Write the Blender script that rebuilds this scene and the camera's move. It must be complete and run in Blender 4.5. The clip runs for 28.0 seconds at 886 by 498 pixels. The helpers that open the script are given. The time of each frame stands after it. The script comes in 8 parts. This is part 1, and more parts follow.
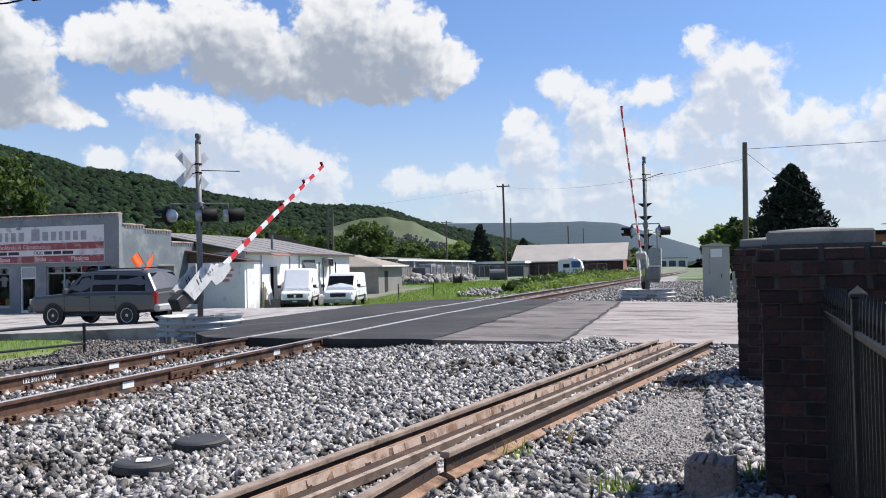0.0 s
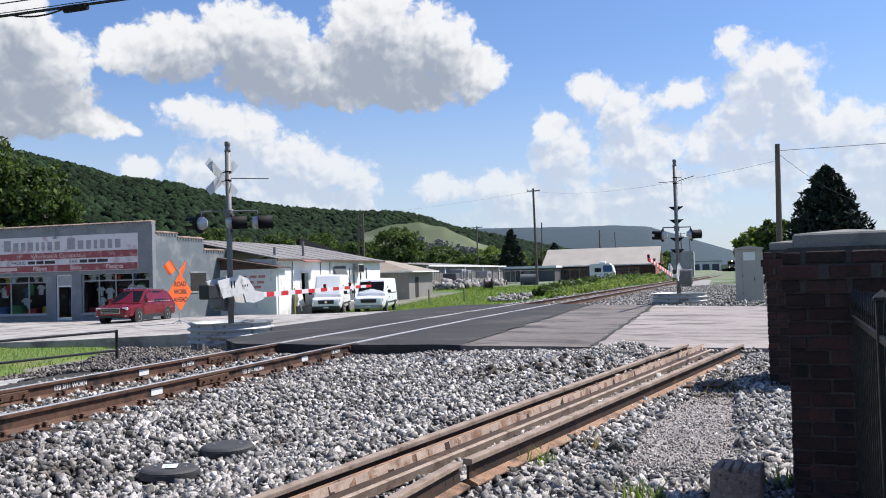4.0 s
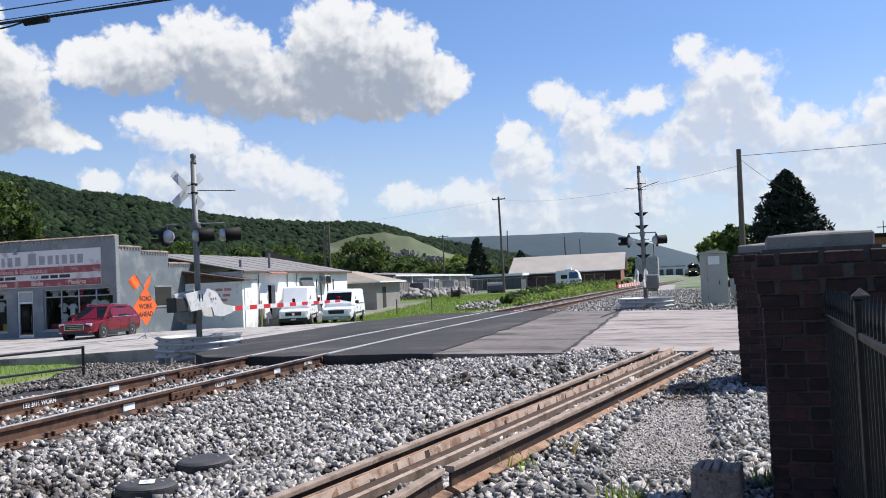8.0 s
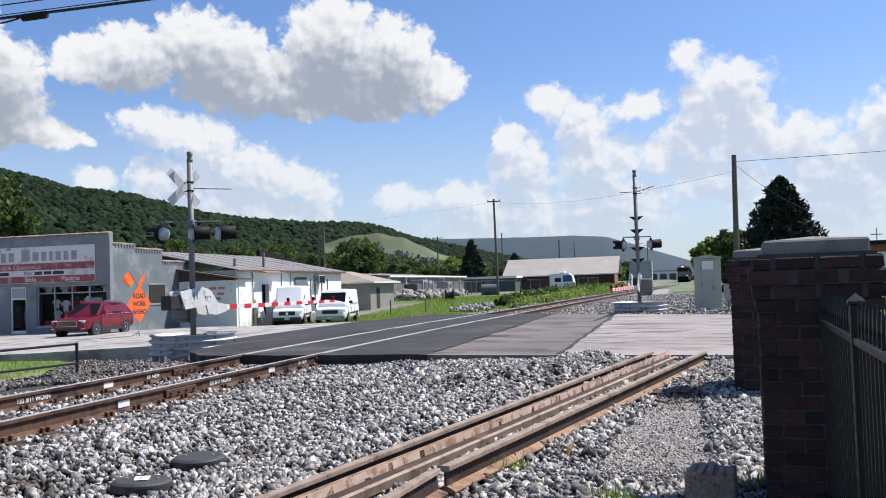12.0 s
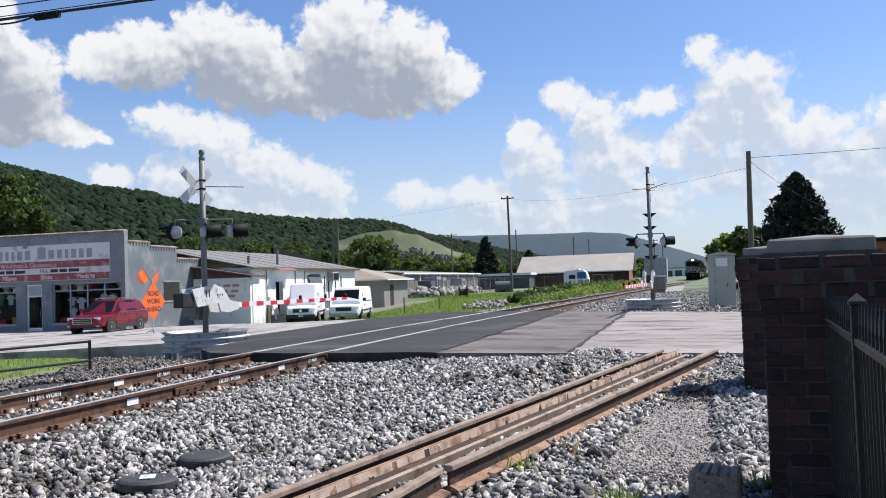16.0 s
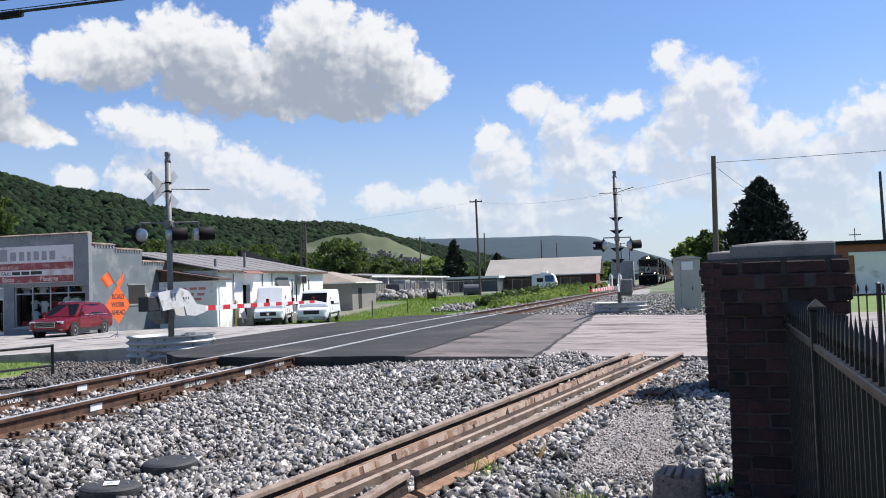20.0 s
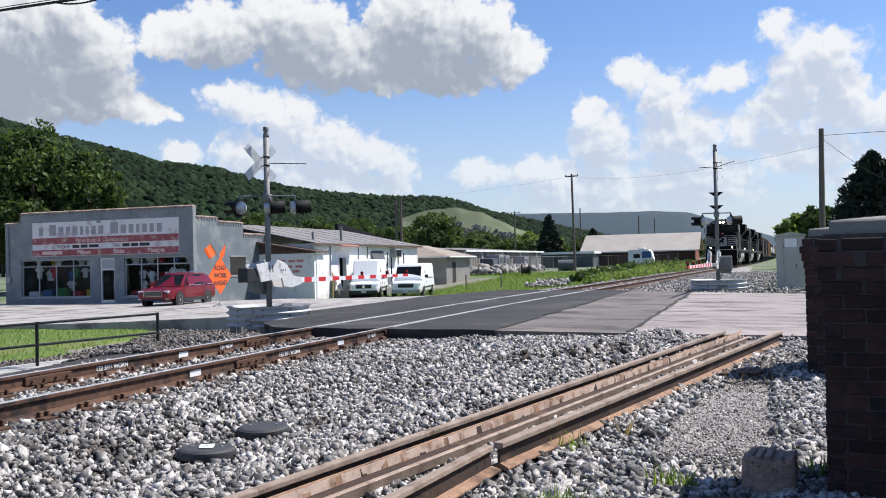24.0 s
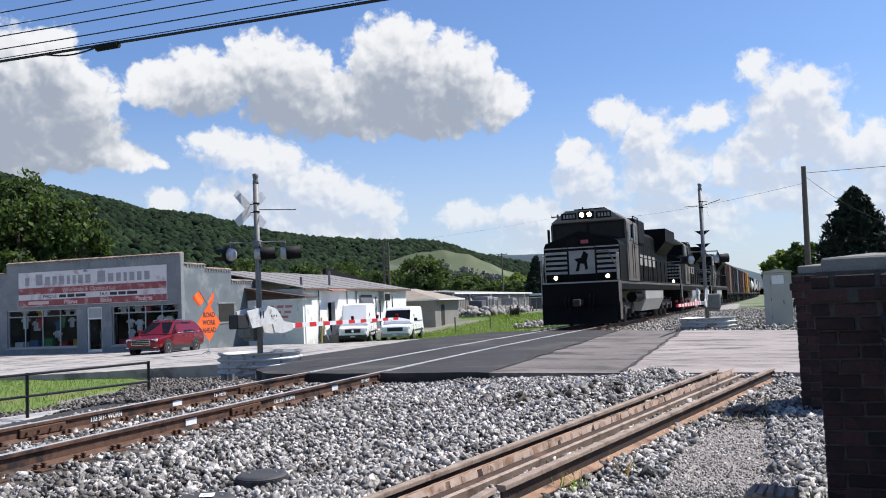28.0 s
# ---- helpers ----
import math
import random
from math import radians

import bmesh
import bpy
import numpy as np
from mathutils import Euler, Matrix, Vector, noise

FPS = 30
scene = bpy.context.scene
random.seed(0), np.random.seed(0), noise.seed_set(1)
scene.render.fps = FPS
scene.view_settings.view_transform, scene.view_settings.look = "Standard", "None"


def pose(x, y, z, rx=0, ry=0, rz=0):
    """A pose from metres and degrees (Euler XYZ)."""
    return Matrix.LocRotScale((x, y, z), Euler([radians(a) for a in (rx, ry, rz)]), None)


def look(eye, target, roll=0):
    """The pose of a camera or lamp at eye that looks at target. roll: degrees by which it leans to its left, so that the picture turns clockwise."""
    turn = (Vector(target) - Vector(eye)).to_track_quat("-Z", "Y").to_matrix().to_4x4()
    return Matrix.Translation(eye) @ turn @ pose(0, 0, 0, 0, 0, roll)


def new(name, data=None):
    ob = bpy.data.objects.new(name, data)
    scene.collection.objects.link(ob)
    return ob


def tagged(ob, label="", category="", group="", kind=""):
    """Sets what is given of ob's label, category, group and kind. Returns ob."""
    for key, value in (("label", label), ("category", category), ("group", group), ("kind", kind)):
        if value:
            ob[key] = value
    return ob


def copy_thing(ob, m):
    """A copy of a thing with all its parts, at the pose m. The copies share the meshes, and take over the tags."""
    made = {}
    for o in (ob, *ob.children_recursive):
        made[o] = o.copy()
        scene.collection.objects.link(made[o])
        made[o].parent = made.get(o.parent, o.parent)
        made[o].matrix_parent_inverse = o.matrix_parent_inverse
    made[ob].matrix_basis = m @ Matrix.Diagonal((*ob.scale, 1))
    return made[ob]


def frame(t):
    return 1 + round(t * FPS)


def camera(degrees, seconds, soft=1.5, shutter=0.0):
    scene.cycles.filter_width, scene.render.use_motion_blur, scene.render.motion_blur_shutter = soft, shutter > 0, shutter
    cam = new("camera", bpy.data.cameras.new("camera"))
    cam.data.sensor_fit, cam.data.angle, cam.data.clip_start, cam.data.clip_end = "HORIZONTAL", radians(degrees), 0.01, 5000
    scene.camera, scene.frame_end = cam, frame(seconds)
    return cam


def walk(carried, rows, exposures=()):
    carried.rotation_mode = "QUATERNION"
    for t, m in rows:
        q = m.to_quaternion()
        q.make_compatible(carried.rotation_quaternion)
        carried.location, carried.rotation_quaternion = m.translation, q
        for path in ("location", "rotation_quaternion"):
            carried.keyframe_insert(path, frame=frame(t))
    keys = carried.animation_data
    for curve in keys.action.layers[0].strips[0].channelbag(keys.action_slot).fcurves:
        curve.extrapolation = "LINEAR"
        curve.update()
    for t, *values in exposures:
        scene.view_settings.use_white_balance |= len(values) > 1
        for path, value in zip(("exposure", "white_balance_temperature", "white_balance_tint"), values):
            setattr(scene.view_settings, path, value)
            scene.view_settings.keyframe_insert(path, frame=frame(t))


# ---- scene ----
# camera: hand-held at the fence, swaying a few centimetres
cam = camera(52.6, 28.0, soft=1.0)
PATH = [
    (0, (-0.000, 0.000, 1.600), (-2.528, 9.672, 1.833), -1.20),
    (0.5, (0.048, 0.012, 1.615), (-2.590, 9.655, 1.830), -0.68),
    (1, (0.071, 0.044, 1.598), (-2.694, 9.652, 1.776), -0.33),
    (1.5, (0.074, 0.038, 1.603), (-2.738, 9.633, 1.798), -0.64),
    (2, (0.074, 0.035, 1.607), (-2.760, 9.623, 1.834), -1.33),
    (2.5, (0.073, 0.045, 1.602), (-2.778, 9.626, 1.873), -1.78),
    (4.5, (0.060, 0.034, 1.601), (-2.791, 9.614, 1.917), -1.49),
    (5, (0.061, 0.023, 1.600), (-2.741, 9.616, 1.950), -1.38),
    (5.5, (0.028, 0.018, 1.603), (-2.732, 9.622, 2.001), -1.46),
    (6, (-0.019, -0.020, 1.603), (-2.706, 9.602, 2.046), -1.74),
    (6.5, (-0.018, -0.032, 1.595), (-2.599, 9.618, 2.053), -2.06),
    (7, (-0.009, -0.022, 1.594), (-2.509, 9.651, 2.031), -2.41),
    (7.5, (-0.012, -0.005, 1.593), (-2.493, 9.674, 1.989), -2.69),
    (8, (-0.019, -0.000, 1.593), (-2.507, 9.677, 1.984), -2.65),
    (8.5, (-0.021, -0.006, 1.595), (-2.506, 9.672, 2.005), -2.47),
    (9, (-0.020, -0.029, 1.592), (-2.461, 9.658, 2.035), -2.24),
    (9.5, (-0.024, -0.034, 1.590), (-2.421, 9.663, 2.053), -2.15),
    (10, (-0.026, -0.040, 1.591), (-2.381, 9.666, 2.082), -2.06),
    (10.5, (-0.024, -0.034, 1.592), (-2.356, 9.677, 2.099), -2.04),
    (11, (-0.033, -0.036, 1.595), (-2.367, 9.674, 2.108), -1.90),
    (11.5, (-0.039, -0.036, 1.587), (-2.430, 9.662, 2.054), -1.75),
    (12, (-0.039, -0.035, 1.587), (-2.464, 9.658, 1.993), -1.90),
    (12.5, (-0.030, -0.035, 1.587), (-2.436, 9.665, 1.939), -2.15),
    (14.5, (0.093, 0.017, 1.602), (-2.429, 9.688, 1.937), -1.93),
    (15, (0.094, 0.028, 1.604), (-2.519, 9.674, 1.963), -1.73),
    (15.5, (0.082, 0.018, 1.600), (-2.553, 9.657, 1.979), -1.72),
    (16, (0.035, 0.006, 1.599), (-2.548, 9.659, 1.976), -1.95),
    (16.5, (-0.009, -0.028, 1.595), (-2.490, 9.651, 1.998), -2.01),
    (17, (-0.026, -0.037, 1.599), (-2.396, 9.666, 2.079), -1.69),
    (17.5, (-0.040, -0.052, 1.602), (-2.334, 9.666, 2.164), -1.36),
    (18, (-0.055, -0.071, 1.600), (-2.324, 9.651, 2.175), -1.31),
    (18.5, (-0.042, -0.068, 1.596), (-2.290, 9.663, 2.109), -1.47),
    (19, (-0.011, -0.040, 1.601), (-2.200, 9.708, 2.034), -1.75),
    (19.5, (0.029, -0.008, 1.608), (-2.135, 9.747, 2.008), -1.90),
    (20, (0.047, -0.006, 1.611), (-2.194, 9.731, 2.009), -1.93),
    (20.5, (0.051, 0.018, 1.609), (-2.353, 9.718, 1.954), -1.87),
    (21, (0.065, 0.018, 1.611), (-2.476, 9.685, 1.904), -1.97),
    (21.5, (0.074, 0.032, 1.604), (-2.559, 9.677, 1.848), -1.97),
    (23.5, (0.101, 0.026, 1.603), (-3.076, 9.508, 1.695), -1.48),
    (24, (0.108, 0.027, 1.599), (-3.159, 9.478, 1.745), -1.30),
    (24.5, (0.088, 0.010, 1.601), (-3.235, 9.440, 1.819), -1.25),
    (25, (0.052, -0.017, 1.600), (-3.250, 9.418, 1.874), -1.33),
    (25.5, (0.030, -0.063, 1.601), (-3.201, 9.394, 1.952), -1.48),
    (26, (0.024, -0.081, 1.602), (-3.161, 9.388, 2.050), -1.69),
    (26.5, (0.032, -0.084, 1.606), (-3.129, 9.388, 2.152), -1.81),
    (27, (0.046, -0.085, 1.612), (-3.071, 9.397, 2.221), -1.93),
    (27.5, (0.052, -0.078, 1.610), (-3.030, 9.415, 2.231), -2.06),
    (28, (0.056, -0.078, 1.609), (-3.054, 9.406, 2.225), -2.34),
]
walk(cam, [(t, look(e, g, r)) for t, e, g, r in PATH])
# daylight: high sun ahead of the camera and to its right, broken cumulus
SUN_AZ, SUN_EL = radians(52), radians(54)
sun = new("sun", bpy.data.lights.new("sun", "SUN"))
sun.data.energy, sun.data.angle, sun.data.color = 5.0, radians(0.53), (1.0, 0.955, 0.905)
sun.matrix_world = look((0, 0, 60), (-60 * math.sin(SUN_AZ) / math.tan(SUN_EL), -60 * math.cos(SUN_AZ) / math.tan(SUN_EL), 0))
world = bpy.data.worlds.new("sky")
scene.world = world
world.use_nodes = True
WN = world.node_tree
WN.nodes.clear()


def wnode(kind, **values):
    n = WN.nodes.new(kind)
    for k, v in values.items():
        setattr(n, k, v)
    return n


def wmath(op, a, b=None, c=None):
    n = wnode("ShaderNodeMath", operation=op)
    for i, v in enumerate((a, b, c)):
        if v is None:
            continue
        if isinstance(v, (int, float)):
            n.inputs[i].default_value = v
        else:
            WN.links.new(v, n.inputs[i])
    return n.outputs[0]


sky = wnode("ShaderNodeTexSky", sky_type="NISHITA", sun_disc=False, sun_elevation=SUN_EL, sun_rotation=SUN_AZ, air_density=1.0, dust_density=0.6, ozone_density=1.6)
wcoord = wnode("ShaderNodeTexCoord")
background = wnode("ShaderNodeBackground")
background.inputs["Strength"].default_value = 0.067
wout = wnode("ShaderNodeOutputWorld")
WN.links.new(background.outputs[0], wout.inputs[0])

# cumulus: heaps given as (azimuth, elevation, half width, half height) in degrees
CLOUDS_MIDDLE = [(-34.9, 13.8, 1.8, 1.5), (-31.8, 14.1, 3.3, 2.2), (-27.4, 14.7, 4.0, 2.6), (-25.3, 13.0, 4.7, 2.3), (-19.6, 14.9, 3.6, 3.1), (-15.8, 14.4, 2.9, 2.5), (-13.6, 12.6, 2.5, 1.9), (-17.5, 11.8, 4.5, 1.4), (-21.4, 11.8, 4.0, 1.3)]
CLOUDS_WEST = [(-42.9, 12.8, 4.0, 4.0), (-39.4, 12.8, 2.7, 2.2), (-40.3, 15.2, 1.6, 1.8), (-39.7, 10.5, 3.4, 2.0), (-37.0, 9.4, 2.9, 0.9), (-44.3, 9.3, 4.3, 2.5)]
CLOUDS_LOW_WEST = [(-32.0, 10.6, 2.0, 0.7), (-30.0, 9.8, 3.1, 1.1), (-28.2, 8.9, 2.2, 1.7), (-25.6, 7.4, 2.9, 1.8), (-23.1, 6.9, 2.2, 1.2), (-21.6, 5.4, 1.5, 2.2), (-30.2, 7.0, 3.3, 1.6), (-26.5, 4.9, 5.1, 2.0), (-35.0, 7.0, 1.3, 0.7)]
CLOUDS_LOW_MIDDLE = [(-16.2, 5.6, 1.8, 1.0), (-12.2, 5.5, 2.9, 1.2), (-9.2, 9.3, 1.2, 1.0), (-8.4, 7.3, 2.2, 2.2), (-6.6, 11.4, 1.5, 1.0), (-4.6, 10.0, 2.0, 1.7), (-3.7, 7.5, 2.9, 2.2), (-8.2, 4.1, 5.8, 1.8), (-2.9, 4.6, 4.3, 2.2), (-0.9, 10.7, 2.0, 0.9)]
CLOUDS_EAST = [(2.2, 13.2, 1.3, 1.0), (4.7, 11.9, 2.5, 1.4), (3.5, 10.3, 2.6, 2.0), (5.4, 10.6, 1.4, 1.8), (2.4, 8.5, 2.2, 1.5), (5.5, 8.5, 2.2, 2.1), (8.0, 7.9, 3.1, 1.7), (11.1, 6.4, 3.3, 2.1), (9.4, 4.4, 5.4, 2.2), (3.8, 6.1, 3.6, 1.6), (0.2, 7.5, 1.4, 1.2), (13.9, 8.2, 2.9, 2.2)]
CLOUDS_REST = [(55, 9, 8, 3), (110, 12, 8, 4), (170, 10, 9, 3), (-75, 12, 8, 4), (-130, 14, 9, 4), (28, 7, 7, 2.5)]
HEAPS = CLOUDS_MIDDLE + CLOUDS_WEST + CLOUDS_LOW_WEST + CLOUDS_LOW_MIDDLE + CLOUDS_EAST + CLOUDS_REST


def wvec(op, a, b=None, c=None):
    n = wnode("ShaderNodeVectorMath", operation=op)
    for i, v in enumerate((a, b, c)):
        if v is None:
            continue
        if isinstance(v, tuple):
            n.inputs[i].default_value = v
        else:
            WN.links.new(v, n.inputs[i])
    return n


sep = wnode("ShaderNodeSeparateXYZ")
WN.links.new(wcoord.outputs["Generated"], sep.inputs[0])
azim = wmath("MULTIPLY", wmath("ARCTAN2", sep.outputs[0], sep.outputs[1]), 57.2958)
elev = wmath("MULTIPLY", wmath("ARCSINE", sep.outputs[2]), 57.2958)
comb = wnode("ShaderNodeCombineXYZ")
WN.links.new(azim, comb.inputs[0])
WN.links.new(elev, comb.inputs[1])
place = comb.outputs[0]


def wnoise(src, scale, detail, rough=0.6, lac=2.0):
    n = wnode("ShaderNodeTexNoise")
    n.inputs["Scale"].default_value, n.inputs["Detail"].default_value, n.inputs["Roughness"].default_value, n.inputs["Lacunarity"].default_value = scale, detail, rough, lac
    WN.links.new(src, n.inputs["Vector"])
    return n


def heaps(src, group, merge=0.2):
    """How far inside the heaps of a group a direction lies, smooth: 1 at a middle, 0 at the rim."""
    far = None
    for a, e, w, h in group:
        q = wvec("MULTIPLY_ADD", src, (1 / w, 1 / h, 0.0), (-a / w, -e / h, 0.0)).outputs[0]
        d = wvec("LENGTH", q).outputs["Value"]
        far = d if far is None else wmath("SMOOTH_MIN", far, d, merge)
    return wmath("SUBTRACT", 1.0, far)


def warped(src, scale, amount, detail=4.0):
    w = wnoise(src, scale, detail)
    return wvec("ADD", src, wvec("MULTIPLY_ADD", w.outputs["Color"], (amount * 1.3, amount, 0.0), (-amount * 0.65, -amount * 0.5, 0.0)).outputs[0]).outputs[0]


def billows(src, scale, detail=3.5):
    n = wnode("ShaderNodeTexVoronoi", feature="SMOOTH_F1")
    n.inputs["Scale"].default_value, n.inputs["Detail"].default_value, n.inputs["Roughness"].default_value, n.inputs["Smoothness"].default_value = scale, detail, 0.55, 0.6
    WN.links.new(src, n.inputs["Vector"])
    return n.outputs["Distance"]


def wrange(v, a, b, c=0.0, d=1.0, smooth_it=True):
    n = wnode("ShaderNodeMapRange", interpolation_type="SMOOTHSTEP" if smooth_it else "LINEAR")
    for i, x in enumerate((a, b, c, d)):
        n.inputs[i + 1].default_value = x
    WN.links.new(v, n.inputs[0])
    return n.outputs[0]


def wmix(f, a, b):
    n = wnode("ShaderNodeMix", data_type="RGBA")
    for i, v in ((0, f), (6, a), (7, b)):
        if isinstance(v, (tuple, float, int)):
            n.inputs[i].default_value = v
        else:
            WN.links.new(v, n.inputs[i])
    return n.outputs[2]


def shift(src, a, e):
    return wvec("ADD", src, (a, e, 0.0)).outputs[0]


# heaped cumulus with shaded bases
TALL = [(a - 1.2, e + 0.2, w * 1.08, h * 1.12) for a, e, w, h in CLOUDS_MIDDLE + CLOUDS_WEST + [(-18.0, 13.4, 3.2, 2.0), (-23.0, 13.0, 3.5, 1.8)]]
soft_place = warped(place, 0.30, 1.5)
bump = billows(soft_place, 0.85)
relief = wmath("SUBTRACT", billows(shift(soft_place, 0.30, 0.42), 0.85, 2.0), billows(soft_place, 0.85, 2.0))
fringe = wnoise(place, 1.5, 6.0, 0.62).outputs[0]
tall = wmath("ADD", heaps(soft_place, TALL), wmath("MULTIPLY_ADD", bump, -0.42, wmath("MULTIPLY_ADD", fringe, 0.36, 0.20)))
tall_cover = wrange(tall, -0.03, 0.25)
base = wmath("MULTIPLY_ADD", relief, -0.45, wmath("MULTIPLY_ADD", wmath("SUBTRACT", fringe, 0.5), 0.18, heaps(shift(soft_place, 0.3, 2.4), TALL, 0.5)))
tall_tone = wmix(wrange(base, -0.34, 0.72), (10.2, 10.25, 10.35, 1), (4.1, 4.6, 5.5, 1))
# low hazy heaps towards the horizon
LOW = [(a - 0.4, e, w * 1.05, h * 1.1) for a, e, w, h in CLOUDS_LOW_WEST + CLOUDS_LOW_MIDDLE + CLOUDS_EAST + CLOUDS_REST]
low_place = warped(place, 0.42, 1.7, 5.0)
low_bump = billows(low_place, 1.15)
low = wmath("ADD", heaps(low_place, LOW, 0.3), wmath("MULTIPLY_ADD", low_bump, -0.50, wmath("MULTIPLY_ADD", fringe, 0.50, 0.26)))
low_cover = wmath("MULTIPLY", wrange(low, -0.10, 0.46), wrange(elev, 2.0, 10.0, 0.62, 0.95))
low_base = wmath("MULTIPLY_ADD", relief, -0.7, heaps(shift(low_place, 0.6, 1.5), LOW, 0.3))
low_tone = wmix(wrange(low_base, -0.15, 0.75), (9.9, 10.0, 10.2, 1), (6.5, 7.2, 8.6, 1))
# thin veil towards the horizon
veil = wrange(elev, -2.0, 15.0, 0.72, 0.0)
blue = wmix(veil, wvec("MULTIPLY", sky.outputs[0], (1.03, 1.24, 1.62)).outputs[0], (7.2, 7.9, 8.9, 1))
clear = wmix(low_cover, blue, low_tone)
WN.links.new(wmix(wmath("MULTIPLY", tall_cover, 0.96), clear, tall_tone), background.inputs[0])
scene.view_settings.exposure = 0.45
# ---- small mesh and material kit ----
class Shape:
    """Collects faces of one part."""

    def __init__(self):
        self.v, self.f = [], []

    def add(self, verts, faces, m=None):
        k = len(self.v)
        self.v += [tuple(m @ Vector(p)) for p in verts] if m else [tuple(p) for p in verts]
        self.f += [tuple(i + k for i in f) for f in faces]
        return self

    def box(self, x0, x1, y0, y1, z0, z1, b=0.0, m=None):
        if b <= 0:
            v = [(x, y, z) for x in (x0, x1) for y in (y0, y1) for z in (z0, z1)]
            return self.add(v, [(0, 1, 3, 2), (4, 6, 7, 5), (0, 4, 5, 1), (2, 3, 7, 6), (0, 2, 6, 4), (1, 5, 7, 3)], m)
        v, idx = [], {}
        X, Y, Z = (x0, x1), (y0, y1), (z0, z1)
        for i in (0, 1):
            for j in (0, 1):
                for k in (0, 1):
                    sx, sy, sz = (b if i == 0 else -b), (b if j == 0 else -b), (b if k == 0 else -b)
                    for a, p in enumerate(((X[i], Y[j] + sy, Z[k] + sz), (X[i] + sx, Y[j], Z[k] + sz), (X[i] + sx, Y[j] + sy, Z[k]))):
                        idx[i, j, k, a] = len(v)
                        v.append(p)
        f = []
        for s in (0, 1):
            q = [(s, 0, 0), (s, 1, 0), (s, 1, 1), (s, 0, 1)]
            f.append([idx[(*c, 0)] for c in (q if s else q[::-1])])
            q = [(0, s, 0), (0, s, 1), (1, s, 1), (1, s, 0)]
            f.append([idx[(*c, 1)] for c in (q if s else q[::-1])])
            q = [(0, 0, s), (1, 0, s), (1, 1, s), (0, 1, s)]
            f.append([idx[(*c, 2)] for c in (q if s else q[::-1])])
        for i in (0, 1):
            for j in (0, 1):
                f.append([idx[i, j, 0, 0], idx[i, j, 1, 0], idx[i, j, 1, 1], idx[i, j, 0, 1]])
                f.append([idx[i, 0, j, 0], idx[i, 1, j, 0], idx[i, 1, j, 2], idx[i, 0, j, 2]])
                f.append([idx[0, i, j, 1], idx[1, i, j, 1], idx[1, i, j, 2], idx[0, i, j, 2]])
                for k in (0, 1):
                    f.append([idx[i, j, k, 0], idx[i, j, k, 1], idx[i, j, k, 2]])
        return self.add(v, f, m)

    def rod(self, p0, p1, r0, r1=None, n=10, caps=True):
        r1 = r0 if r1 is None else r1
        p0, p1 = Vector(p0), Vector(p1)
        q = (p1 - p0).to_track_quat("Z", "Y")
        v = []
        for p, r in ((p0, r0), (p1, r1)):
            v += [p + q @ Vector((r * math.cos(2 * math.pi * i / n), r * math.sin(2 * math.pi * i / n), 0)) for i in range(n)]
        f = [(i, (i + 1) % n, n + (i + 1) % n, n + i) for i in range(n)]
        if caps:
            f += [tuple(range(n))[::-1], tuple(range(n, 2 * n))]
        return self.add(v, f)

    def pipe(self, pts, r, n=8):
        """One round tube along a path of points."""
        k, ps, v = len(pts), [Vector(p) for p in pts], []
        for i, p in enumerate(ps):
            d = (ps[min(i + 1, k - 1)] - ps[max(i - 1, 0)]).normalized()
            s = d.cross(Vector((0, 0, 1)) if abs(d.z) < 0.95 else Vector((0, 1, 0))).normalized()
            u = s.cross(d)
            v += [p + (s * math.cos(2 * math.pi * j / n) + u * math.sin(2 * math.pi * j / n)) * r for j in range(n)]
        f = [(i * n + j, i * n + (j + 1) % n, (i + 1) * n + (j + 1) % n, (i + 1) * n + j) for i in range(k - 1) for j in range(n)]
        return self.add(v, f + [tuple(range(n)), tuple(range((k - 1) * n, k * n))[::-1]])

    def lathe(self, prof, n=24, m=None, arc=1.0):
        """Profile of (radius, z) turned about z."""
        k = len(prof)
        cols = n if arc >= 1 else n + 1
        v = [(r * math.cos(2 * math.pi * arc * i / n), r * math.sin(2 * math.pi * arc * i / n), z) for i in range(cols) for r, z in prof]
        f = [(i % cols * k + j, (i + 1) % cols * k + j, (i + 1) % cols * k + j + 1, i % cols * k + j + 1) for i in range(n) for j in range(k - 1)]
        return self.add(v, f, m)

    def prism(self, poly, a0, a1, axis="y", m=None):
        """A polygon drawn in the two other axes, drawn out along one axis."""
        n = len(poly)

        def at(p, a):
            return {"y": (p[0], a, p[1]), "x": (a, p[0], p[1]), "z": (p[0], p[1], a)}[axis]
        v = [at(p, a0) for p in poly] + [at(p, a1) for p in poly]
        f = [(i, (i + 1) % n, n + (i + 1) % n, n + i) for i in range(n)] + [tuple(range(n))[::-1], tuple(range(n, 2 * n))]
        return self.add(v, f, m)

    def sweep(self, prof, path):
        """A closed profile of (side, up) carried along a path of points, level."""
        n, v = len(prof), []
        for i, p in enumerate(path):
            a, b = Vector(path[max(i - 1, 0)]), Vector(path[min(i + 1, len(path) - 1)])
            d = (b - a).normalized()
            s = d.cross(Vector((0, 0, 1))).normalized()
            u = s.cross(d)
            v += [Vector(p) + s * x + u * z for x, z in prof]
        f = [(i * n + j, i * n + (j + 1) % n, (i + 1) * n + (j + 1) % n, (i + 1) * n + j) for i in range(len(path) - 1) for j in range(n)]
        k = (len(path) - 1) * n
        return self.add(v, f + [tuple(range(n)), tuple(range(k, k + n))[::-1]])

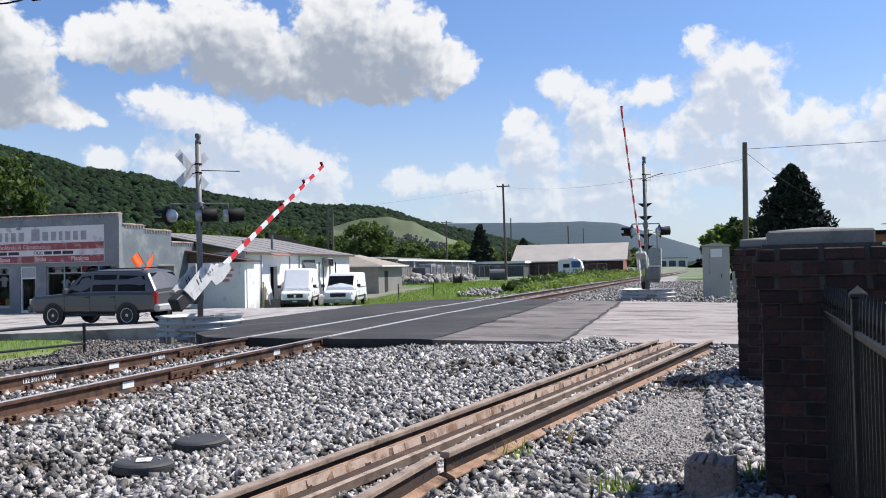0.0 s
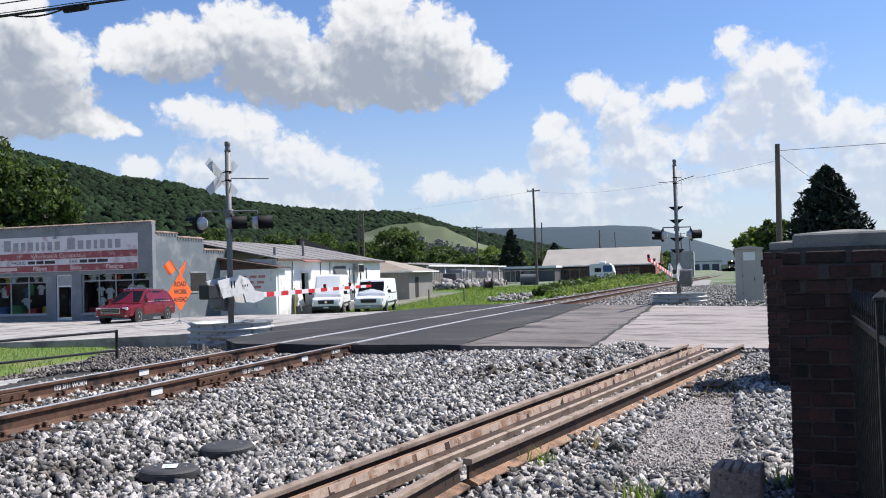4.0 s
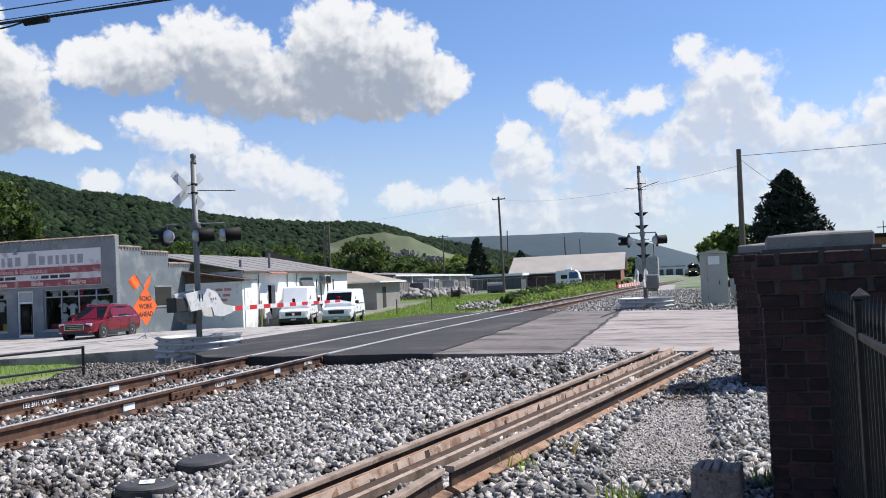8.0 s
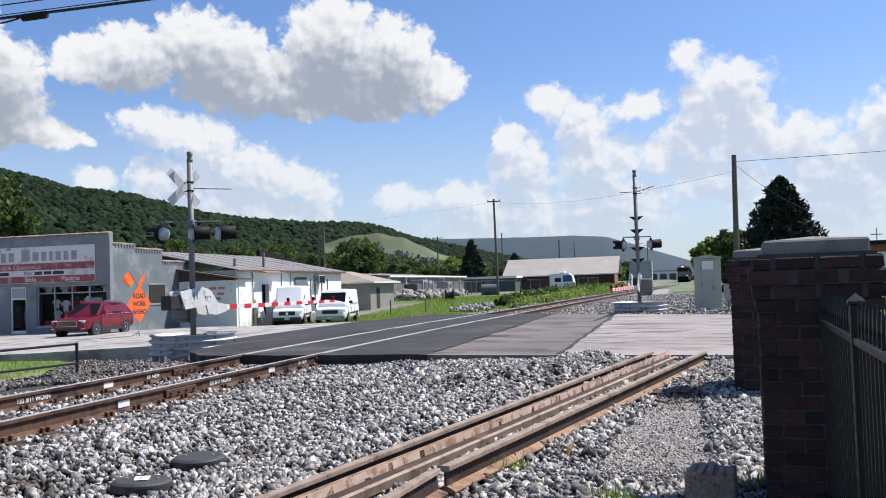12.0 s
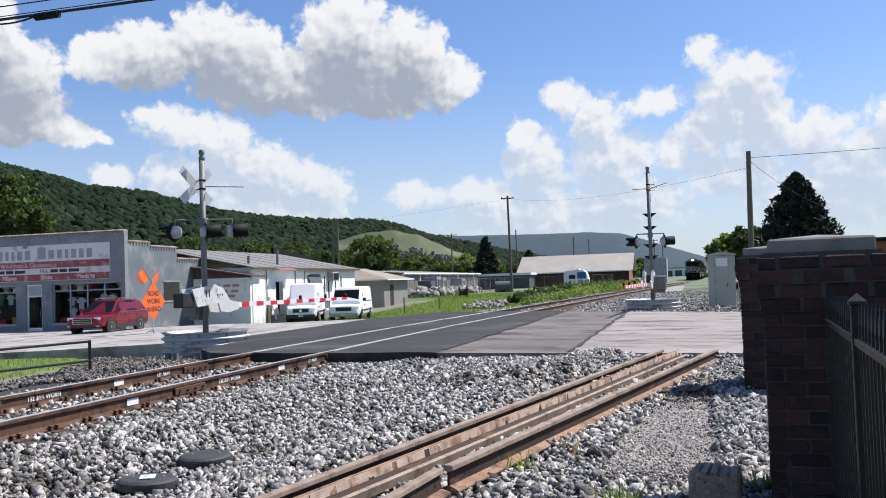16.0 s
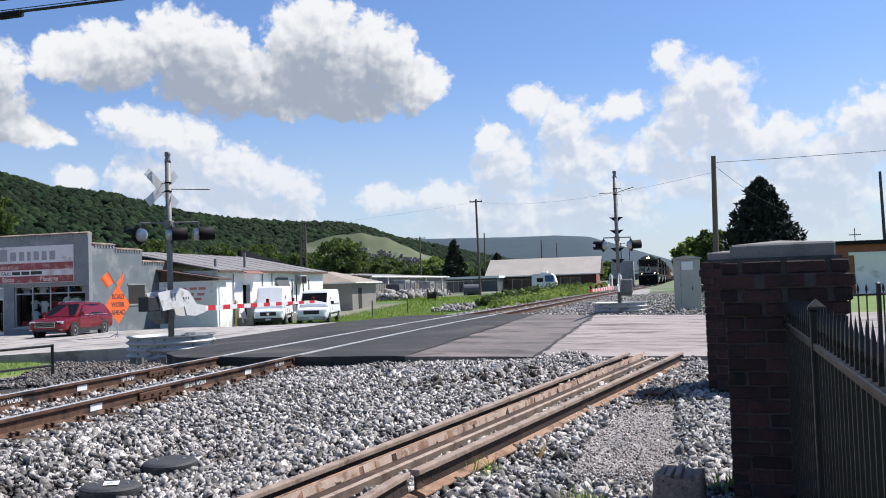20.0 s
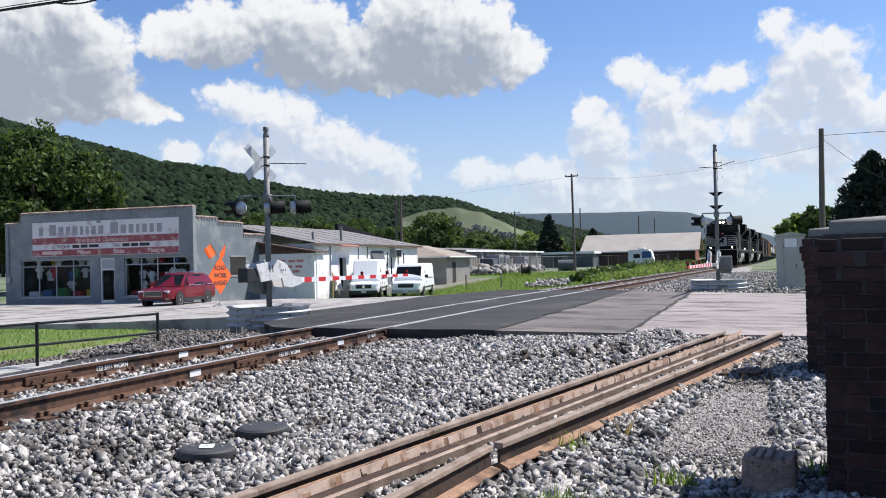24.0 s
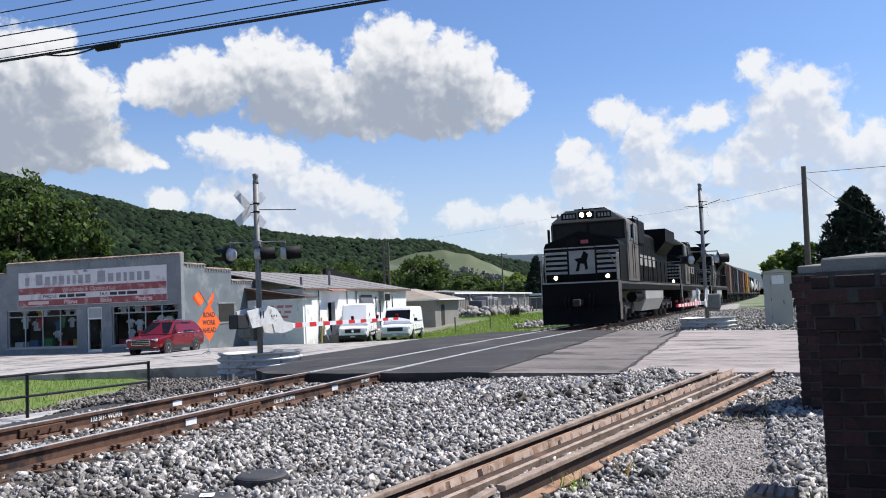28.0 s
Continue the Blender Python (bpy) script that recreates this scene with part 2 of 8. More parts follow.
    def grid(self, nx, ny, fn):
        v = [fn(i / nx, j / ny) for j in range(ny + 1) for i in range(nx + 1)]
        return self.add(v, [(j * (nx + 1) + i, j * (nx + 1) + i + 1, (j + 1) * (nx + 1) + i + 1, (j + 1) * (nx + 1) + i) for j in range(ny) for i in range(nx)])

    def mesh(self, name, smooth=False):
        me = bpy.data.meshes.new(name)
        me.from_pydata(self.v, [], self.f)
        bm = bmesh.new()
        bm.from_mesh(me)
        bmesh.ops.recalc_face_normals(bm, faces=bm.faces)
        bm.to_mesh(me)
        bm.free()
        if smooth:
            me.shade_smooth()
        return me


def part(name, shape, material, parent=None, label="", smooth=False):
    """One mesh object under a thing or a part."""
    me = shape.mesh(name, smooth) if isinstance(shape, Shape) else shape
    if material and not me.materials:
        me.materials.append(material)
    ob = new(name, me)
    ob.parent = parent
    return tagged(ob, label)


def thing(name, m, label, category, group="", kind=""):
    """An Empty at the foot of a thing, which carries its parts."""
    ob = new(name)
    ob.empty_display_size = 0.2
    ob.matrix_world = m
    return tagged(ob, label, category, group, kind)


def surf(name, c1, c2, scale=8.0, rough=0.8, metal=0.0, bump=0.2, fine=60.0, c3=None, spots=0.0, spot_scale=2.0, vary=0.0, island=0.0, stretch=(1, 1, 1), spec=0.5, emit=None):
    """A surface of two colours mixed by coarse and fine noise, with stains, relief and a tone of its own for each piece."""
    m = bpy.data.materials.new(name)
    m.use_nodes = True
    nt = m.node_tree
    bs = nt.nodes["Principled BSDF"]

    def N(kind, **kw):
        n = nt.nodes.new(kind)
        for k, v in kw.items():
            if k in n.inputs:
                n.inputs[k].default_value = v
            else:
                setattr(n, k, v)
        return n
    co = N("ShaderNodeTexCoord")
    mp = N("ShaderNodeMapping")
    mp.inputs["Scale"].default_value = stretch
    nt.links.new(co.outputs["Object"], mp.inputs[0])
    info = N("ShaderNodeObjectInfo")
    src = mp.outputs[0]
    if vary:
        ad = N("ShaderNodeVectorMath", operation="ADD")
        sc = N("ShaderNodeMath", operation="MULTIPLY")
        sc.inputs[1].default_value = 40.0
        nt.links.new(info.outputs["Random"], sc.inputs[0])
        nt.links.new(src, ad.inputs[0])
        nt.links.new(sc.outputs[0], ad.inputs[1])
        src = ad.outputs[0]
    n1 = N("ShaderNodeTexNoise", Scale=scale, Detail=5.0, Roughness=0.6)
    n2 = N("ShaderNodeTexNoise", Scale=fine, Detail=3.0, Roughness=0.6)
    nt.links.new(src, n1.inputs["Vector"])
    nt.links.new(src, n2.inputs["Vector"])
    av = N("ShaderNodeMix", data_type="FLOAT")
    av.inputs[0].default_value = 0.4
    nt.links.new(n1.outputs[0], av.inputs[2])
    nt.links.new(n2.outputs[0], av.inputs[3])
    rm = N("ShaderNodeMapRange")
    for i, v in ((1, 0.36), (2, 0.64)):
        rm.inputs[i].default_value = v
    nt.links.new(av.outputs[0], rm.inputs[0])
    mx = N("ShaderNodeMix", data_type="RGBA")
    mx.inputs[6].default_value, mx.inputs[7].default_value = (*c1, 1), (*c2, 1)
    nt.links.new(rm.outputs[0], mx.inputs[0])
    col = mx.outputs[2]
    if c3:
        n3 = N("ShaderNodeTexNoise", Scale=spot_scale, Detail=6.0, Roughness=0.65)
        nt.links.new(src, n3.inputs["Vector"])
        r3 = N("ShaderNodeMapRange")
        r3.inputs[1].default_value, r3.inputs[2].default_value = 0.62 - spots * 0.24, 0.72 - spots * 0.2
        nt.links.new(n3.outputs[0], r3.inputs[0])
        m3 = N("ShaderNodeMix", data_type="RGBA")
        m3.inputs[7].default_value = (*c3, 1)
        nt.links.new(r3.outputs[0], m3.inputs[0])
        nt.links.new(col, m3.inputs[6])
        col = m3.outputs[2]
    if vary or island:
        hs = N("ShaderNodeHueSaturation")
        vr = N("ShaderNodeMapRange")
        amount = vary or island
        vr.inputs[3].default_value, vr.inputs[4].default_value = 1 - amount, 1 + amount
        if island:
            geo = N("ShaderNodeNewGeometry")
            nt.links.new(geo.outputs["Random Per Island"], vr.inputs[0])
        else:
            nt.links.new(info.outputs["Random"], vr.inputs[0])
        nt.links.new(vr.outputs[0], hs.inputs["Value"])
        nt.links.new(col, hs.inputs["Color"])
        col = hs.outputs[0]
    nt.links.new(col, bs.inputs["Base Color"])
    bs.inputs["Metallic"].default_value = metal
    bs.inputs["Specular IOR Level"].default_value = spec
    rr = N("ShaderNodeMapRange")
    rr.inputs[3].default_value, rr.inputs[4].default_value = max(rough - 0.12, 0.02), min(rough + 0.12, 1.0)
    nt.links.new(n1.outputs[0], rr.inputs[0])
    nt.links.new(rr.outputs[0], bs.inputs["Roughness"])
    if bump:
        bp = N("ShaderNodeBump", Strength=bump, Distance=0.02)
        nt.links.new(av.outputs[0], bp.inputs["Height"])
        nt.links.new(bp.outputs[0], bs.inputs["Normal"])
    if emit:
        bs.inputs["Emission Color"].default_value = (*emit[:3], 1)
        bs.inputs["Emission Strength"].default_value = emit[3]
    return m


def lerp(a, b, t):
    return a + (b - a) * t


def along(table, y):
    """Value of a table of (place, value) at a place."""
    return float(np.interp(y, [p for p, _ in table], [v for _, v in table]))


def smooth(a, b, x):
    t = min(max((x - a) / (b - a), 0.0), 1.0)
    return t * t * (3 - 2 * t)
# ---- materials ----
# Near-black bed: the shade in the gaps between stones is put into its colour.
M_BED_SHADE = surf("ballast_bed", (0.018, 0.016, 0.014), (0.055, 0.050, 0.045), 22, 0.95, bump=0.9, fine=70)
M_GROUND = surf("ground", (0.13, 0.12, 0.10), (0.24, 0.22, 0.18), 0.35, 0.95, bump=0.5, fine=25, c3=(0.07, 0.13, 0.03), spots=0.75, spot_scale=0.08)
M_ASPH = surf("asphalt", (0.024, 0.0235, 0.024), (0.052, 0.050, 0.049), 1.2, 0.9, bump=0.4, fine=60, c3=(0.080, 0.073, 0.067), spots=0.40, spot_scale=0.8, stretch=(0.6, 1, 1), spec=0.3)
M_PAVE = surf("old_concrete", (0.30, 0.28, 0.26), (0.42, 0.39, 0.36), 0.8, 0.9, bump=0.3, fine=90, c3=(0.17, 0.155, 0.145), spots=0.6, spot_scale=0.7)
M_APPROACH = surf("stained_concrete", (0.20, 0.172, 0.159), (0.35, 0.309, 0.287), 0.9, 0.9, bump=0.5, fine=9, c3=(0.12, 0.10, 0.09), spots=0.42, spot_scale=1.1, stretch=(0.62, 1.15, 1))
M_OLDASPH = surf("old_patched_asphalt", (0.085, 0.073, 0.066), (0.20, 0.172, 0.156), 0.8, 0.9, bump=0.55, fine=10, c3=(0.055, 0.048, 0.045), spots=0.50, spot_scale=1.2, stretch=(0.62, 1.15, 1))
M_RUST = surf("rusted_steel", (0.055, 0.026, 0.016), (0.15, 0.078, 0.048), 9, 0.8, 0.2, 0.25, 80, c3=(0.020, 0.013, 0.011), spots=0.55, spot_scale=3)
M_SHINE = surf("worn_rail_head", (0.44, 0.435, 0.43), (0.60, 0.595, 0.585), 14, 0.42, 0.45, 0.05, 120)
M_GREY = surf("grey_paint", (0.20, 0.215, 0.225), (0.29, 0.305, 0.31), 1.5, 0.8, bump=0.2, fine=30)
M_WHITE = surf("white_paint", (0.70, 0.70, 0.68), (0.80, 0.80, 0.78), 1.5, 0.7, bump=0.15, fine=40)
M_BRICK = surf("brick_red", (0.085, 0.035, 0.028), (0.15, 0.06, 0.045), 6, 0.9, bump=0.4, fine=60, vary=0.45)
M_DARK = surf("black_paint", (0.012, 0.012, 0.013), (0.028, 0.028, 0.03), 5, 0.55, bump=0.08, fine=60)
M_FOREST = surf("far_forest", (0.007, 0.018, 0.006), (0.030, 0.055, 0.017), 0.05, 0.95, bump=0.0, fine=0.25)
M_ZINC = surf("galvanised_steel", (0.42, 0.44, 0.46), (0.58, 0.60, 0.62), 5, 0.5, 0.7, 0.08, 60)
M_WOODPOLE = surf("pole_wood", (0.085, 0.07, 0.058), (0.16, 0.135, 0.11), 3, 0.9, bump=0.4, fine=60, stretch=(3, 3, 0.3))
# ---- the lie of the land: y runs along the railway, x to its right, rail heads at 0.46 ----
RAIL_Z = 0.46
BEND = [(-40, -6.86), (12, -6.86), (20, -6.84), (27, -6.62), (34, -6.22), (42, -5.80), (60, -4.95), (83, -3.75), (120, -2.0), (154, -0.4), (206, 1.7), (300, 5.0), (400, 8.4), (700, 18.6), (1000, 28.8)]
LEFT_Z = [(-30, -0.3), (14, -0.28), (25, -0.25), (43, -0.38), (55, -0.66), (64, -0.5), (80, 0.2), (90, 0.42), (130, 0.6), (300, 1.0), (3000, 2.0)]


def mid(y):
    return sum(along(BEND, y + d) for d in (-6, -3, 0, 3, 6)) / 5


def rail_z(y):
    return RAIL_Z - max(0, y - 80) * 0.002


def land(x, y):
    """Height of the ground sheet."""
    d = mid(min(max(y, -40), 990)) - x
    right = lerp(0.08, 0.26, smooth(5, 14, y)) - 0.1 * smooth(40, 60, y) * smooth(8, 16, -d)
    if d <= 0:
        return right
    return lerp(right, along(LEFT_Z, y), smooth(2.2, 6.0, d) if y < 40 else smooth(3.5, 9.0, d))


def bed(x, y):
    """Height of the ballast near the camera."""
    r = lerp(0.10, 0.30, smooth(5, 14, y))
    r -= 0.10 * math.exp(-((x + 4.3) / 1.1) ** 2) * (1 - smooth(8, 12, y))
    r += 0.12 * math.exp(-((x + 3.25 - (y - 5) * 0.20) / 0.42) ** 2)
    left, right = x + 3.17 - (y - 3.0) * 0.2525, x + 1.60 - (y - 6.05) * 0.238
    if y < 14.6 and left > 0:
        low = lerp(0.02, 0.225, (y - 3.0) / 11.6) if right < -0.08 else 0.335 + 0.0098 * (y - 6.05) - 0.205
        r = lerp(r, min(r, low), smooth(0.0, 0.08, left) * smooth(0.42, 0.16, right))
    a = abs(x - mid(y))
    r = lerp(r, 0.245, smooth(2.6, 1.55, a))
    if x < mid(y):
        r = lerp(r, land(x, y) - 0.02, smooth(1.9, 4.6, a))
    return r


def ground_sheet():
    xs = [-2600, -1500, -800, -400, -220, -140, -100] + [-80 + 2.0 * i for i in range(62)] + [50, 70, 110, 200, 500, 1200, 2600]
    ys = [-600, -200, -80, -40] + [-20 + 2.0 * i for i in range(75)] + [140 + 12 * i for i in range(15)] + [360, 450, 600, 900, 1500, 2600, 4200]
    s = Shape()
    s.v = [(x, y, land(x, y) - 0.10) for y in ys for x in xs]
    n = len(xs)
    s.f = [(j * n + i, j * n + i + 1, (j + 1) * n + i + 1, (j + 1) * n + i) for j in range(len(ys) - 1) for i in range(n - 1)]
    return tagged(part("ground", s, M_GROUND), "dry gravelly ground with weeds and worn grass", "ground", kind="structure")


def road_z(x):
    return along([(-60, -0.36), (-30, -0.32), (-20, -0.12), (-13, 0.16), (-9.5, 0.42), (-8.2, 0.448), (-4.8, 0.448), (-3.2, 0.40), (2, 0.33), (30, 0.28)], x)


def road_near(x):
    return along([(-60, 24.5), (-18, 23.8), (-14, 23.5), (-11.8, 22.3), (-10.6, 20.6), (-9.7, 16.6), (-8.4, 14.9), (-5, 14.55), (-3.4, 14.75), (1, 14.75), (30, 15.5)], x)


def road_far(x):
    return along([(-60, 42.6), (-29, 42.6), (-24, 43.5), (-20, 41.0), (-12, 36.0), (-7, 33.4), (-2.5, 32.0), (2, 30.5), (30, 29)], x)


def road_strip(name, xs, mat, label, lift=0.0):
    s = Shape()
    n = 12
    rows = []
    for x in xs:
        a, b = road_near(x), road_far(x)
        edge = 0.16 if min(abs(x - e) for e in SEAMS) < 0.01 else 0.0
        col = [(x + edge * noise.noise((lerp(a, b, j / n) * 0.4, x * 3, 1)), lerp(a, b, j / n), road_z(x) + lift + 0.008 * noise.noise((x * 0.4, j * 0.7, 3))) for j in range(n + 1)]
        col = [(x, a + 0.05, road_z(x) - 0.45)] + [(x, a + 0.12 * noise.noise((x * 1.7, 0, 5)), col[0][2])] + col[1:-1] + [(x, b, col[-1][2]), (x, b + 0.3, road_z(x) - 0.45)]
        rows.append(col)
    k = len(rows[0])
    s.v = [p for c in rows for p in c]
    s.f = [(i * k + j, (i + 1) * k + j, (i + 1) * k + j + 1, i * k + j + 1) for i in range(len(rows) - 1) for j in range(k - 1)]
    return tagged(part(name, s, mat), label, "road", kind="structure")


def steps(a, b, d):
    n = max(1, round((b - a) / d))
    return [lerp(a, b, i / n) for i in range(n + 1)]


SEAMS = (-13.2, -4.05, -1.85)
ground_sheet()
road_strip("road", steps(-60, -13.2, 1.5), M_PAVE, "sun-bleached worn concrete street in front of the shop")
road_strip("crossing_asphalt", steps(-13.2, -4.05, 0.25), M_ASPH, "fresh black asphalt patch across the rails")
road_strip("old_asphalt", steps(-4.05, -1.85, 0.22), M_OLDASPH, "older brown-grey asphalt strip with dark stains")
approach = road_strip("pavement", steps(-1.85, 34, 0.8), M_APPROACH, "cracked pale concrete approach with dark stains")


M_TAR = surf("tar_line", (0.018, 0.017, 0.017), (0.05, 0.046, 0.044), 6, 0.9, bump=0.3, fine=60)


def crack(parent, x0, y0, x1, y1, width, seed, wander=0.12):
    """A ragged dark joint or crack lying on the road."""
    rng = random.Random(seed)
    n = max(4, int(math.hypot(x1 - x0, y1 - y0) / 0.35))
    s, left, right = Shape(), [], []
    for i in range(n + 1):
        u = i / n
        ox, w = wander * noise.noise((u * n * 0.35, seed, 2)), width * rng.uniform(0.4, 1.2)
        x, y = lerp(x0, x1, u) + ox, lerp(y0, y1, u) + ox
        dx, dy = (y1 - y0), -(x1 - x0)
        k = math.hypot(dx, dy)
        s.v += [(x - dx / k * w, y - dy / k * w, road_z(x) + 0.014), (x + dx / k * w, y + dy / k * w, road_z(x) + 0.014)]
    s.f = [(2 * i, 2 * i + 1, 2 * i + 3, 2 * i + 2) for i in range(n)]
    return part("crack", s, M_TAR, parent)


crack(approach, -4.05, 15.2, -4.15, 32, 0.05, 1)
crack(approach, -1.85, 14.9, -1.9, 31, 0.045, 2)
for k, (x0, y0, x1, y1, w) in enumerate(((-1.7, 17.5, 2.6, 16.6, 0.022), (-1.6, 24.5, 5.0, 23.6, 0.025), (-3.9, 19.6, -2.0, 20.3, 0.03), (-3.9, 26.5, -1.9, 25.4, 0.03), (-2.4, 30.9, -1.1, 33.0, 0.05), (-1.5, 20.6, 0.4, 21.4, 0.05), (-6.0, 17.0, -4.2, 20.5, 0.02), (-8.2, 16.0, -7.9, 31.0, 0.03), (-13.0, 25.5, -9.0, 30.0, 0.03))):
    crack(approach, x0, y0, x1, y1, w, 10 + k, 0.10)


# ---- ballast: one mesh of angular stones, past counting ----
def stones(name, count, area, height, size, mat, label, seed):
    rng = np.random.default_rng(seed)
    x = rng.uniform(area[0], area[1], count)
    y = area[2] + (area[3] - area[2]) * rng.uniform(0, 1, count) ** 1.25
    z = np.array([height(a, b) for a, b in zip(x, y)])
    keep = z > -50
    x, y, z = x[keep], y[keep], z[keep]
    count = len(x)
    cube = np.array([(a, b, c) for a in (-1, 1) for b in (-1, 1) for c in (-1, 1)], float)
    pts = cube[None] * rng.uniform(0.30, 1.0, (count, 8, 3))
    pts *= rng.uniform(0.7, 1.45, (count, 1, 3)) * np.array([1.15, 0.85, 0.6])
    q = rng.normal(size=(count, 4))
    q /= np.linalg.norm(q, axis=1)[:, None]
    a, b, c, d = q.T
    R = np.stack([1 - 2 * (c * c + d * d), 2 * (b * c - a * d), 2 * (b * d + a * c), 2 * (b * c + a * d), 1 - 2 * (b * b + d * d), 2 * (c * d - a * b), 2 * (b * d - a * c), 2 * (c * d + a * b), 1 - 2 * (b * b + c * c)], 1).reshape(-1, 3, 3)
    s = size * rng.lognormal(0, 0.32, count)
    pts = np.einsum("nij,nkj->nki", R, pts) * s[:, None, None]
    pts += np.stack([x, y, z + rng.uniform(-1.0, 1.25, count) * size], 1)[:, None]
    quads = np.array([(0, 1, 3, 2), (4, 6, 7, 5), (0, 4, 5, 1), (2, 3, 7, 6), (0, 2, 6, 4), (1, 5, 7, 3)])
    faces = (quads[None] + 8 * np.arange(count)[:, None, None]).reshape(-1, 4)
    me = bpy.data.meshes.new(name)
    me.vertices.add(count * 8)
    me.vertices.foreach_set("co", pts.ravel())
    me.loops.add(len(faces) * 4)
    me.loops.foreach_set("vertex_index", faces.ravel().astype(np.int32))
    me.polygons.add(len(faces))
    me.polygons.foreach_set("loop_start", np.arange(0, len(faces) * 4, 4, dtype=np.int32))
    me.update(calc_edges=True)
    return tagged(part(name, me, mat), label, "gravel", kind="stuff")


def clear_of_lids(x, y):
    return all(math.hypot(x - a, y - b) > 0.27 for a, b, _ in LIDS)


LIDS = [(-4.2, 7.3, 0.115), (-4.2, 6.4, 0.10)]
M_STONE = surf("ballast_stone", (0.046, 0.042, 0.039), (0.49, 0.46, 0.435), 16, 0.75, bump=0.5, fine=80, island=0.92, c3=(0.075, 0.062, 0.052), spots=0.22, spot_scale=1.1)
M_STONE_FAR = surf("far_ballast", (0.15, 0.141, 0.132), (0.35, 0.332, 0.315), 3, 0.92, bump=0.5, fine=20, island=0.5)


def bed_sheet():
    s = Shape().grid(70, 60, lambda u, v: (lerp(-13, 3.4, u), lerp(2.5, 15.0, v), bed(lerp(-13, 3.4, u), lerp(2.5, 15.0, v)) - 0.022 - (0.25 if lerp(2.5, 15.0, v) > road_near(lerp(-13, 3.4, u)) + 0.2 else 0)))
    return tagged(part("ballast_bed", s, M_BED_SHADE), "crushed-stone bed beside the rails, near-black for shade between stones", "gravel", kind="structure")


def main_bed(x, y):
    if y > road_near(x) + 0.05 or not clear_of_lids(x, y):
        return -99
    if x > 0.75 or x < -8.9:
        return -99
    if 0.3 > x > -1.15 + (y - 6.05) * 0.238 and y > 6.6 and noise.noise((x * 0.5, y * 0.4, 7)) > -0.22 + 0.25 * smooth(-0.2, -1.0, x):
        return -99
    if abs(x - mid(y)) < 1.32 and abs((y % 0.52) - 0.26) < 0.11:
        return -99
    return bed(x, y)


def verge_edge(y):
    return along([(9, -14.4), (17, -14.9), (18.9, -15.4), (21.2, -16.2), (22.6, -16.8), (25, -19)], y)


M_SIDE = surf("brown_gravel", (0.045, 0.039, 0.034), (0.23, 0.205, 0.185), 14, 0.92, bump=0.6, fine=70, island=0.8)
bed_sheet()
stones("ballast", 120000, (-9.6, 1.0, 3.4, 15.0), main_bed, 0.0245, M_STONE, "angular grey and white crushed stone ballast", 3)
stones("side_gravel", 19000, (-17.0, -8.6, 12.0, 23.3), lambda x, y: -99 if y > road_near(x) + 0.3 or x < verge_edge(y) - 0.3 * noise.noise((x, y, 1)) or (x > -9.0 and y < 14) else max(bed(x, y) if y < 15 else land(x, y) - 0.06, -0.4), 0.028, M_SIDE, "loose brown-grey gravel by the crossing signal", 4)


def far_bed(x, y):
    a = x - mid(y)
    if y < road_far(x) + 0.1 or abs(a) > 9 or (a < -2.6):
        return -99
    return lerp(0.245, land(x, y) + 0.0, smooth(1.6, 4.2, abs(a)))


s = Shape().grid(10, 60, lambda u, v: (mid(lerp(31, 330, v ** 1.6)) + lerp(-3.2, 7.5, u), lerp(31, 330, v ** 1.6), rail_z(lerp(31, 330, v ** 1.6)) - lerp(0.22, 0.36, smooth(1.8, 5, abs(lerp(-3.2, 7.5, u)))) - (0.3 if lerp(31, 330, v ** 1.6) < road_far(mid(lerp(31, 330, v ** 1.6)) + lerp(-3.2, 7.5, u)) else 0)))
tagged(part("far_ballast_bed", s, M_STONE_FAR), "pale crushed-stone bed under the distant track", "gravel", kind="structure")
stones("far_ballast", 12000, (-9, 4.5, 29.5, 75), far_bed, 0.045, M_STONE_FAR, "pale crushed stone around the far signal", 5)
# ---- the railway track ----
RAIL = [(-0.034, 0.0), (0.034, 0.0), (0.037, -0.008), (0.037, -0.034), (0.010, -0.046), (0.009, -0.140), (0.070, -0.166), (0.076, -0.172), (0.076, -0.182), (-0.076, -0.182), (-0.076, -0.172), (-0.070, -0.166), (-0.009, -0.140), (-0.010, -0.046), (-0.037, -0.034), (-0.037, -0.008)]
M_TIE = surf("creosoted_tie", (0.035, 0.027, 0.021), (0.10, 0.078, 0.06), 4, 0.9, bump=0.6, fine=70, stretch=(0.5, 4, 4), vary=0.3)
M_CHALK = surf("paint_mark_white", (0.62, 0.62, 0.60), (0.80, 0.80, 0.78), 40, 0.8, bump=0.0)
M_SPIKE = surf("dark_rust", (0.05, 0.024, 0.015), (0.13, 0.065, 0.038), 30, 0.85, 0.2, 0.2, 120)


def words(text, size, material, parent, m, name="lettering", label="", align="CENTER", weight=0.0):
    cu = bpy.data.curves.new(name, "FONT")
    cu.body, cu.size, cu.align_x, cu.align_y, cu.extrude, cu.offset = text, size, align, "CENTER", 0.002, weight
    tmp = bpy.data.objects.new(name, cu)
    me = bpy.data.meshes.new_from_object(tmp)
    bpy.data.objects.remove(tmp)
    ob = part(name, me, material, parent, label)
    ob.matrix_local = m
    return ob


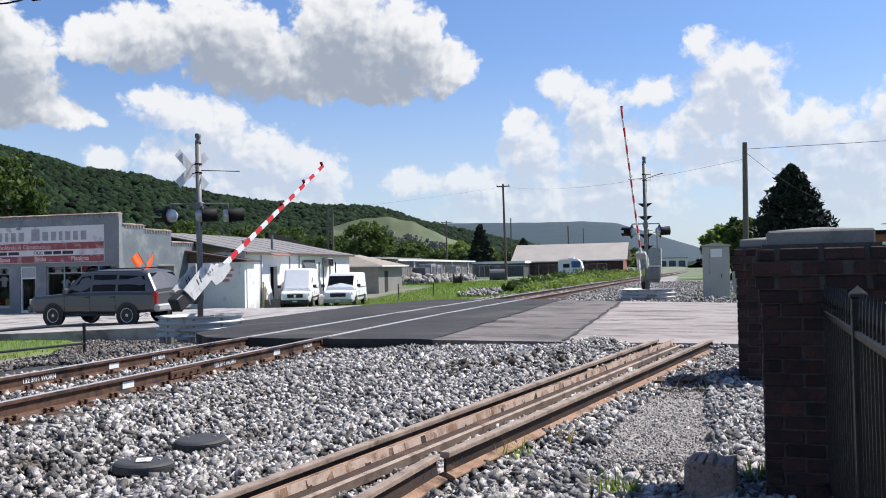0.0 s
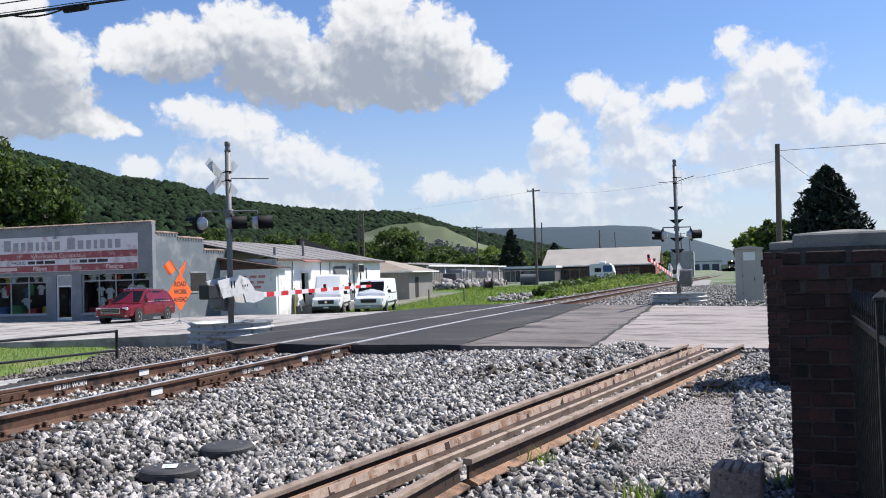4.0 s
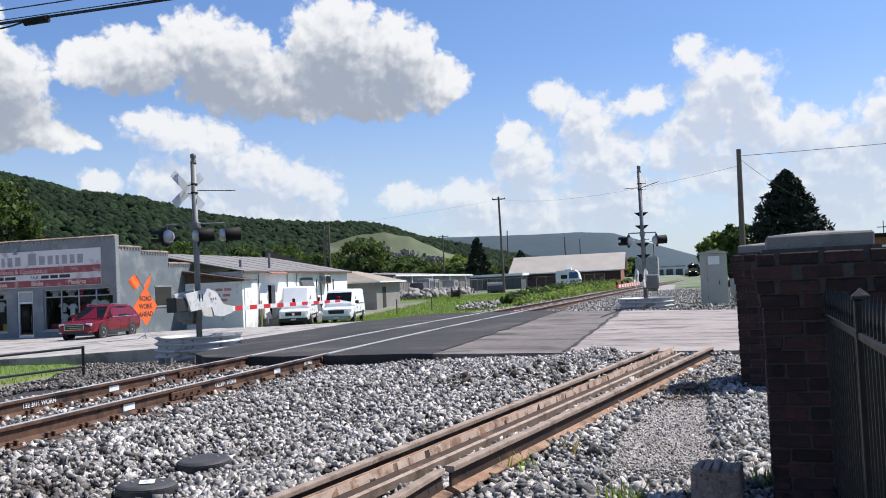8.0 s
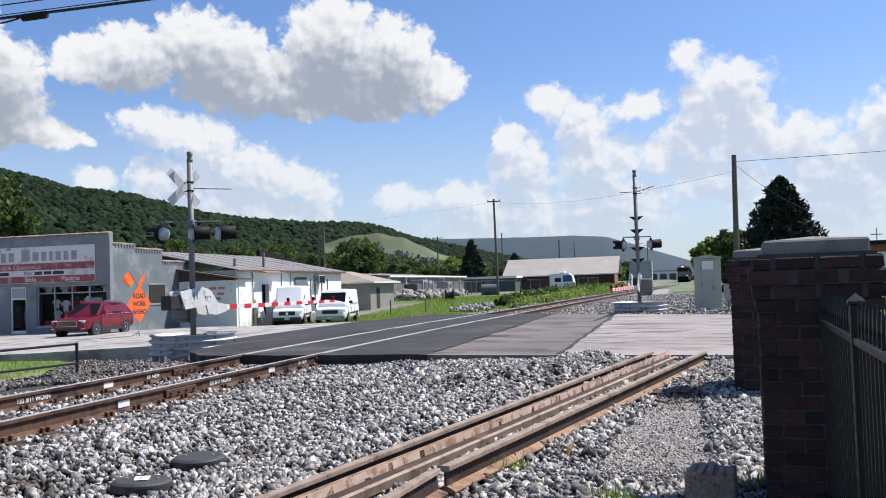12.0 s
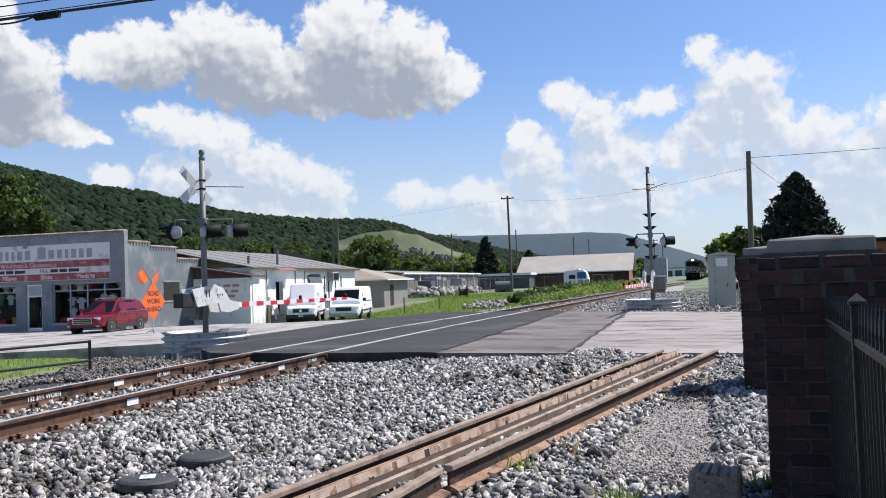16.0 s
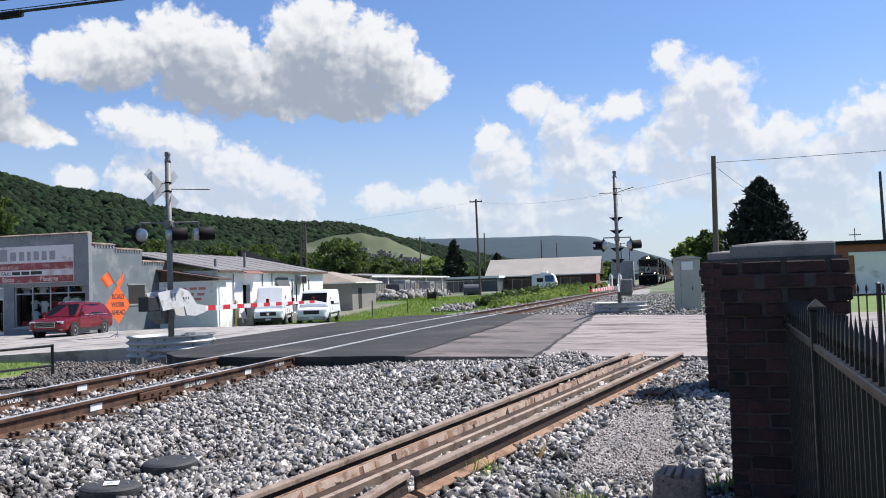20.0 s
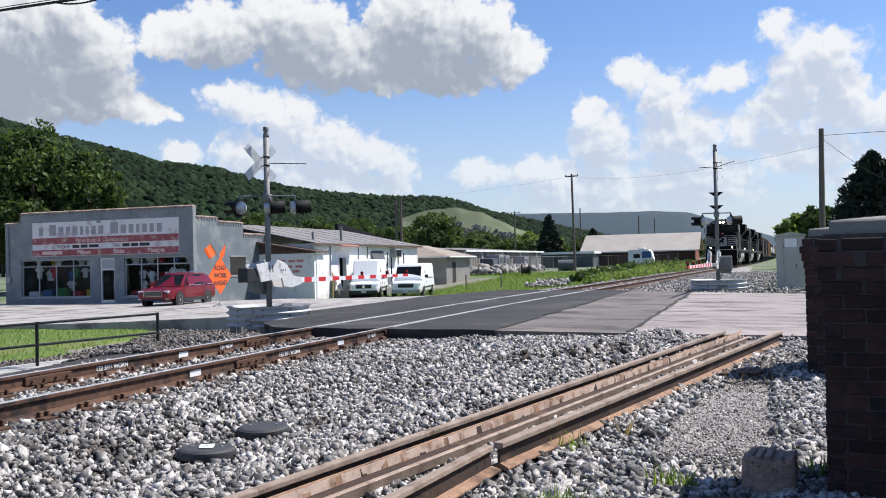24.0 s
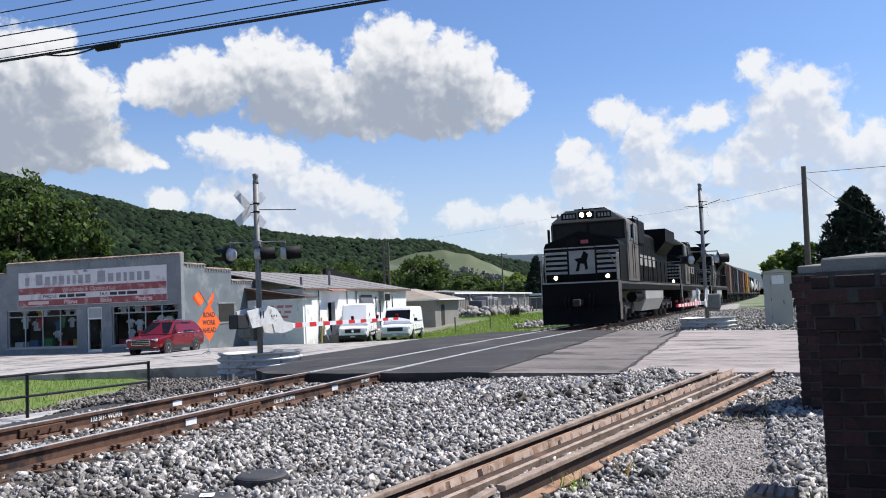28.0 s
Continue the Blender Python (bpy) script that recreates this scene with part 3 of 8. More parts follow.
track = thing("railway_track", pose(0, 0, 0), "rusted single railway track on wooden ties", "railway track", kind="structure")
YS = [-6 + i for i in range(28)] + [22 + 2 * i for i in range(30)] + [82 + 8 * i for i in range(90)]
for side in (-0.755, 0.755):
    rail = part("rail", Shape().sweep(RAIL, [(mid(y) + side, y, rail_z(y)) for y in YS]), M_RUST, track)
    part("running_surface", Shape().sweep([(-0.032, 0.002), (0.032, 0.002), (0.034, -0.006), (-0.034, -0.006)], [(mid(y) + side, y, rail_z(y)) for y in YS]), M_SHINE, rail, "polished steel rail head")
    part("flush_head", Shape().sweep([(-0.026, 0.004), (0.026, 0.004), (0.038, -0.004), (0.038, -0.02), (-0.038, -0.02), (-0.038, -0.004)], [(mid(y) + side, y, rail_z(y)) for y in [15.0 + 0.5 * k for k in range(37)]]), M_SHINE, rail, "bright worn rail head set in the asphalt")
tie_mesh = Shape().box(-1.3, 1.3, -0.115, 0.115, -0.17, 0.0, 0.012).mesh("tie")
plate_mesh = Shape().box(-0.18, 0.18, -0.09, 0.09, 0.0, 0.018, 0.004).mesh("tie_plate")
spike_mesh = Shape().box(-0.022, 0.012, -0.011, 0.011, -0.01, 0.034, 0.004).box(-0.03, 0.014, -0.016, 0.016, 0.030, 0.046, 0.004).mesh("spike")
for me, ma in ((tie_mesh, M_TIE), (plate_mesh, M_SPIKE), (spike_mesh, M_SPIKE)):
    me.materials.append(ma)
rnd = random.Random(5)
tie_ys = [-3.86 + 0.52 * i for i in range(36)] + [33.6 + 0.52 * i for i in range(60)]
for y in tie_ys:
    tie = part("tie", tie_mesh, None, track)
    tie.matrix_local = pose(mid(y) + rnd.uniform(-0.05, 0.05), y + rnd.uniform(-0.03, 0.03), RAIL_Z - 0.200, 0, rnd.uniform(-0.4, 0.4), rnd.uniform(-1.5, 1.5))
    if y < 15:
        for side in (-0.755, 0.755):
            tp = part("tie_plate", plate_mesh, None, track)
            tp.matrix_local = pose(mid(y) + side, y, RAIL_Z - 0.201)
            for sx, sy in ((-0.088, 0.045), (0.088, -0.045), (0.088, 0.05)):
                sp = part("spike", spike_mesh, None, track)
                sp.matrix_local = pose(mid(y) + side + sx, y + sy, RAIL_Z - 0.183 + rnd.uniform(0, 0.012), 0, 0, 0 if sx > 0 else 180)
for y, side in ((10.2, 0.755), (15.0, 0.755), (12.9, -0.755), (8.3, -0.755)):
    bar = part("joint_bar", Shape().box(0.012, 0.042, -0.36, 0.36, -0.145, -0.045, 0.01).box(-0.042, -0.012, -0.36, 0.36, -0.145, -0.045, 0.01), M_SPIKE, track)
    bar.matrix_local = pose(mid(y) + side, y, RAIL_Z)
    for k in (-0.27, -0.09, 0.09, 0.27):
        bolt = part("bolt", Shape().rod((0.04, y + k, 0), (0.075, y + k, 0), 0.017, n=6), M_SPIKE, bar)
        bolt.matrix_local = pose(0, -y, -0.095)
# chalked sizes on the webs
for text, y, side in (("132 3/16 WORN", 9.4, -0.755), ("132 3/16 WORN", 11.25, 0.755), ("136 NEW", 12.0, -0.755), ("136 NEW", 14.1, 0.755)):
    words(text, 0.085, M_CHALK, track, pose(mid(y) + side + 0.0125, y, RAIL_Z - 0.09, 90, 0, 90), "rail_marking", "white chalked rail size", weight=0.002)
for y, side in ((10.9, -0.755), (12.9, 0.755), (9.0, 0.755)):
    part("paint_patch", Shape().box(mid(y) + side + 0.011, mid(y) + side + 0.013, y - 0.11, y + 0.11, RAIL_Z - 0.13, RAIL_Z - 0.055), M_CHALK, track, "white paint mark on the rail web")


# ---- loose rails lying beside the track ----
def loose(name, p, q, m, label, roll=0.0, mat=None):
    p, q = Vector(p), Vector(q)
    d = q - p
    ob = thing(name, Matrix.Translation(p) @ Matrix.Rotation(math.atan2(-d.x, d.y), 4, "Z") @ Matrix.Rotation(math.asin(d.z / d.length), 4, "X") @ Matrix.Rotation(radians(roll), 4, "Y"), label, "rail", "loose rails")
    path = [(0, d.length * i / 8, 0) for i in range(9)]
    body = part("rail_web", Shape().sweep(RAIL_WEB, path), M_RUST_SHADE, ob, "rusted web of the rail, darkened for shade under the head")
    part("rail_head", Shape().sweep(RAIL_HEAD, path), mat or M_TANHEAD, ob, "worn tan head of the rail")
    part("rail_foot", Shape().sweep(RAIL_FOOT, path), mat or M_TANRUST, ob, "rust-scaled foot of the rail")
    for k in (0.10, 0.24):
        for e in (0, d.length):
            hole = part("bolt_hole", Shape().rod((-0.0115, abs(e - k), -0.093), (0.0115, abs(e - k), -0.093), 0.016, n=12), M_DARK, body, "dark bolt hole in the web")
    return ob, d.length


RAIL_HEAD = [(-0.034, 0.0), (0.034, 0.0), (0.037, -0.008), (0.037, -0.034), (0.010, -0.046), (-0.010, -0.046), (-0.037, -0.034), (-0.037, -0.008)]
RAIL_WEB = [(0.0095, -0.044), (0.009, -0.142), (-0.009, -0.142), (-0.0095, -0.044)]
RAIL_FOOT = [(0.009, -0.140), (0.070, -0.166), (0.076, -0.172), (0.076, -0.182), (-0.076, -0.182), (-0.076, -0.172), (-0.070, -0.166), (-0.009, -0.140)]
# Rust, darkened so the head's shade on the web is in the colour.
M_RUST_SHADE = surf("rust_and_shade", (0.020, 0.012, 0.009), (0.060, 0.033, 0.022), 5, 0.85, 0.1, 0.3, 60, c3=(0.11, 0.060, 0.038), spots=0.3, spot_scale=3, stretch=(1, 0.6, 1))
M_TANRUST = surf("tan_rust", (0.17, 0.088, 0.052), (0.36, 0.225, 0.145), 6, 0.82, 0.15, 0.25, 70, c3=(0.06, 0.033, 0.022), spots=0.35, spot_scale=2.5)
M_TANHEAD = surf("worn_tan_head", (0.22, 0.155, 0.115), (0.40, 0.315, 0.25), 6, 0.7, 0.2, 0.25, 70, c3=(0.10, 0.058, 0.038), spots=0.3, spot_scale=2.5)
M_TANBASE = surf("rail_foot_scale", (0.36, 0.255, 0.195), (0.52, 0.41, 0.335), 5, 0.85, 0.1, 0.2, 50, c3=(0.22, 0.13, 0.085), spots=0.4, spot_scale=4)
loose("loose_rail", (-3.24, 3.0, 0.215), (-0.35, 14.45, 0.445), None, "rusted rail lying upright on the ballast")
flat, length = loose("loose_rail", (-2.91, 3.0, 0.085), (0.05, 14.85, 0.300), None, "rusted rail on its side showing its pale streaked foot", roll=102)
part("foot_face", Shape().add([(sx, y, z + lift) for y in (0.02, length - 0.02) for sx, z in ((-0.012, -0.1405), (-0.069, -0.1645)) for lift in (0.0, 0.003)], [(0, 1, 3, 2), (4, 6, 7, 5), (0, 4, 5, 1), (2, 3, 7, 6), (0, 2, 6, 4), (1, 5, 7, 3)]), M_TANBASE, flat, "pale tan scaled flange of the foot")
rnd = random.Random(8)
for k in range(46):
    y, w = 0.2 + k * 0.26 + rnd.uniform(-0.05, 0.05), rnd.uniform(0.02, 0.10)
    part("rust_streak", Shape().add([(sx, yy, z + lift) for yy in (y, y + w) for sx, z in ((-0.012, -0.1375), (-0.069 + rnd.uniform(0, 0.02), -0.1615)) for lift in (0.0, 0.0025)], [(0, 1, 3, 2), (4, 6, 7, 5), (0, 4, 5, 1), (2, 3, 7, 6), (0, 2, 6, 4), (1, 5, 7, 3)]), M_TANRUST if k % 3 else M_RUST_SHADE, flat, "brown streak worn by a tie plate")
loose("loose_rail", (-1.60, 6.05, 0.335), (0.47, 14.75, 0.42), None, "rusted rail with a sawn end lying upright")
loose("loose_rail", (-2.02, 3.0, 0.300), (-1.66, 6.0, 0.325), None, "short rusted rail butting against another", roll=-6)

# ---- round covers, plate, stump and paper on the gravel ----
M_LID = surf("black_rubber_cover", (0.025, 0.025, 0.026), (0.05, 0.05, 0.052), 6, 0.7, bump=0.1, fine=60)
M_PAPER = surf("white_paper", (0.72, 0.73, 0.74), (0.82, 0.82, 0.82), 20, 0.7, bump=0.0)
for i, (x, y, z) in enumerate(LIDS):
    lid = thing("cover_lid", pose(x, y, z, 2 - 3 * i, 2 * i, 20), "round black plastic cover lying on the ballast", "cover", "round covers")
    part("disc", Shape().lathe([(0.0, 0.018), (0.19, 0.018), (0.215, 0.012), (0.235, -0.002), (0.235, -0.02), (0.0, -0.02)], 32), M_LID, lid)
    part("rim", Shape().lathe([(0.236, -0.06), (0.242, -0.06), (0.242, -0.012), (0.236, -0.012)], 32), M_LID, lid)
    for k in range(2):
        part("lid_bolt", Shape().rod((0.12 * (1 - 2 * k), 0.02, 0.018), (0.12 * (1 - 2 * k), 0.02, 0.026), 0.012, n=6), M_ZINC, lid)
paper = thing("paper_slip", pose(-4.17, 6.36, 0.135, 6, 0, 24), "crumpled white paper slip on a round cover", "paper")
part("sheet", Shape().grid(6, 6, lambda u, v: (lerp(-0.06, 0.06, u), lerp(-0.05, 0.05, v), 0.008 * noise.noise((u * 3, v * 3, 2)))), M_PAPER, paper)
part("printed_block", Shape().box(-0.025, 0.02, -0.02, 0.01, 0.009, 0.0105), surf("pale_blue_print", (0.45, 0.55, 0.62), (0.55, 0.62, 0.68), 40, 0.7, bump=0), paper)
plate = thing("steel_plate", pose(-0.05, 10.75, 0.27, 3, -4, -18), "dark flat tie plate lying on the dirt", "plate")
part("body", Shape().box(-0.22, 0.22, -0.14, 0.14, -0.01, 0.015, 0.004), M_SPIKE, plate)
part("rib", Shape().box(-0.09, -0.07, -0.14, 0.14, 0.015, 0.028, 0.003).box(0.07, 0.09, -0.14, 0.14, 0.015, 0.028, 0.003), M_SPIKE, plate)
M_OLDWOOD = surf("weathered_wood", (0.16, 0.105, 0.08), (0.46, 0.345, 0.28), 5, 0.9, bump=0.9, fine=50, stretch=(6, 0.7, 6), c3=(0.10, 0.075, 0.06), spots=0.15, spot_scale=3)


def stump():
    ob = thing("timber_stump", pose(0.17, 6.05, -0.03, 0, 0, -8), "split grey-brown end of an old tie standing in the stones", "timber")
    s = Shape()
    rows = 7
    s.v = []
    for j in range(rows + 1):
        z = 0.36 * j / rows
        for i in range(16):
            a = 2 * math.pi * i / 16
            c, sn = math.cos(a), math.sin(a)
            r = 1 / max(abs(c) / 0.165, abs(sn) / 0.22)
            r *= 0.92 + 0.13 * noise.noise((c * 3, sn * 3, z * 2))
            top = 0.05 * noise.noise((c * 4, sn * 4, 9)) if j == rows else 0
            s.v.append((r * c, r * sn + 0.10 * z, z + top))
    s.f = [(j * 16 + i, j * 16 + (i + 1) % 16, (j + 1) * 16 + (i + 1) % 16, (j + 1) * 16 + i) for j in range(rows) for i in range(16)]
    s.f += [tuple(range(rows * 16, rows * 16 + 16)), tuple(range(15, -1, -1))]
    part("body", s, M_OLDWOOD, ob)
    for k in range(5):
        part("splinter", Shape().box(-0.13 + 0.06 * k, -0.09 + 0.06 * k, -0.15, 0.17 - 0.02 * k, 0.345, 0.375 + 0.01 * (k % 3), 0.006), M_OLDWOOD, ob)


stump()
# ---- crossing signals ----
M_GALV = surf("dull_galvanised", (0.15, 0.15, 0.15), (0.25, 0.25, 0.25), 4, 0.65, 0.5, 0.1, 50)
M_ALU = surf("aluminium_sheet", (0.46, 0.47, 0.48), (0.60, 0.61, 0.62), 6, 0.5, 0.55, 0.06, 70)
M_BLACK = surf("matt_black", (0.005, 0.005, 0.006), (0.013, 0.013, 0.014), 6, 0.7, bump=0.05, fine=60, spec=0.2)
M_REDTAPE = surf("red_reflective", (0.52, 0.02, 0.025), (0.66, 0.035, 0.04), 14, 0.45, bump=0.0)
M_WHITETAPE = surf("white_reflective", (0.70, 0.70, 0.70), (0.80, 0.80, 0.80), 14, 0.45, bump=0.0)
M_PLATEPAINT = surf("chalky_grey_paint", (0.50, 0.50, 0.49), (0.68, 0.68, 0.67), 3, 0.6, 0.0, 0.1, 40, c3=(0.32, 0.31, 0.29), spots=0.3, spot_scale=4)
M_REDLENS = surf("red_lens", (0.22, 0.006, 0.006), (0.30, 0.012, 0.01), 30, 0.2, bump=0.0)
M_BOXGREY = surf("weathered_grey_box", (0.27, 0.275, 0.275), (0.38, 0.385, 0.38), 3, 0.6, 0.2, 0.1, 40, c3=(0.16, 0.15, 0.14), spots=0.3)
M_GUARD = surf("guard_beam", (0.40, 0.41, 0.415), (0.54, 0.55, 0.55), 3, 0.5, 0.35, 0.08, 30, c3=(0.22, 0.21, 0.20), spots=0.42, spot_scale=3)


def guard_ring(m, radius, low, high, label):
    ob = thing("guard_ring", m, label, "guard rail", "signal guards")
    prof = []
    n = 24
    for i in range(n + 1):
        u = i / n
        prof.append((radius + 0.05 * math.cos(u * 6 * math.pi), lerp(low, high, u)))
    prof += [(r - 0.006, z) for r, z in reversed(prof)]
    for k in range(2):
        s = Shape().lathe(prof + prof[:1], 24, pose(0, 0, 0, 0, 0, 180 * k + 35), 0.5)
        part("beam", s, M_GUARD, ob, "corrugated steel guard beam", smooth=True)
    for a in (20, 100, 200, 290, 330, 250):
        x, y = (radius - 0.10) * math.cos(radians(a)), (radius - 0.10) * math.sin(radians(a))
        part("post", Shape().box(x - 0.06, x + 0.06, y - 0.06, y + 0.06, low - 0.5, high - 0.05, 0.008), M_GALV, ob)
    return ob


def lamp_head(parent, p, az, tilt=0.0):
    """A flasher: black round background, hood, lens and housing, looking along az."""
    m = Matrix.Translation(p) @ Matrix.Rotation(radians(-az), 4, "Z") @ Matrix.Rotation(radians(-90 + tilt), 4, "X")
    head = part("flasher", Shape().lathe([(0.0, -0.006), (0.262, -0.006), (0.262, 0.006), (0.0, 0.006)], 28, m), M_BLACK, parent, "round black flasher background")
    part("housing", Shape().lathe([(0.0, -0.17), (0.08, -0.165), (0.145, -0.13), (0.165, -0.07), (0.165, -0.006)], 22, m), M_ALU, head, "silver lamp housing", smooth=True)
    part("lens", Shape().lathe([(0.0, 0.03), (0.09, 0.024), (0.152, 0.008)], 22, m), M_REDLENS, head, "red lens", smooth=True)
    hood = [(0.165, 0.004), (0.172, 0.38), (0.160, 0.38), (0.153, 0.004)]
    part("hood", Shape().lathe(hood, 22, m @ Matrix.Rotation(radians(-160), 4, "Z"), 0.88), M_BLACK, head, smooth=True)
    return head


def crossbuck(parent, p, az):
    m = Matrix.Translation(p) @ Matrix.Rotation(radians(-az), 4, "Z")
    for k, a in enumerate((48, -48)):
        blade = part("crossbuck_blade", Shape().box(-0.115, 0.115, 0.012 * k, 0.012 * k + 0.004, -0.61, 0.61, 0, m @ Matrix.Rotation(radians(a), 4, "Y")), M_ALU, parent, "aluminium crossbuck blade seen from behind")
        part("facing", Shape().box(-0.105, 0.105, 0.012 * k + 0.0045, 0.012 * k + 0.006, -0.6, 0.6, 0, m @ Matrix.Rotation(radians(a), 4, "Y")), M_WHITETAPE, blade)
    return m


def signal(m, top, buck_z, buck_az, heads, arm_z, bar_dir, label):
    """A mast with its lamps and crossbuck; heads are (offset along the arm, azimuth)."""
    ob = thing("crossing_signal", m, label, "railway signal", "crossing signals")
    part("pole", Shape().rod((0, 0, -0.1), (0, 0, top - 0.25), 0.074, n=16), M_GALV, ob, smooth=True)
    part("foundation", Shape().box(-0.2, 0.2, -0.2, 0.2, -0.35, 0.02, 0.02).rod((0, 0, 0.0), (0, 0, 0.30), 0.12, 0.085, 14), M_GALV, ob)
    part("bell", Shape().lathe([(0.0, top), (0.06, top), (0.075, top - 0.02), (0.075, top - 0.10), (0.055, top - 0.14), (0.075, top - 0.20), (0.08, top - 0.27), (0.0, top - 0.27)], 18), M_GALV, ob, "grey warning bell", smooth=True)
    c, s = math.sin(radians(bar_dir)), math.cos(radians(bar_dir))
    lo, hi = min(h[0] for h in heads), max(h[0] for h in heads)
    part("crossarm", Shape().rod((lo * c, lo * s, arm_z), (hi * c, hi * s, arm_z), 0.024, n=10), M_GALV, ob)
    part("junction_box", Shape().box(-0.10, 0.10, -0.10, 0.10, arm_z - 0.14, arm_z + 0.05, 0.015), M_GALV, ob)
    for o, az in heads:
        part("drop", Shape().rod((o * c, o * s, arm_z + 0.02), (o * c, o * s, arm_z - 0.16), 0.02, n=8), M_GALV, ob)
        a = radians(az)
        lamp_head(ob, (o * c + 0.02 * math.sin(a), o * s + 0.02 * math.cos(a), arm_z - 0.30), az, 3)
    a = radians(buck_az)
    crossbuck(ob, (0.24 * math.sin(a), 0.24 * math.cos(a), buck_z), buck_az)
    for dz in (-0.10, 0.12):
        part("clamp", Shape().lathe([(0.074, buck_z + dz - 0.02), (0.088, buck_z + dz - 0.02), (0.088, buck_z + dz + 0.02), (0.074, buck_z + dz + 0.02)], 14).rod((0, 0, buck_z + dz), (0.25 * math.sin(a), 0.25 * math.cos(a), buck_z + dz), 0.012, n=6), M_BLACK, ob)
    return ob


def gate(m, reach, label, stripes=9, start=1.25, flip=1):
    """A barrier arm along +y from its pivot, with side plates, weights and three tip lamps."""
    ob = thing("crossing_gate", m, label, "barrier arm", "barrier arms")
    for side in (-1, 1):
        x = 0.17 * side
        poly = [(-0.66, 0.42), (0.24, 0.54), (0.58, 0.44), (0.86, 0.12), (1.22, 0.06), (1.25, -0.12), (0.80, -0.20), (0.46, -0.16), (0.38, 0.06), (-0.46, -0.02)]
        part("side_plate", Shape().prism(poly, x - 0.02, x + 0.02, "x"), M_PLATEPAINT, ob, "pale pressed-metal side plate with dark slots")
        for k, yy in enumerate((-0.12, 0.0, 0.34, 0.44, 0.54)):
            part("slot", Shape().box(x - 0.024, x + 0.024, yy - 0.016, yy + 0.016, 0.22 if k < 2 else 0.24, 0.40 if k < 2 else 0.30), M_BLACK, ob)
    part("counterweight", Shape().box(-0.15, 0.15, -0.98, -0.52, -0.02, 0.34, 0.02), M_DARK, ob, "dark counterweight block")
    part("yoke", Shape().box(-0.16, 0.16, 0.95, 1.3, -0.10, 0.03, 0.01), M_ALU, ob)
    half = lambda y: lerp(0.075, 0.042, y / reach)
    pitch = (reach - start) / (2 * stripes)
    for k in range(2 * stripes):
        a, b = start + k * pitch, start + (k + 1) * pitch
        s = Shape().add([(sx * 0.028, y, sz * half(y) - 0.02) for y in (a, b) for sx in (-1, 1) for sz in (-1, 1)], [(0, 1, 3, 2), (4, 6, 7, 5), (0, 4, 5, 1), (2, 3, 7, 6), (0, 2, 6, 4), (1, 5, 7, 3)])
        part("stripe", s, M_REDTAPE if k % 2 else M_WHITETAPE, ob, "red reflective band" if k % 2 else "white reflective band")
    for y in (reach * 0.62, reach * 0.82, reach - 0.05):
        lamp = part("arm_lamp", Shape().box(-0.03, 0.03, y - 0.035, y + 0.035, half(y) - 0.02, half(y) + 0.05, 0.005), M_BLACK, ob)
        part("lamp_lens", Shape().lathe([(0.0, -0.04), (0.03, -0.04), (0.038, -0.02), (0.038, 0.02), (0.03, 0.04), (0.0, 0.04)], 14, Matrix.Translation((0, y, half(y) + 0.06)) @ Matrix.Rotation(radians(90), 4, "Y")), M_REDLENS, lamp, "red lamp")
    return ob


def mechanism(m, label):
    ob = thing("gate_mechanism", m, label, "gate motor", "gate motors")
    part("case", Shape().box(-0.30, 0.24, -0.20, 0.20, -0.28, 0.30, 0.03), M_GALV, ob)
    part("cover", Shape().box(-0.27, 0.21, -0.235, -0.195, -0.24, 0.26, 0.012), M_GALV, ob)
    part("shaft", Shape().rod((-0.06, -0.42, 0.02), (-0.06, 0.42, 0.02), 0.045, n=12), M_GALV, ob)
    part("bracket", Shape().box(-0.2, 0.2, -0.12, 0.12, -0.36, -0.28, 0.01), M_GALV, ob)
    part("hinge", Shape().rod((-0.24, -0.24, 0.20), (0.18, -0.24, 0.20), 0.015, n=8), M_GALV, ob)
    part("latch", Shape().box(-0.06, 0.0, -0.255, -0.232, -0.18, -0.10, 0.006), M_GALV, ob)
    return ob


MAST_1, MAST_2 = (-11.82, 20.60), (-1.17, 35.76)
signal(pose(*MAST_1, 0.0), 5.23, 4.32, -68, ((-0.70, -84), (0.06, 62), (0.72, 62)), 3.42, 64, "grey steel crossing signal with crossbuck and hooded red flashers")
part("pole_step", Shape().rod((0, 0, 4.28), (0.95, 0.40, 4.25), 0.012, n=6), M_BLACK, bpy.data.objects["crossing_signal"])
guard_ring(pose(*MAST_1, 0.0), 1.05, 0.10, 0.58, "dented galvanised guard ring around the crossing signal")
mechanism(pose(MAST_1[0] - 0.30, MAST_1[1] + 0.12, 1.22, 0, 0, -18), "weathered grey gate motor box on the signal mast")
gate_1 = gate(pose(MAST_1[0] + 0.02, MAST_1[1] - 0.12, 1.22, 0, 0, -8), 7.4, "red and white striped barrier arm over the street", flip=1)

signal(pose(*MAST_2, 0.18), 5.68, 4.85, 90, ((-0.52, -75), (0.52, 75)), 3.05, 78, "tall grey crossing signal with hooded flashers beyond the street")
for z in (2.3, 2.75, 3.45, 3.95):
    part("bracket_fin", Shape().prism([(-0.28, 0.10), (0.28, 0.10), (0.07, -0.06), (-0.07, -0.06)], -0.02, 0.02, "y", pose(0, 0, z - 0.2)), M_BLACK, bpy.data.objects["crossing_signal.001"])
part("pole_step", Shape().rod((-0.62, 0.1, 4.82), (0.0, 0, 4.82), 0.014, n=6).rod((0, 0, 4.80), (0.72, -0.2, 4.98), 0.014, n=6), M_BLACK, bpy.data.objects["crossing_signal.001"])
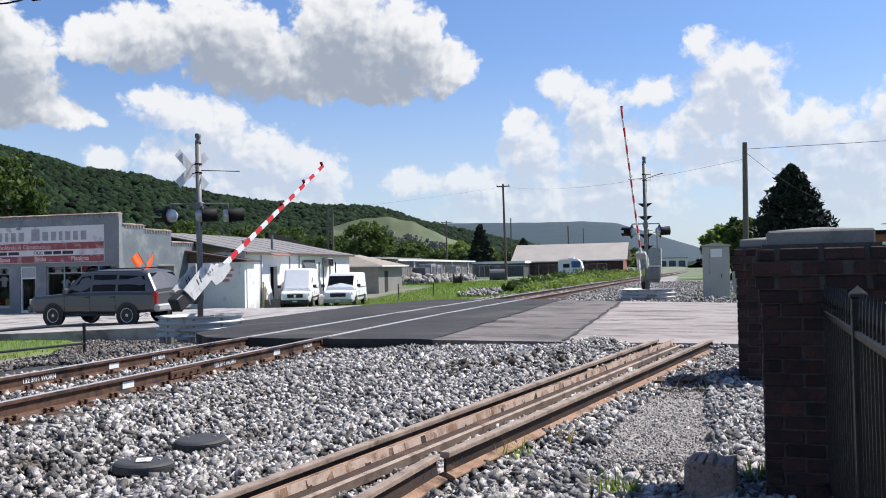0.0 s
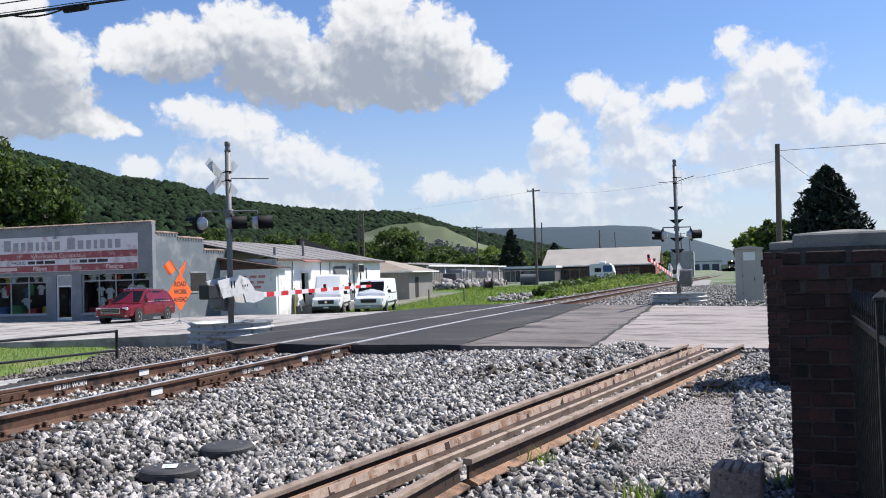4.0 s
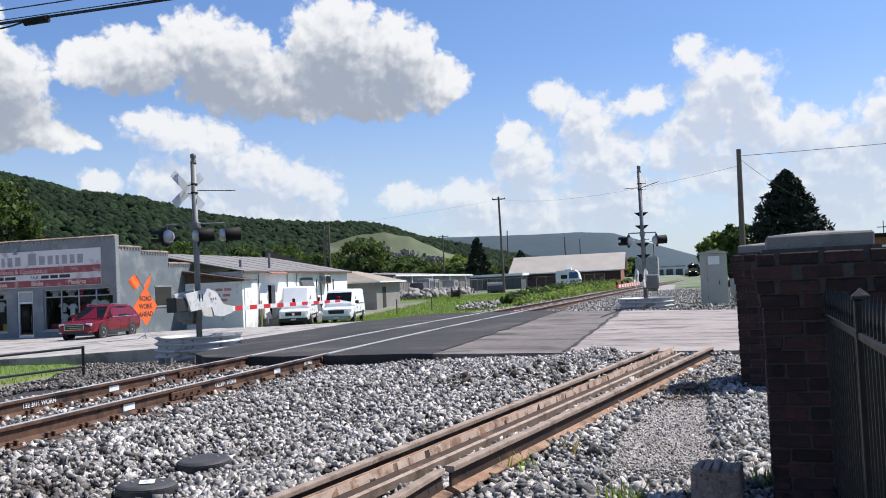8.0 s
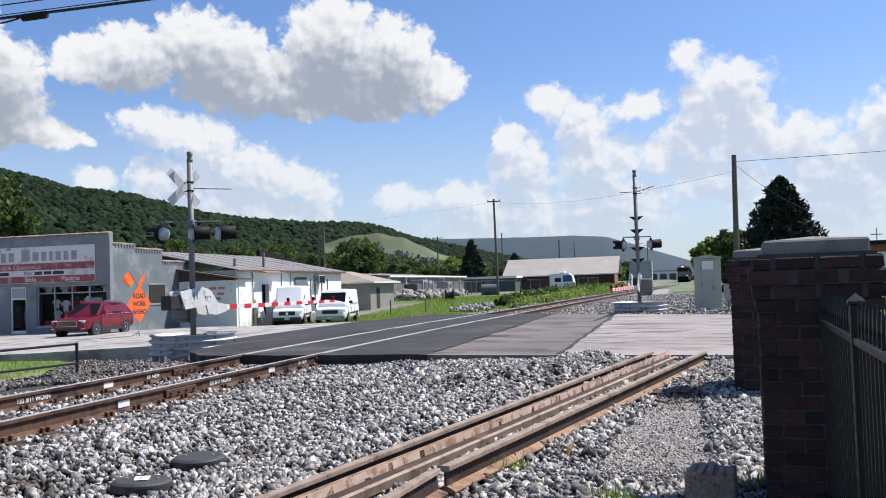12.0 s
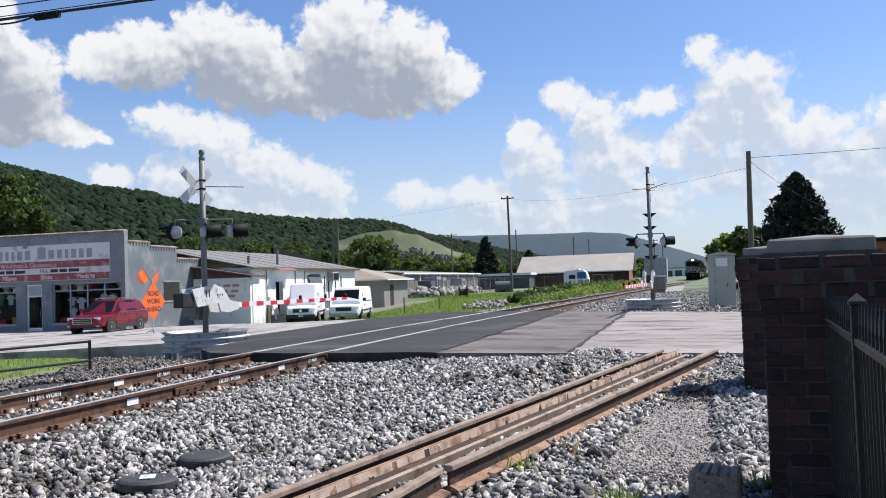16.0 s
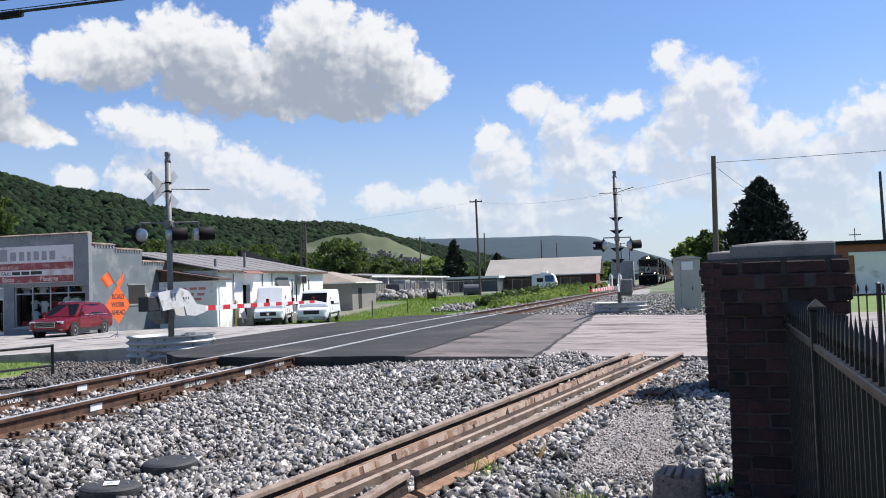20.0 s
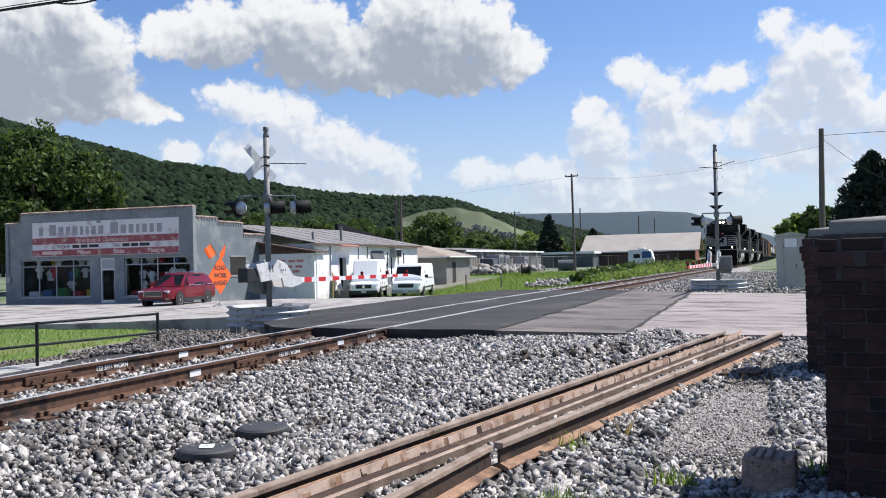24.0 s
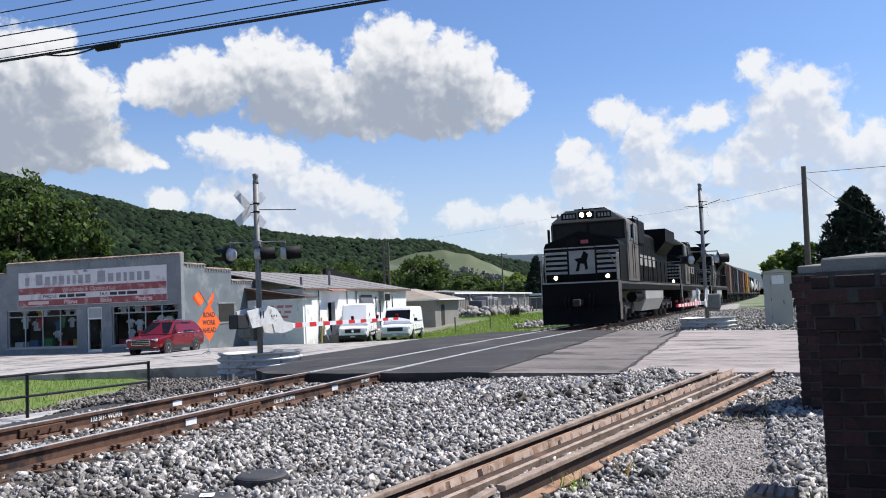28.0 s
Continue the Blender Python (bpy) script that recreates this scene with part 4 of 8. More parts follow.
guard_ring(pose(*MAST_2, 0.18), 1.02, 0.05, 0.52, "galvanised guard ring around the far crossing signal")
mechanism(pose(MAST_2[0] + 0.28, MAST_2[1] + 0.1, 1.30, 0, 0, 0), "grey gate motor box on the far signal mast")
gate_2 = gate(pose(MAST_2[0] - 0.12, MAST_2[1] + 0.0, 1.30, 0, 0, 177), 8.4, "red and white striped barrier arm of the far signal", stripes=9)


# ---- signal cabinet ----
M_CABINET = surf("beige_grey_cabinet", (0.36, 0.345, 0.32), (0.45, 0.43, 0.40), 2, 0.6, 0.1, 0.06, 40)
def cabinet():
    ob = thing("signal_cabinet", pose(1.50, 37.75, 0.12, 0, 0, -3), "tall aluminium signal cabinet with a white notice", "cabinet")
    part("body", Shape().box(-0.52, 0.52, -0.42, 0.42, 0.06, 2.20, 0.015), M_CABINET, ob)
    part("door", Shape().box(-0.24, 0.27, -0.445, -0.42, 0.16, 2.12, 0.008), M_CABINET, ob)
    part("roof", Shape().prism([(-0.58, 2.20), (0.58, 2.20), (0.58, 2.24), (0.0, 2.34), (-0.58, 2.24)], -0.50, 0.48, "y"), M_CABINET, ob)
    part("notice", Shape().box(-0.20, 0.24, -0.452, -0.446, 1.76, 2.09), M_WHITETAPE, ob, "white notice plate")
    part("handle", Shape().rod((0.20, -0.47, 0.95), (0.20, -0.47, 1.1), 0.014, n=8), M_BLACK, ob)
    for z in (0.4, 1.1, 1.75):
        part("hinge", Shape().rod((-0.25, -0.45, z), (-0.25, -0.45, z + 0.12), 0.014, n=8), M_GALV, ob)
    part("plinth", Shape().box(-0.45, 0.45, -0.36, 0.36, -0.25, 0.06, 0.01), M_GALV, ob)
    side = thing("meter_box", pose(2.28, 37.9, 0.1), "small grey electric meter box on a stand", "meter box")
    part("case", Shape().box(-0.16, 0.16, -0.1, 0.1, 0.5, 1.15, 0.01), M_BOXGREY, side)
    part("stand", Shape().box(-0.04, 0.04, -0.04, 0.04, -0.2, 0.5), M_GALV, side)
    part("lid", Shape().box(-0.18, 0.18, -0.12, 0.12, 1.15, 1.18, 0.004), M_BOXGREY, side)


cabinet()
# ---- brick gate pillars and iron fence ----
M_BRK = surf("dark_red_brick", (0.020, 0.010, 0.0095), (0.052, 0.022, 0.019), 7, 0.9, bump=0.7, fine=55, vary=0.6, c3=(0.011, 0.009, 0.009), spots=0.45, spot_scale=5)
M_MORTAR = surf("grey_mortar", (0.046, 0.039, 0.037), (0.082, 0.072, 0.068), 18, 0.95, bump=0.5, fine=90)
M_CAP = surf("cast_concrete", (0.16, 0.153, 0.143), (0.24, 0.232, 0.218), 3, 0.9, bump=0.3, fine=70, c3=(0.15, 0.145, 0.135), spots=0.4, spot_scale=3)
M_IRON = surf("black_iron", (0.006, 0.0068, 0.0075), (0.013, 0.014, 0.016), 9, 0.38, 0.0, 0.08, 90, spec=0.35)


def rough_brick(name, l, w, h, seed):
    rng = random.Random(seed)
    s = Shape().box(-l / 2, l / 2, -w / 2, w / 2, -h / 2, h / 2, 0.007)
    s.v = [tuple(c + rng.uniform(-0.003, 0.003) for c in p) for p in s.v]
    me = s.mesh(name)
    me.materials.append(M_BRK)
    return me


BRICKS = [rough_brick("brick", 0.228, 0.10, 0.076, k) for k in range(6)]
HALF_BRICKS = [rough_brick("brick", 0.105, 0.10, 0.076, 20 + k) for k in range(4)]
COURSE = 0.0875


def pillar(x, y, base, label, seed):
    """Corner nearest the track is x, y; 0.71 m square."""
    w, rng = 0.714, random.Random(seed)
    ob = thing("brick_pillar", pose(x, y, base, 0, 0, -4.5) @ pose(w / 2, w / 2, 0), label, "pillar", "brick pillars")
    part("core", Shape().box(-w / 2 + 0.012, w / 2 - 0.012, -w / 2 + 0.012, w / 2 - 0.012, -0.3, 18 * COURSE + 0.02), M_MORTAR, ob, "recessed grey mortar")
    outs = {17: 0.022, 16: 0.05, 15: 0.032, 14: 0.014}
    for c in range(18):
        out, z = outs.get(c, 0.0), (c + 0.5) * COURSE
        if out:
            r = w / 2 + out - 0.014
            part("corbel_core", Shape().box(-r, r, -r, r, z - COURSE / 2, z + COURSE / 2), M_MORTAR, ob, "recessed grey mortar")
        for k in range(4):
            turn = Matrix.Rotation(radians(90 * k), 4, "Z")
            half_first = (c + k) % 2
            xs = []
            u = -w / 2 - out
            pieces = [0.105, 0.228, 0.228, 0.105] if half_first else [0.228, 0.228, 0.228]
            gap = (w + 2 * out - sum(pieces)) / (len(pieces) - 1 + 1e-9)
            for l in pieces:
                xs.append((u + l / 2, l))
                u += l + gap
            for px, l in xs:
                b = part("brick", rng.choice(BRICKS if l > 0.2 else HALF_BRICKS), None, ob)
                b.matrix_local = turn @ pose(px, -w / 2 - out + 0.05 + rng.uniform(-0.003, 0.003), z + rng.uniform(-0.002, 0.002), 0, rng.uniform(-0.5, 0.5), rng.uniform(-0.5, 0.5))
    top = 18 * COURSE
    h = 0.318
    cap = Shape().box(-h + 0.005, h - 0.005, -h + 0.005, h - 0.005, top, top + 0.108, 0.012)
    part("cap", cap, M_CAP, ob, "pale cast concrete cap")
    part("cap_crown", Shape().add([(-h + 0.02, -h + 0.02, top + 0.107), (h - 0.02, -h + 0.02, top + 0.107), (h - 0.02, h - 0.02, top + 0.107), (-h + 0.02, h - 0.02, top + 0.107), (0, 0, top + 0.135)], [(0, 1, 4), (1, 2, 4), (2, 3, 4), (3, 0, 4), (3, 2, 1, 0)]), M_CAP, ob)
    return ob


pillar(0.505, 5.98, 0.12, "weathered dark red brick gate pillar with a concrete cap", 1)
pillar(0.66, 11.0, 0.20, "second dark red brick gate pillar with a concrete cap", 2)


def fence_panel(name, p, q, base, top, label, spacing=0.108, posts=(), group="iron fences"):
    p, q = Vector((*p, 0)), Vector((*q, 0))
    d = q - p
    L = d.length
    ob = thing(name, Matrix.Translation((p.x, p.y, base)) @ Matrix.Rotation(math.atan2(d.y, d.x), 4, "Z"), label, "fence", group)
    h = top - base
    for z in (h - 0.185, 0.12):
        part("rail", Shape().box(0, L, -0.022, 0.022, z - 0.016, z + 0.016, 0.003), M_IRON, ob)
    picket = Shape().box(-0.009, 0.009, -0.009, 0.009, 0.06, h - 0.11)
    picket.add([(sx * 0.020, sy * 0.008, h - 0.105) for sx in (-1, 1) for sy in (-1, 1)] + [(sx * 0.009, sy * 0.008, h - 0.135) for sx in (-1, 1) for sy in (-1, 1)] + [(sx * 0.014, sy * 0.006, h - 0.06) for sx in (-1, 1) for sy in (-1, 1)] + [(0, 0, h)], [(0, 1, 3, 2), (0, 4, 5, 1), (1, 5, 7, 3), (3, 7, 6, 2), (2, 6, 4, 0), (0, 8, 9, 1), (1, 9, 11, 3), (3, 11, 10, 2), (2, 10, 8, 0), (8, 12, 9), (9, 12, 11), (11, 12, 10), (10, 12, 8)])
    me = picket.mesh("picket")
    me.materials.append(M_IRON)
    n = int(L / spacing)
    for i in range(n):
        x = (i + 0.5) * spacing
        if any(abs(x - a) < 0.06 for a in posts):
            continue
        part("picket", me, None, ob).matrix_local = pose(x, 0, 0)
    for a in posts:
        post = part("post", Shape().box(a - 0.028, a + 0.028, -0.028, 0.028, -0.15, h - 0.03, 0.004), M_IRON, ob)
        part("post_cap", Shape().box(a - 0.036, a + 0.036, -0.036, 0.036, h - 0.03, h - 0.012, 0.003).add([(a - 0.034, -0.034, h - 0.012), (a + 0.034, -0.034, h - 0.012), (a + 0.034, 0.034, h - 0.012), (a - 0.034, 0.034, h - 0.012), (a, 0, h + 0.022)], [(0, 1, 4), (1, 2, 4), (2, 3, 4), (3, 0, 4)]), M_IRON, post)
    return ob


fence_panel("iron_fence", (0.868, 5.95), (0.532, 1.2), 0.10, 1.475, "black iron fence with spear-point pickets", posts=(1.80, 4.2))
fence_panel("iron_fence", (2.6, 14.9), (10.0, 16.4), 0.16, 1.42, "distant black iron fence along the lawn", spacing=0.13, posts=(0.9, 3.0, 5.1))
# ---- utility poles and overhead lines ----
M_CABLE = surf("black_cable", (0.010, 0.010, 0.010), (0.02, 0.02, 0.02), 10, 0.6, bump=0.0)
M_PORC = surf("porcelain", (0.32, 0.30, 0.28), (0.42, 0.40, 0.38), 10, 0.35, bump=0.0)


def sag(p, q, drop, n=14):
    p, q = Vector(p), Vector(q)
    return [p.lerp(q, i / n) - Vector((0, 0, drop * 4 * (i / n) * (1 - i / n))) for i in range(n + 1)]


def wire(name, p, q, drop, r, label, group="overhead lines"):
    ob = thing(name, pose(0, 0, 0), label, "wire", group)
    part("conductor", Shape().pipe(sag(p, q, drop), r, 6), M_CABLE, ob)
    return ob


def pole(x, y, base, top, lean, label, arm=0.0, cans=0, arm_az=90, r=0.13):
    ob = thing("utility_pole", pose(x, y, base, 0, lean, 0), label, "utility pole", "utility poles")
    h = top - base
    part("shaft", Shape().rod((0, 0, -0.5), (0, 0, h), r * 1.15, r * 0.8, 14), M_WOODPOLE, ob)
    if arm:
        c, s = math.sin(radians(arm_az)), math.cos(radians(arm_az))
        part("crossarm", Shape().box(-arm / 2, arm / 2, -0.05, 0.05, h - 0.32, h - 0.20, 0.01, Matrix.Rotation(radians(90 - arm_az), 4, "Z")), M_WOODPOLE, ob)
        for k in (-0.45, 0.0, 0.45):
            part("insulator", Shape().lathe([(0.0, h - 0.05), (0.04, h - 0.06), (0.05, h - 0.12), (0.03, h - 0.2)], 10, pose(k * arm * c, k * arm * s, 0)), M_PORC, ob)
    for k in range(cans):
        part("transformer", Shape().lathe([(0.0, h - 1.1), (0.2, h - 1.1), (0.2, h - 1.9), (0.0, h - 1.9)], 14, pose(0.3, 0, -0.3 * k)), M_BOXGREY, ob)
    return ob


pole(2.95, 42.4, -0.1, 7.05, 0.9, "weathered timber utility pole beside the cabinet")
pole(-17.8, 94.7, 0.2, 10.7, -0.8, "tall thin timber pole with a short crossarm", arm=1.4, arm_az=80)
pole(-38.97, 98.2, 0.3, 9.2, 0, "far twin timber pole", r=0.14)
pole(-39.5, 98.0, 0.3, 9.0, 0, "far twin timber pole", r=0.14)
pole(18, 75.7, 0.0, 9.3, -1.0, "timber pole beyond the lawn")
for i, (x, y, top) in enumerate(((-17.5, 150, 8.5), (-6, 200, 9.5), (-30, 165, 11), (-5, 240, 10.5), (-48, 130, 8.0), (-36, 140, 9.5), (-22, 220, 11))):
    pole(x, y, 0.3, top, 0.4 * (i % 3 - 1), "distant timber utility pole", arm=1.8 if i % 2 else 0.0, cans=1 if i == 4 else 0)

# lines along the street, above the camera's left
for z, r in ((8.30, 0.014), (8.62, 0.014), (8.86, 0.012), (9.2, 0.014)):
    wire("power_line", (-60, 16.9, z + 0.2), (30, 16.9, z + 0.6), 0.5, r, "black power line along the street")
trunk = thing("telephone_cable", pose(0, 0, 0), "thick black telephone cable with a splice case", "wire", "overhead lines")
part("cable", Shape().pipe(sag((-60, 16.9, 8.15), (30, 16.9, 8.5), 0.42, 30), 0.034, 8), M_CABLE, trunk)
part("messenger", Shape().pipe(sag((-60, 16.9, 8.22), (30, 16.9, 8.57), 0.42, 30), 0.01, 6), M_CABLE, trunk)
part("splice_case", Shape().rod((-13.75, 16.9, 7.86), (-13.15, 16.9, 7.87), 0.085, n=12), M_BLACK, trunk, "black splice case")
part("drip_loop", Shape().pipe(sag((-15.2, 16.9, 7.89), (-13.7, 16.9, 7.90), 0.1, 8), 0.02, 6), M_CABLE, trunk)
wire("service_line", (2.98, 42.4, 6.75), (40, 40, 7.6), 0.25, 0.011, "thin black service line from the pole")
wire("service_line", (3.0, 42.4, 6.7), (9, 60, 5.4), 0.3, 0.009, "thin black drop line from the pole")
wire("service_line", (-17.9, 94.7, 10.4), (2.98, 42.4, 6.3), 0.7, 0.006, "thin line between two poles")
wire("service_line", (-17.9, 94.7, 10.4), (-70, 110, 9.5), 0.8, 0.006, "thin line running off to the west")
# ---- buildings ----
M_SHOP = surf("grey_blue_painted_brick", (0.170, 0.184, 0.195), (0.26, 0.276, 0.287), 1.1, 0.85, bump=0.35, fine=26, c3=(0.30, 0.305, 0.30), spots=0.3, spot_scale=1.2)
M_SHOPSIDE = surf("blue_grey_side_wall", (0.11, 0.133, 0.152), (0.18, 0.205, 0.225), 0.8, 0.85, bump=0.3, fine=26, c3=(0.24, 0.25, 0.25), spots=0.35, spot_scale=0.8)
M_COPING = surf("terracotta_coping", (0.20, 0.13, 0.10), (0.33, 0.25, 0.20), 4, 0.8, bump=0.2, fine=40, vary=0.3)
M_GLASS = surf("shop_glass", (0.02, 0.024, 0.028), (0.03, 0.034, 0.04), 2, 0.06, bump=0.0, spec=0.8)
M_FRAME = surf("silver_window_frame", (0.30, 0.32, 0.335), (0.40, 0.42, 0.435), 6, 0.5, 0.3, 0.0)
M_SIGNW = surf("faded_white_sign", (0.62, 0.60, 0.60), (0.74, 0.72, 0.72), 1.3, 0.7, bump=0.0, fine=14, c3=(0.50, 0.40, 0.40), spots=0.3, spot_scale=1.0)
M_NOTICE = surf("sun_faded_notice", (0.74, 0.70, 0.70), (0.84, 0.81, 0.81), 1.3, 0.7, bump=0.0, fine=14)
M_SIGNR = surf("faded_maroon_sign", (0.25, 0.055, 0.06), (0.36, 0.11, 0.11), 1.5, 0.7, bump=0.0, fine=18, c3=(0.48, 0.34, 0.33), spots=0.4, spot_scale=1.5)
M_GREYTXT = surf("worn_grey_letters", (0.24, 0.23, 0.25), (0.42, 0.40, 0.42), 3, 0.7, bump=0.0)
M_BLACKTXT = surf("black_letters", (0.02, 0.02, 0.02), (0.05, 0.05, 0.05), 3, 0.7, bump=0.0)
M_PINKTXT = surf("pink_letters", (0.62, 0.42, 0.40), (0.72, 0.55, 0.50), 3, 0.7, bump=0.0)
# Shop interior, its dimness put into the base colour.
M_INSIDE = surf("shade_dark_interior", (0.045, 0.04, 0.038), (0.09, 0.08, 0.075), 1, 0.9, bump=0.0)
M_WALLWHITE = surf("patched_white_wall", (0.74, 0.735, 0.72), (0.86, 0.855, 0.84), 0.9, 0.85, bump=0.25, fine=18, c3=(0.58, 0.57, 0.54), spots=0.22, spot_scale=1.4)
M_TINROOF = surf("old_tin_roof", (0.155, 0.145, 0.138), (0.25, 0.238, 0.228), 0.8, 0.7, 0.1, 0.2, 12, stretch=(1, 3, 1), c3=(0.15, 0.10, 0.085), spots=0.3, spot_scale=0.4)
M_BROWNROOF = surf("brown_shingles", (0.075, 0.045, 0.038), (0.12, 0.075, 0.062), 2, 0.9, bump=0.4, fine=20)
M_TANSHINGLE = surf("tan_shingles", (0.24, 0.20, 0.16), (0.33, 0.285, 0.235), 1.5, 0.9, bump=0.4, fine=14)
M_TANMETAL = surf("tan_metal_siding", (0.20, 0.19, 0.173), (0.28, 0.267, 0.246), 0.9, 0.65, 0.1, 0.1, 8)
# Depot brick with the shade of its front put into the colour.
M_BARN = surf("shade_dark_brick_wall", (0.055, 0.026, 0.020), (0.09, 0.043, 0.033), 1.5, 0.9, bump=0.4, fine=9)
M_REDBRICK = surf("red_brick_wall", (0.21, 0.075, 0.05), (0.30, 0.12, 0.08), 2.5, 0.9, bump=0.4, fine=9)
M_BEIGEROOF = surf("beige_metal_roof", (0.33, 0.295, 0.255), (0.41, 0.37, 0.325), 0.6, 0.6, 0.1, 0.1, 8)
M_DKGREY = surf("dark_grey_wall", (0.065, 0.07, 0.08), (0.11, 0.115, 0.125), 0.8, 0.8, bump=0.2, fine=8)
# Near-black colour stands for the darkness of unlit openings.
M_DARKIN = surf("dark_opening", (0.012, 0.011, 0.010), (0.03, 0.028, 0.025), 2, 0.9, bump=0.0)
M_CLOTH = [surf("cloth_%s" % n, c, tuple(v * 1.25 for v in c), 8, 0.9, bump=0.1) for n, c in (("white", (0.55, 0.56, 0.58)), ("red", (0.30, 0.03, 0.04)), ("blue", (0.05, 0.10, 0.22)), ("yellow", (0.45, 0.33, 0.05)), ("green", (0.06, 0.18, 0.07)))]


def panel(name, x0, x1, y, z0, z1, mat, parent, label="", thick=0.02):
    return part(name, Shape().box(x0, x1, y - thick, y, z0, z1), mat, parent, label)


def shop():
    ob = thing("shop_building", pose(0, 0, 0), "single-storey grey-painted brick shop with a faded sign", "building")
    F, B, LX, RX, G = 43.4, 56.0, -43.4, -29.85, -0.5
    w1, w2, door = (-42.2, -37.05, 0.0, 2.28), (-34.6, -29.98 - 0.12, 0.0, 2.30), (-36.35, -35.28, -0.36, 2.30)
    t = 0.32
    spans = [(LX, w1[0]), (w1[1], door[0]), (door[1], w2[0]), (w2[1], RX)]
    for a, b in spans:
        part("pier", Shape().box(a, b, F, F + t, G, 2.28), M_SHOP, ob)
    for w in (w1, w2):
        part("stall_riser", Shape().box(w[0], w[1], F, F + t, G, 0.0), M_SHOP, ob)
    part("front_wall", Shape().prism([(LX, 2.28), (RX, 2.28), (RX, 5.08), (-42.2, 5.08), (-42.2, 4.5), (LX, 4.5)], F, F + t, "y"), M_SHOP, ob, "grey-blue painted brick front")
    prof = [(F + t, G), (51.4, G), (51.4, 3.6), (48.7, 3.6), (48.7, 4.28), (45.9, 4.28), (45.9, 4.5), (F + t, 4.5)]
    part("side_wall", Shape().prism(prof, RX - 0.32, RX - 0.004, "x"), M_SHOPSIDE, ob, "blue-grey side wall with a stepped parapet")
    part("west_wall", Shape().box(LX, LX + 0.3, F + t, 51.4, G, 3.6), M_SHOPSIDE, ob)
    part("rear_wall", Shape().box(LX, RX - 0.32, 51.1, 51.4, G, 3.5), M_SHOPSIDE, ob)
    part("roof", Shape().box(LX + 0.3, RX - 0.32, F + t, 51.1, 3.2, 3.35), M_TINROOF, ob)
    tile = Shape().prism([(-0.22, 0.0), (0.22, 0.0), (0.22, 0.05), (0.0, 0.12), (-0.22, 0.05)], -0.158, 0.158, "x").mesh("coping_tile")
    tile.materials.append(M_COPING)
    runs = [((-42.2, F + t / 2, 5.08), (RX, F + t / 2, 5.08)), ((LX, F + t / 2, 4.5), (-42.2, F + t / 2, 4.5)), ((RX - 0.16, F + t, 4.5), (RX - 0.16, 45.9, 4.5)), ((RX - 0.16, 45.9, 4.28), (RX - 0.16, 48.7, 4.28)), ((RX - 0.16, 48.7, 3.6), (RX - 0.16, 51.4, 3.6))]
    for a, b in runs:
        a, b = Vector(a), Vector(b)
        n = max(1, round((b - a).length / 0.33))
        for i in range(n):
            p = a.lerp(b, (i + 0.5) / n)
            part("coping_tile", tile, None, ob).matrix_local = pose(p.x, p.y, p.z, 0, 0, 0 if abs(a.y - b.y) < 0.1 else 90)
    # dentil course under the coping
    dent = Shape().box(-0.05, 0.05, -0.05, 0.0, -0.12, 0.0).mesh("dentil")
    dent.materials.append(M_SHOP)
    for i in range(52):
        part("dentil", dent, None, ob).matrix_local = pose(-42.1 + i * 0.239, F - 0.001, 5.06)
    for i in range(26):
        part("dentil", dent, None, ob).matrix_local = pose(RX + 0.0, 44.0 + i * 0.28, 4.48 if 44.0 + i * 0.28 < 45.9 else (4.26 if 44.0 + i * 0.28 < 48.7 else 3.58), 0, 0, 90)
    # show windows
    for k, (x0, x1, z0, z1) in enumerate((w1, w2)):
        win = part("window", Shape().box(x0, x1, F + 0.10, F + 0.17, z0, z0 + 0.07).box(x0, x1, F + 0.10, F + 0.17, z1 - 0.07, z1).box(x0, x0 + 0.07, F + 0.10, F + 0.17, z0 + 0.07, z1 - 0.07).box(x1 - 0.07, x1, F + 0.10, F + 0.17, z0 + 0.07, z1 - 0.07), M_FRAME, ob, "silver-framed show window")
        part("sill", Shape().box(x0 - 0.05, x1 + 0.05, F - 0.06, F + 0.1, z0 - 0.08, z0, 0.01), M_FRAME, win)
        for i in range(1, 4):
            x = lerp(x0, x1, i / 4)
            part("mullion", Shape().box(x - 0.03, x + 0.03, F + 0.10, F + 0.165, z0 + 0.07, z1 - 0.07), M_FRAME, win)
        part("transom_bar", Shape().box(x0 + 0.07, x1 - 0.07, F + 0.105, F + 0.16, 1.84, 1.90), M_FRAME, win)
        for i in range(4):
            a, b = lerp(x0, x1, i / 4) + 0.03, lerp(x0, x1, (i + 1) / 4) - 0.03
            for lo, hi in ((0.07, 1.84), (1.90, z1 - 0.07)):
                g = part("pane", Shape().box(a, b, F + 0.128, F + 0.134, lo, hi), M_PANE, win)
                g.visible_shadow = False
        part("display_back", Shape().box(x0, x1, F + 1.9, F + 1.95, z0 - 0.1, z1 + 0.2).box(x0, x1, F + 0.33, F + 1.9, z0 - 0.12, z0 - 0.05).box(x0, x1, F + 0.33, F + 1.9, z1 + 0.1, z1 + 0.2), M_INSIDE, ob, "display space behind the glass, dimness put into its colour")
        rng = random.Random(7 + k)
        for i in range(14):
            x = lerp(x0 + 0.3, x1 - 0.3, (i + 0.5) / 14) + rng.uniform(-0.1, 0.1)
            z = rng.choice((0.75, 1.0, 1.15, 0.35)) if i % 3 else 1.9
            s = Shape()
            w, h = rng.uniform(0.19, 0.27), rng.uniform(0.5, 0.75) if i % 3 else 0.36
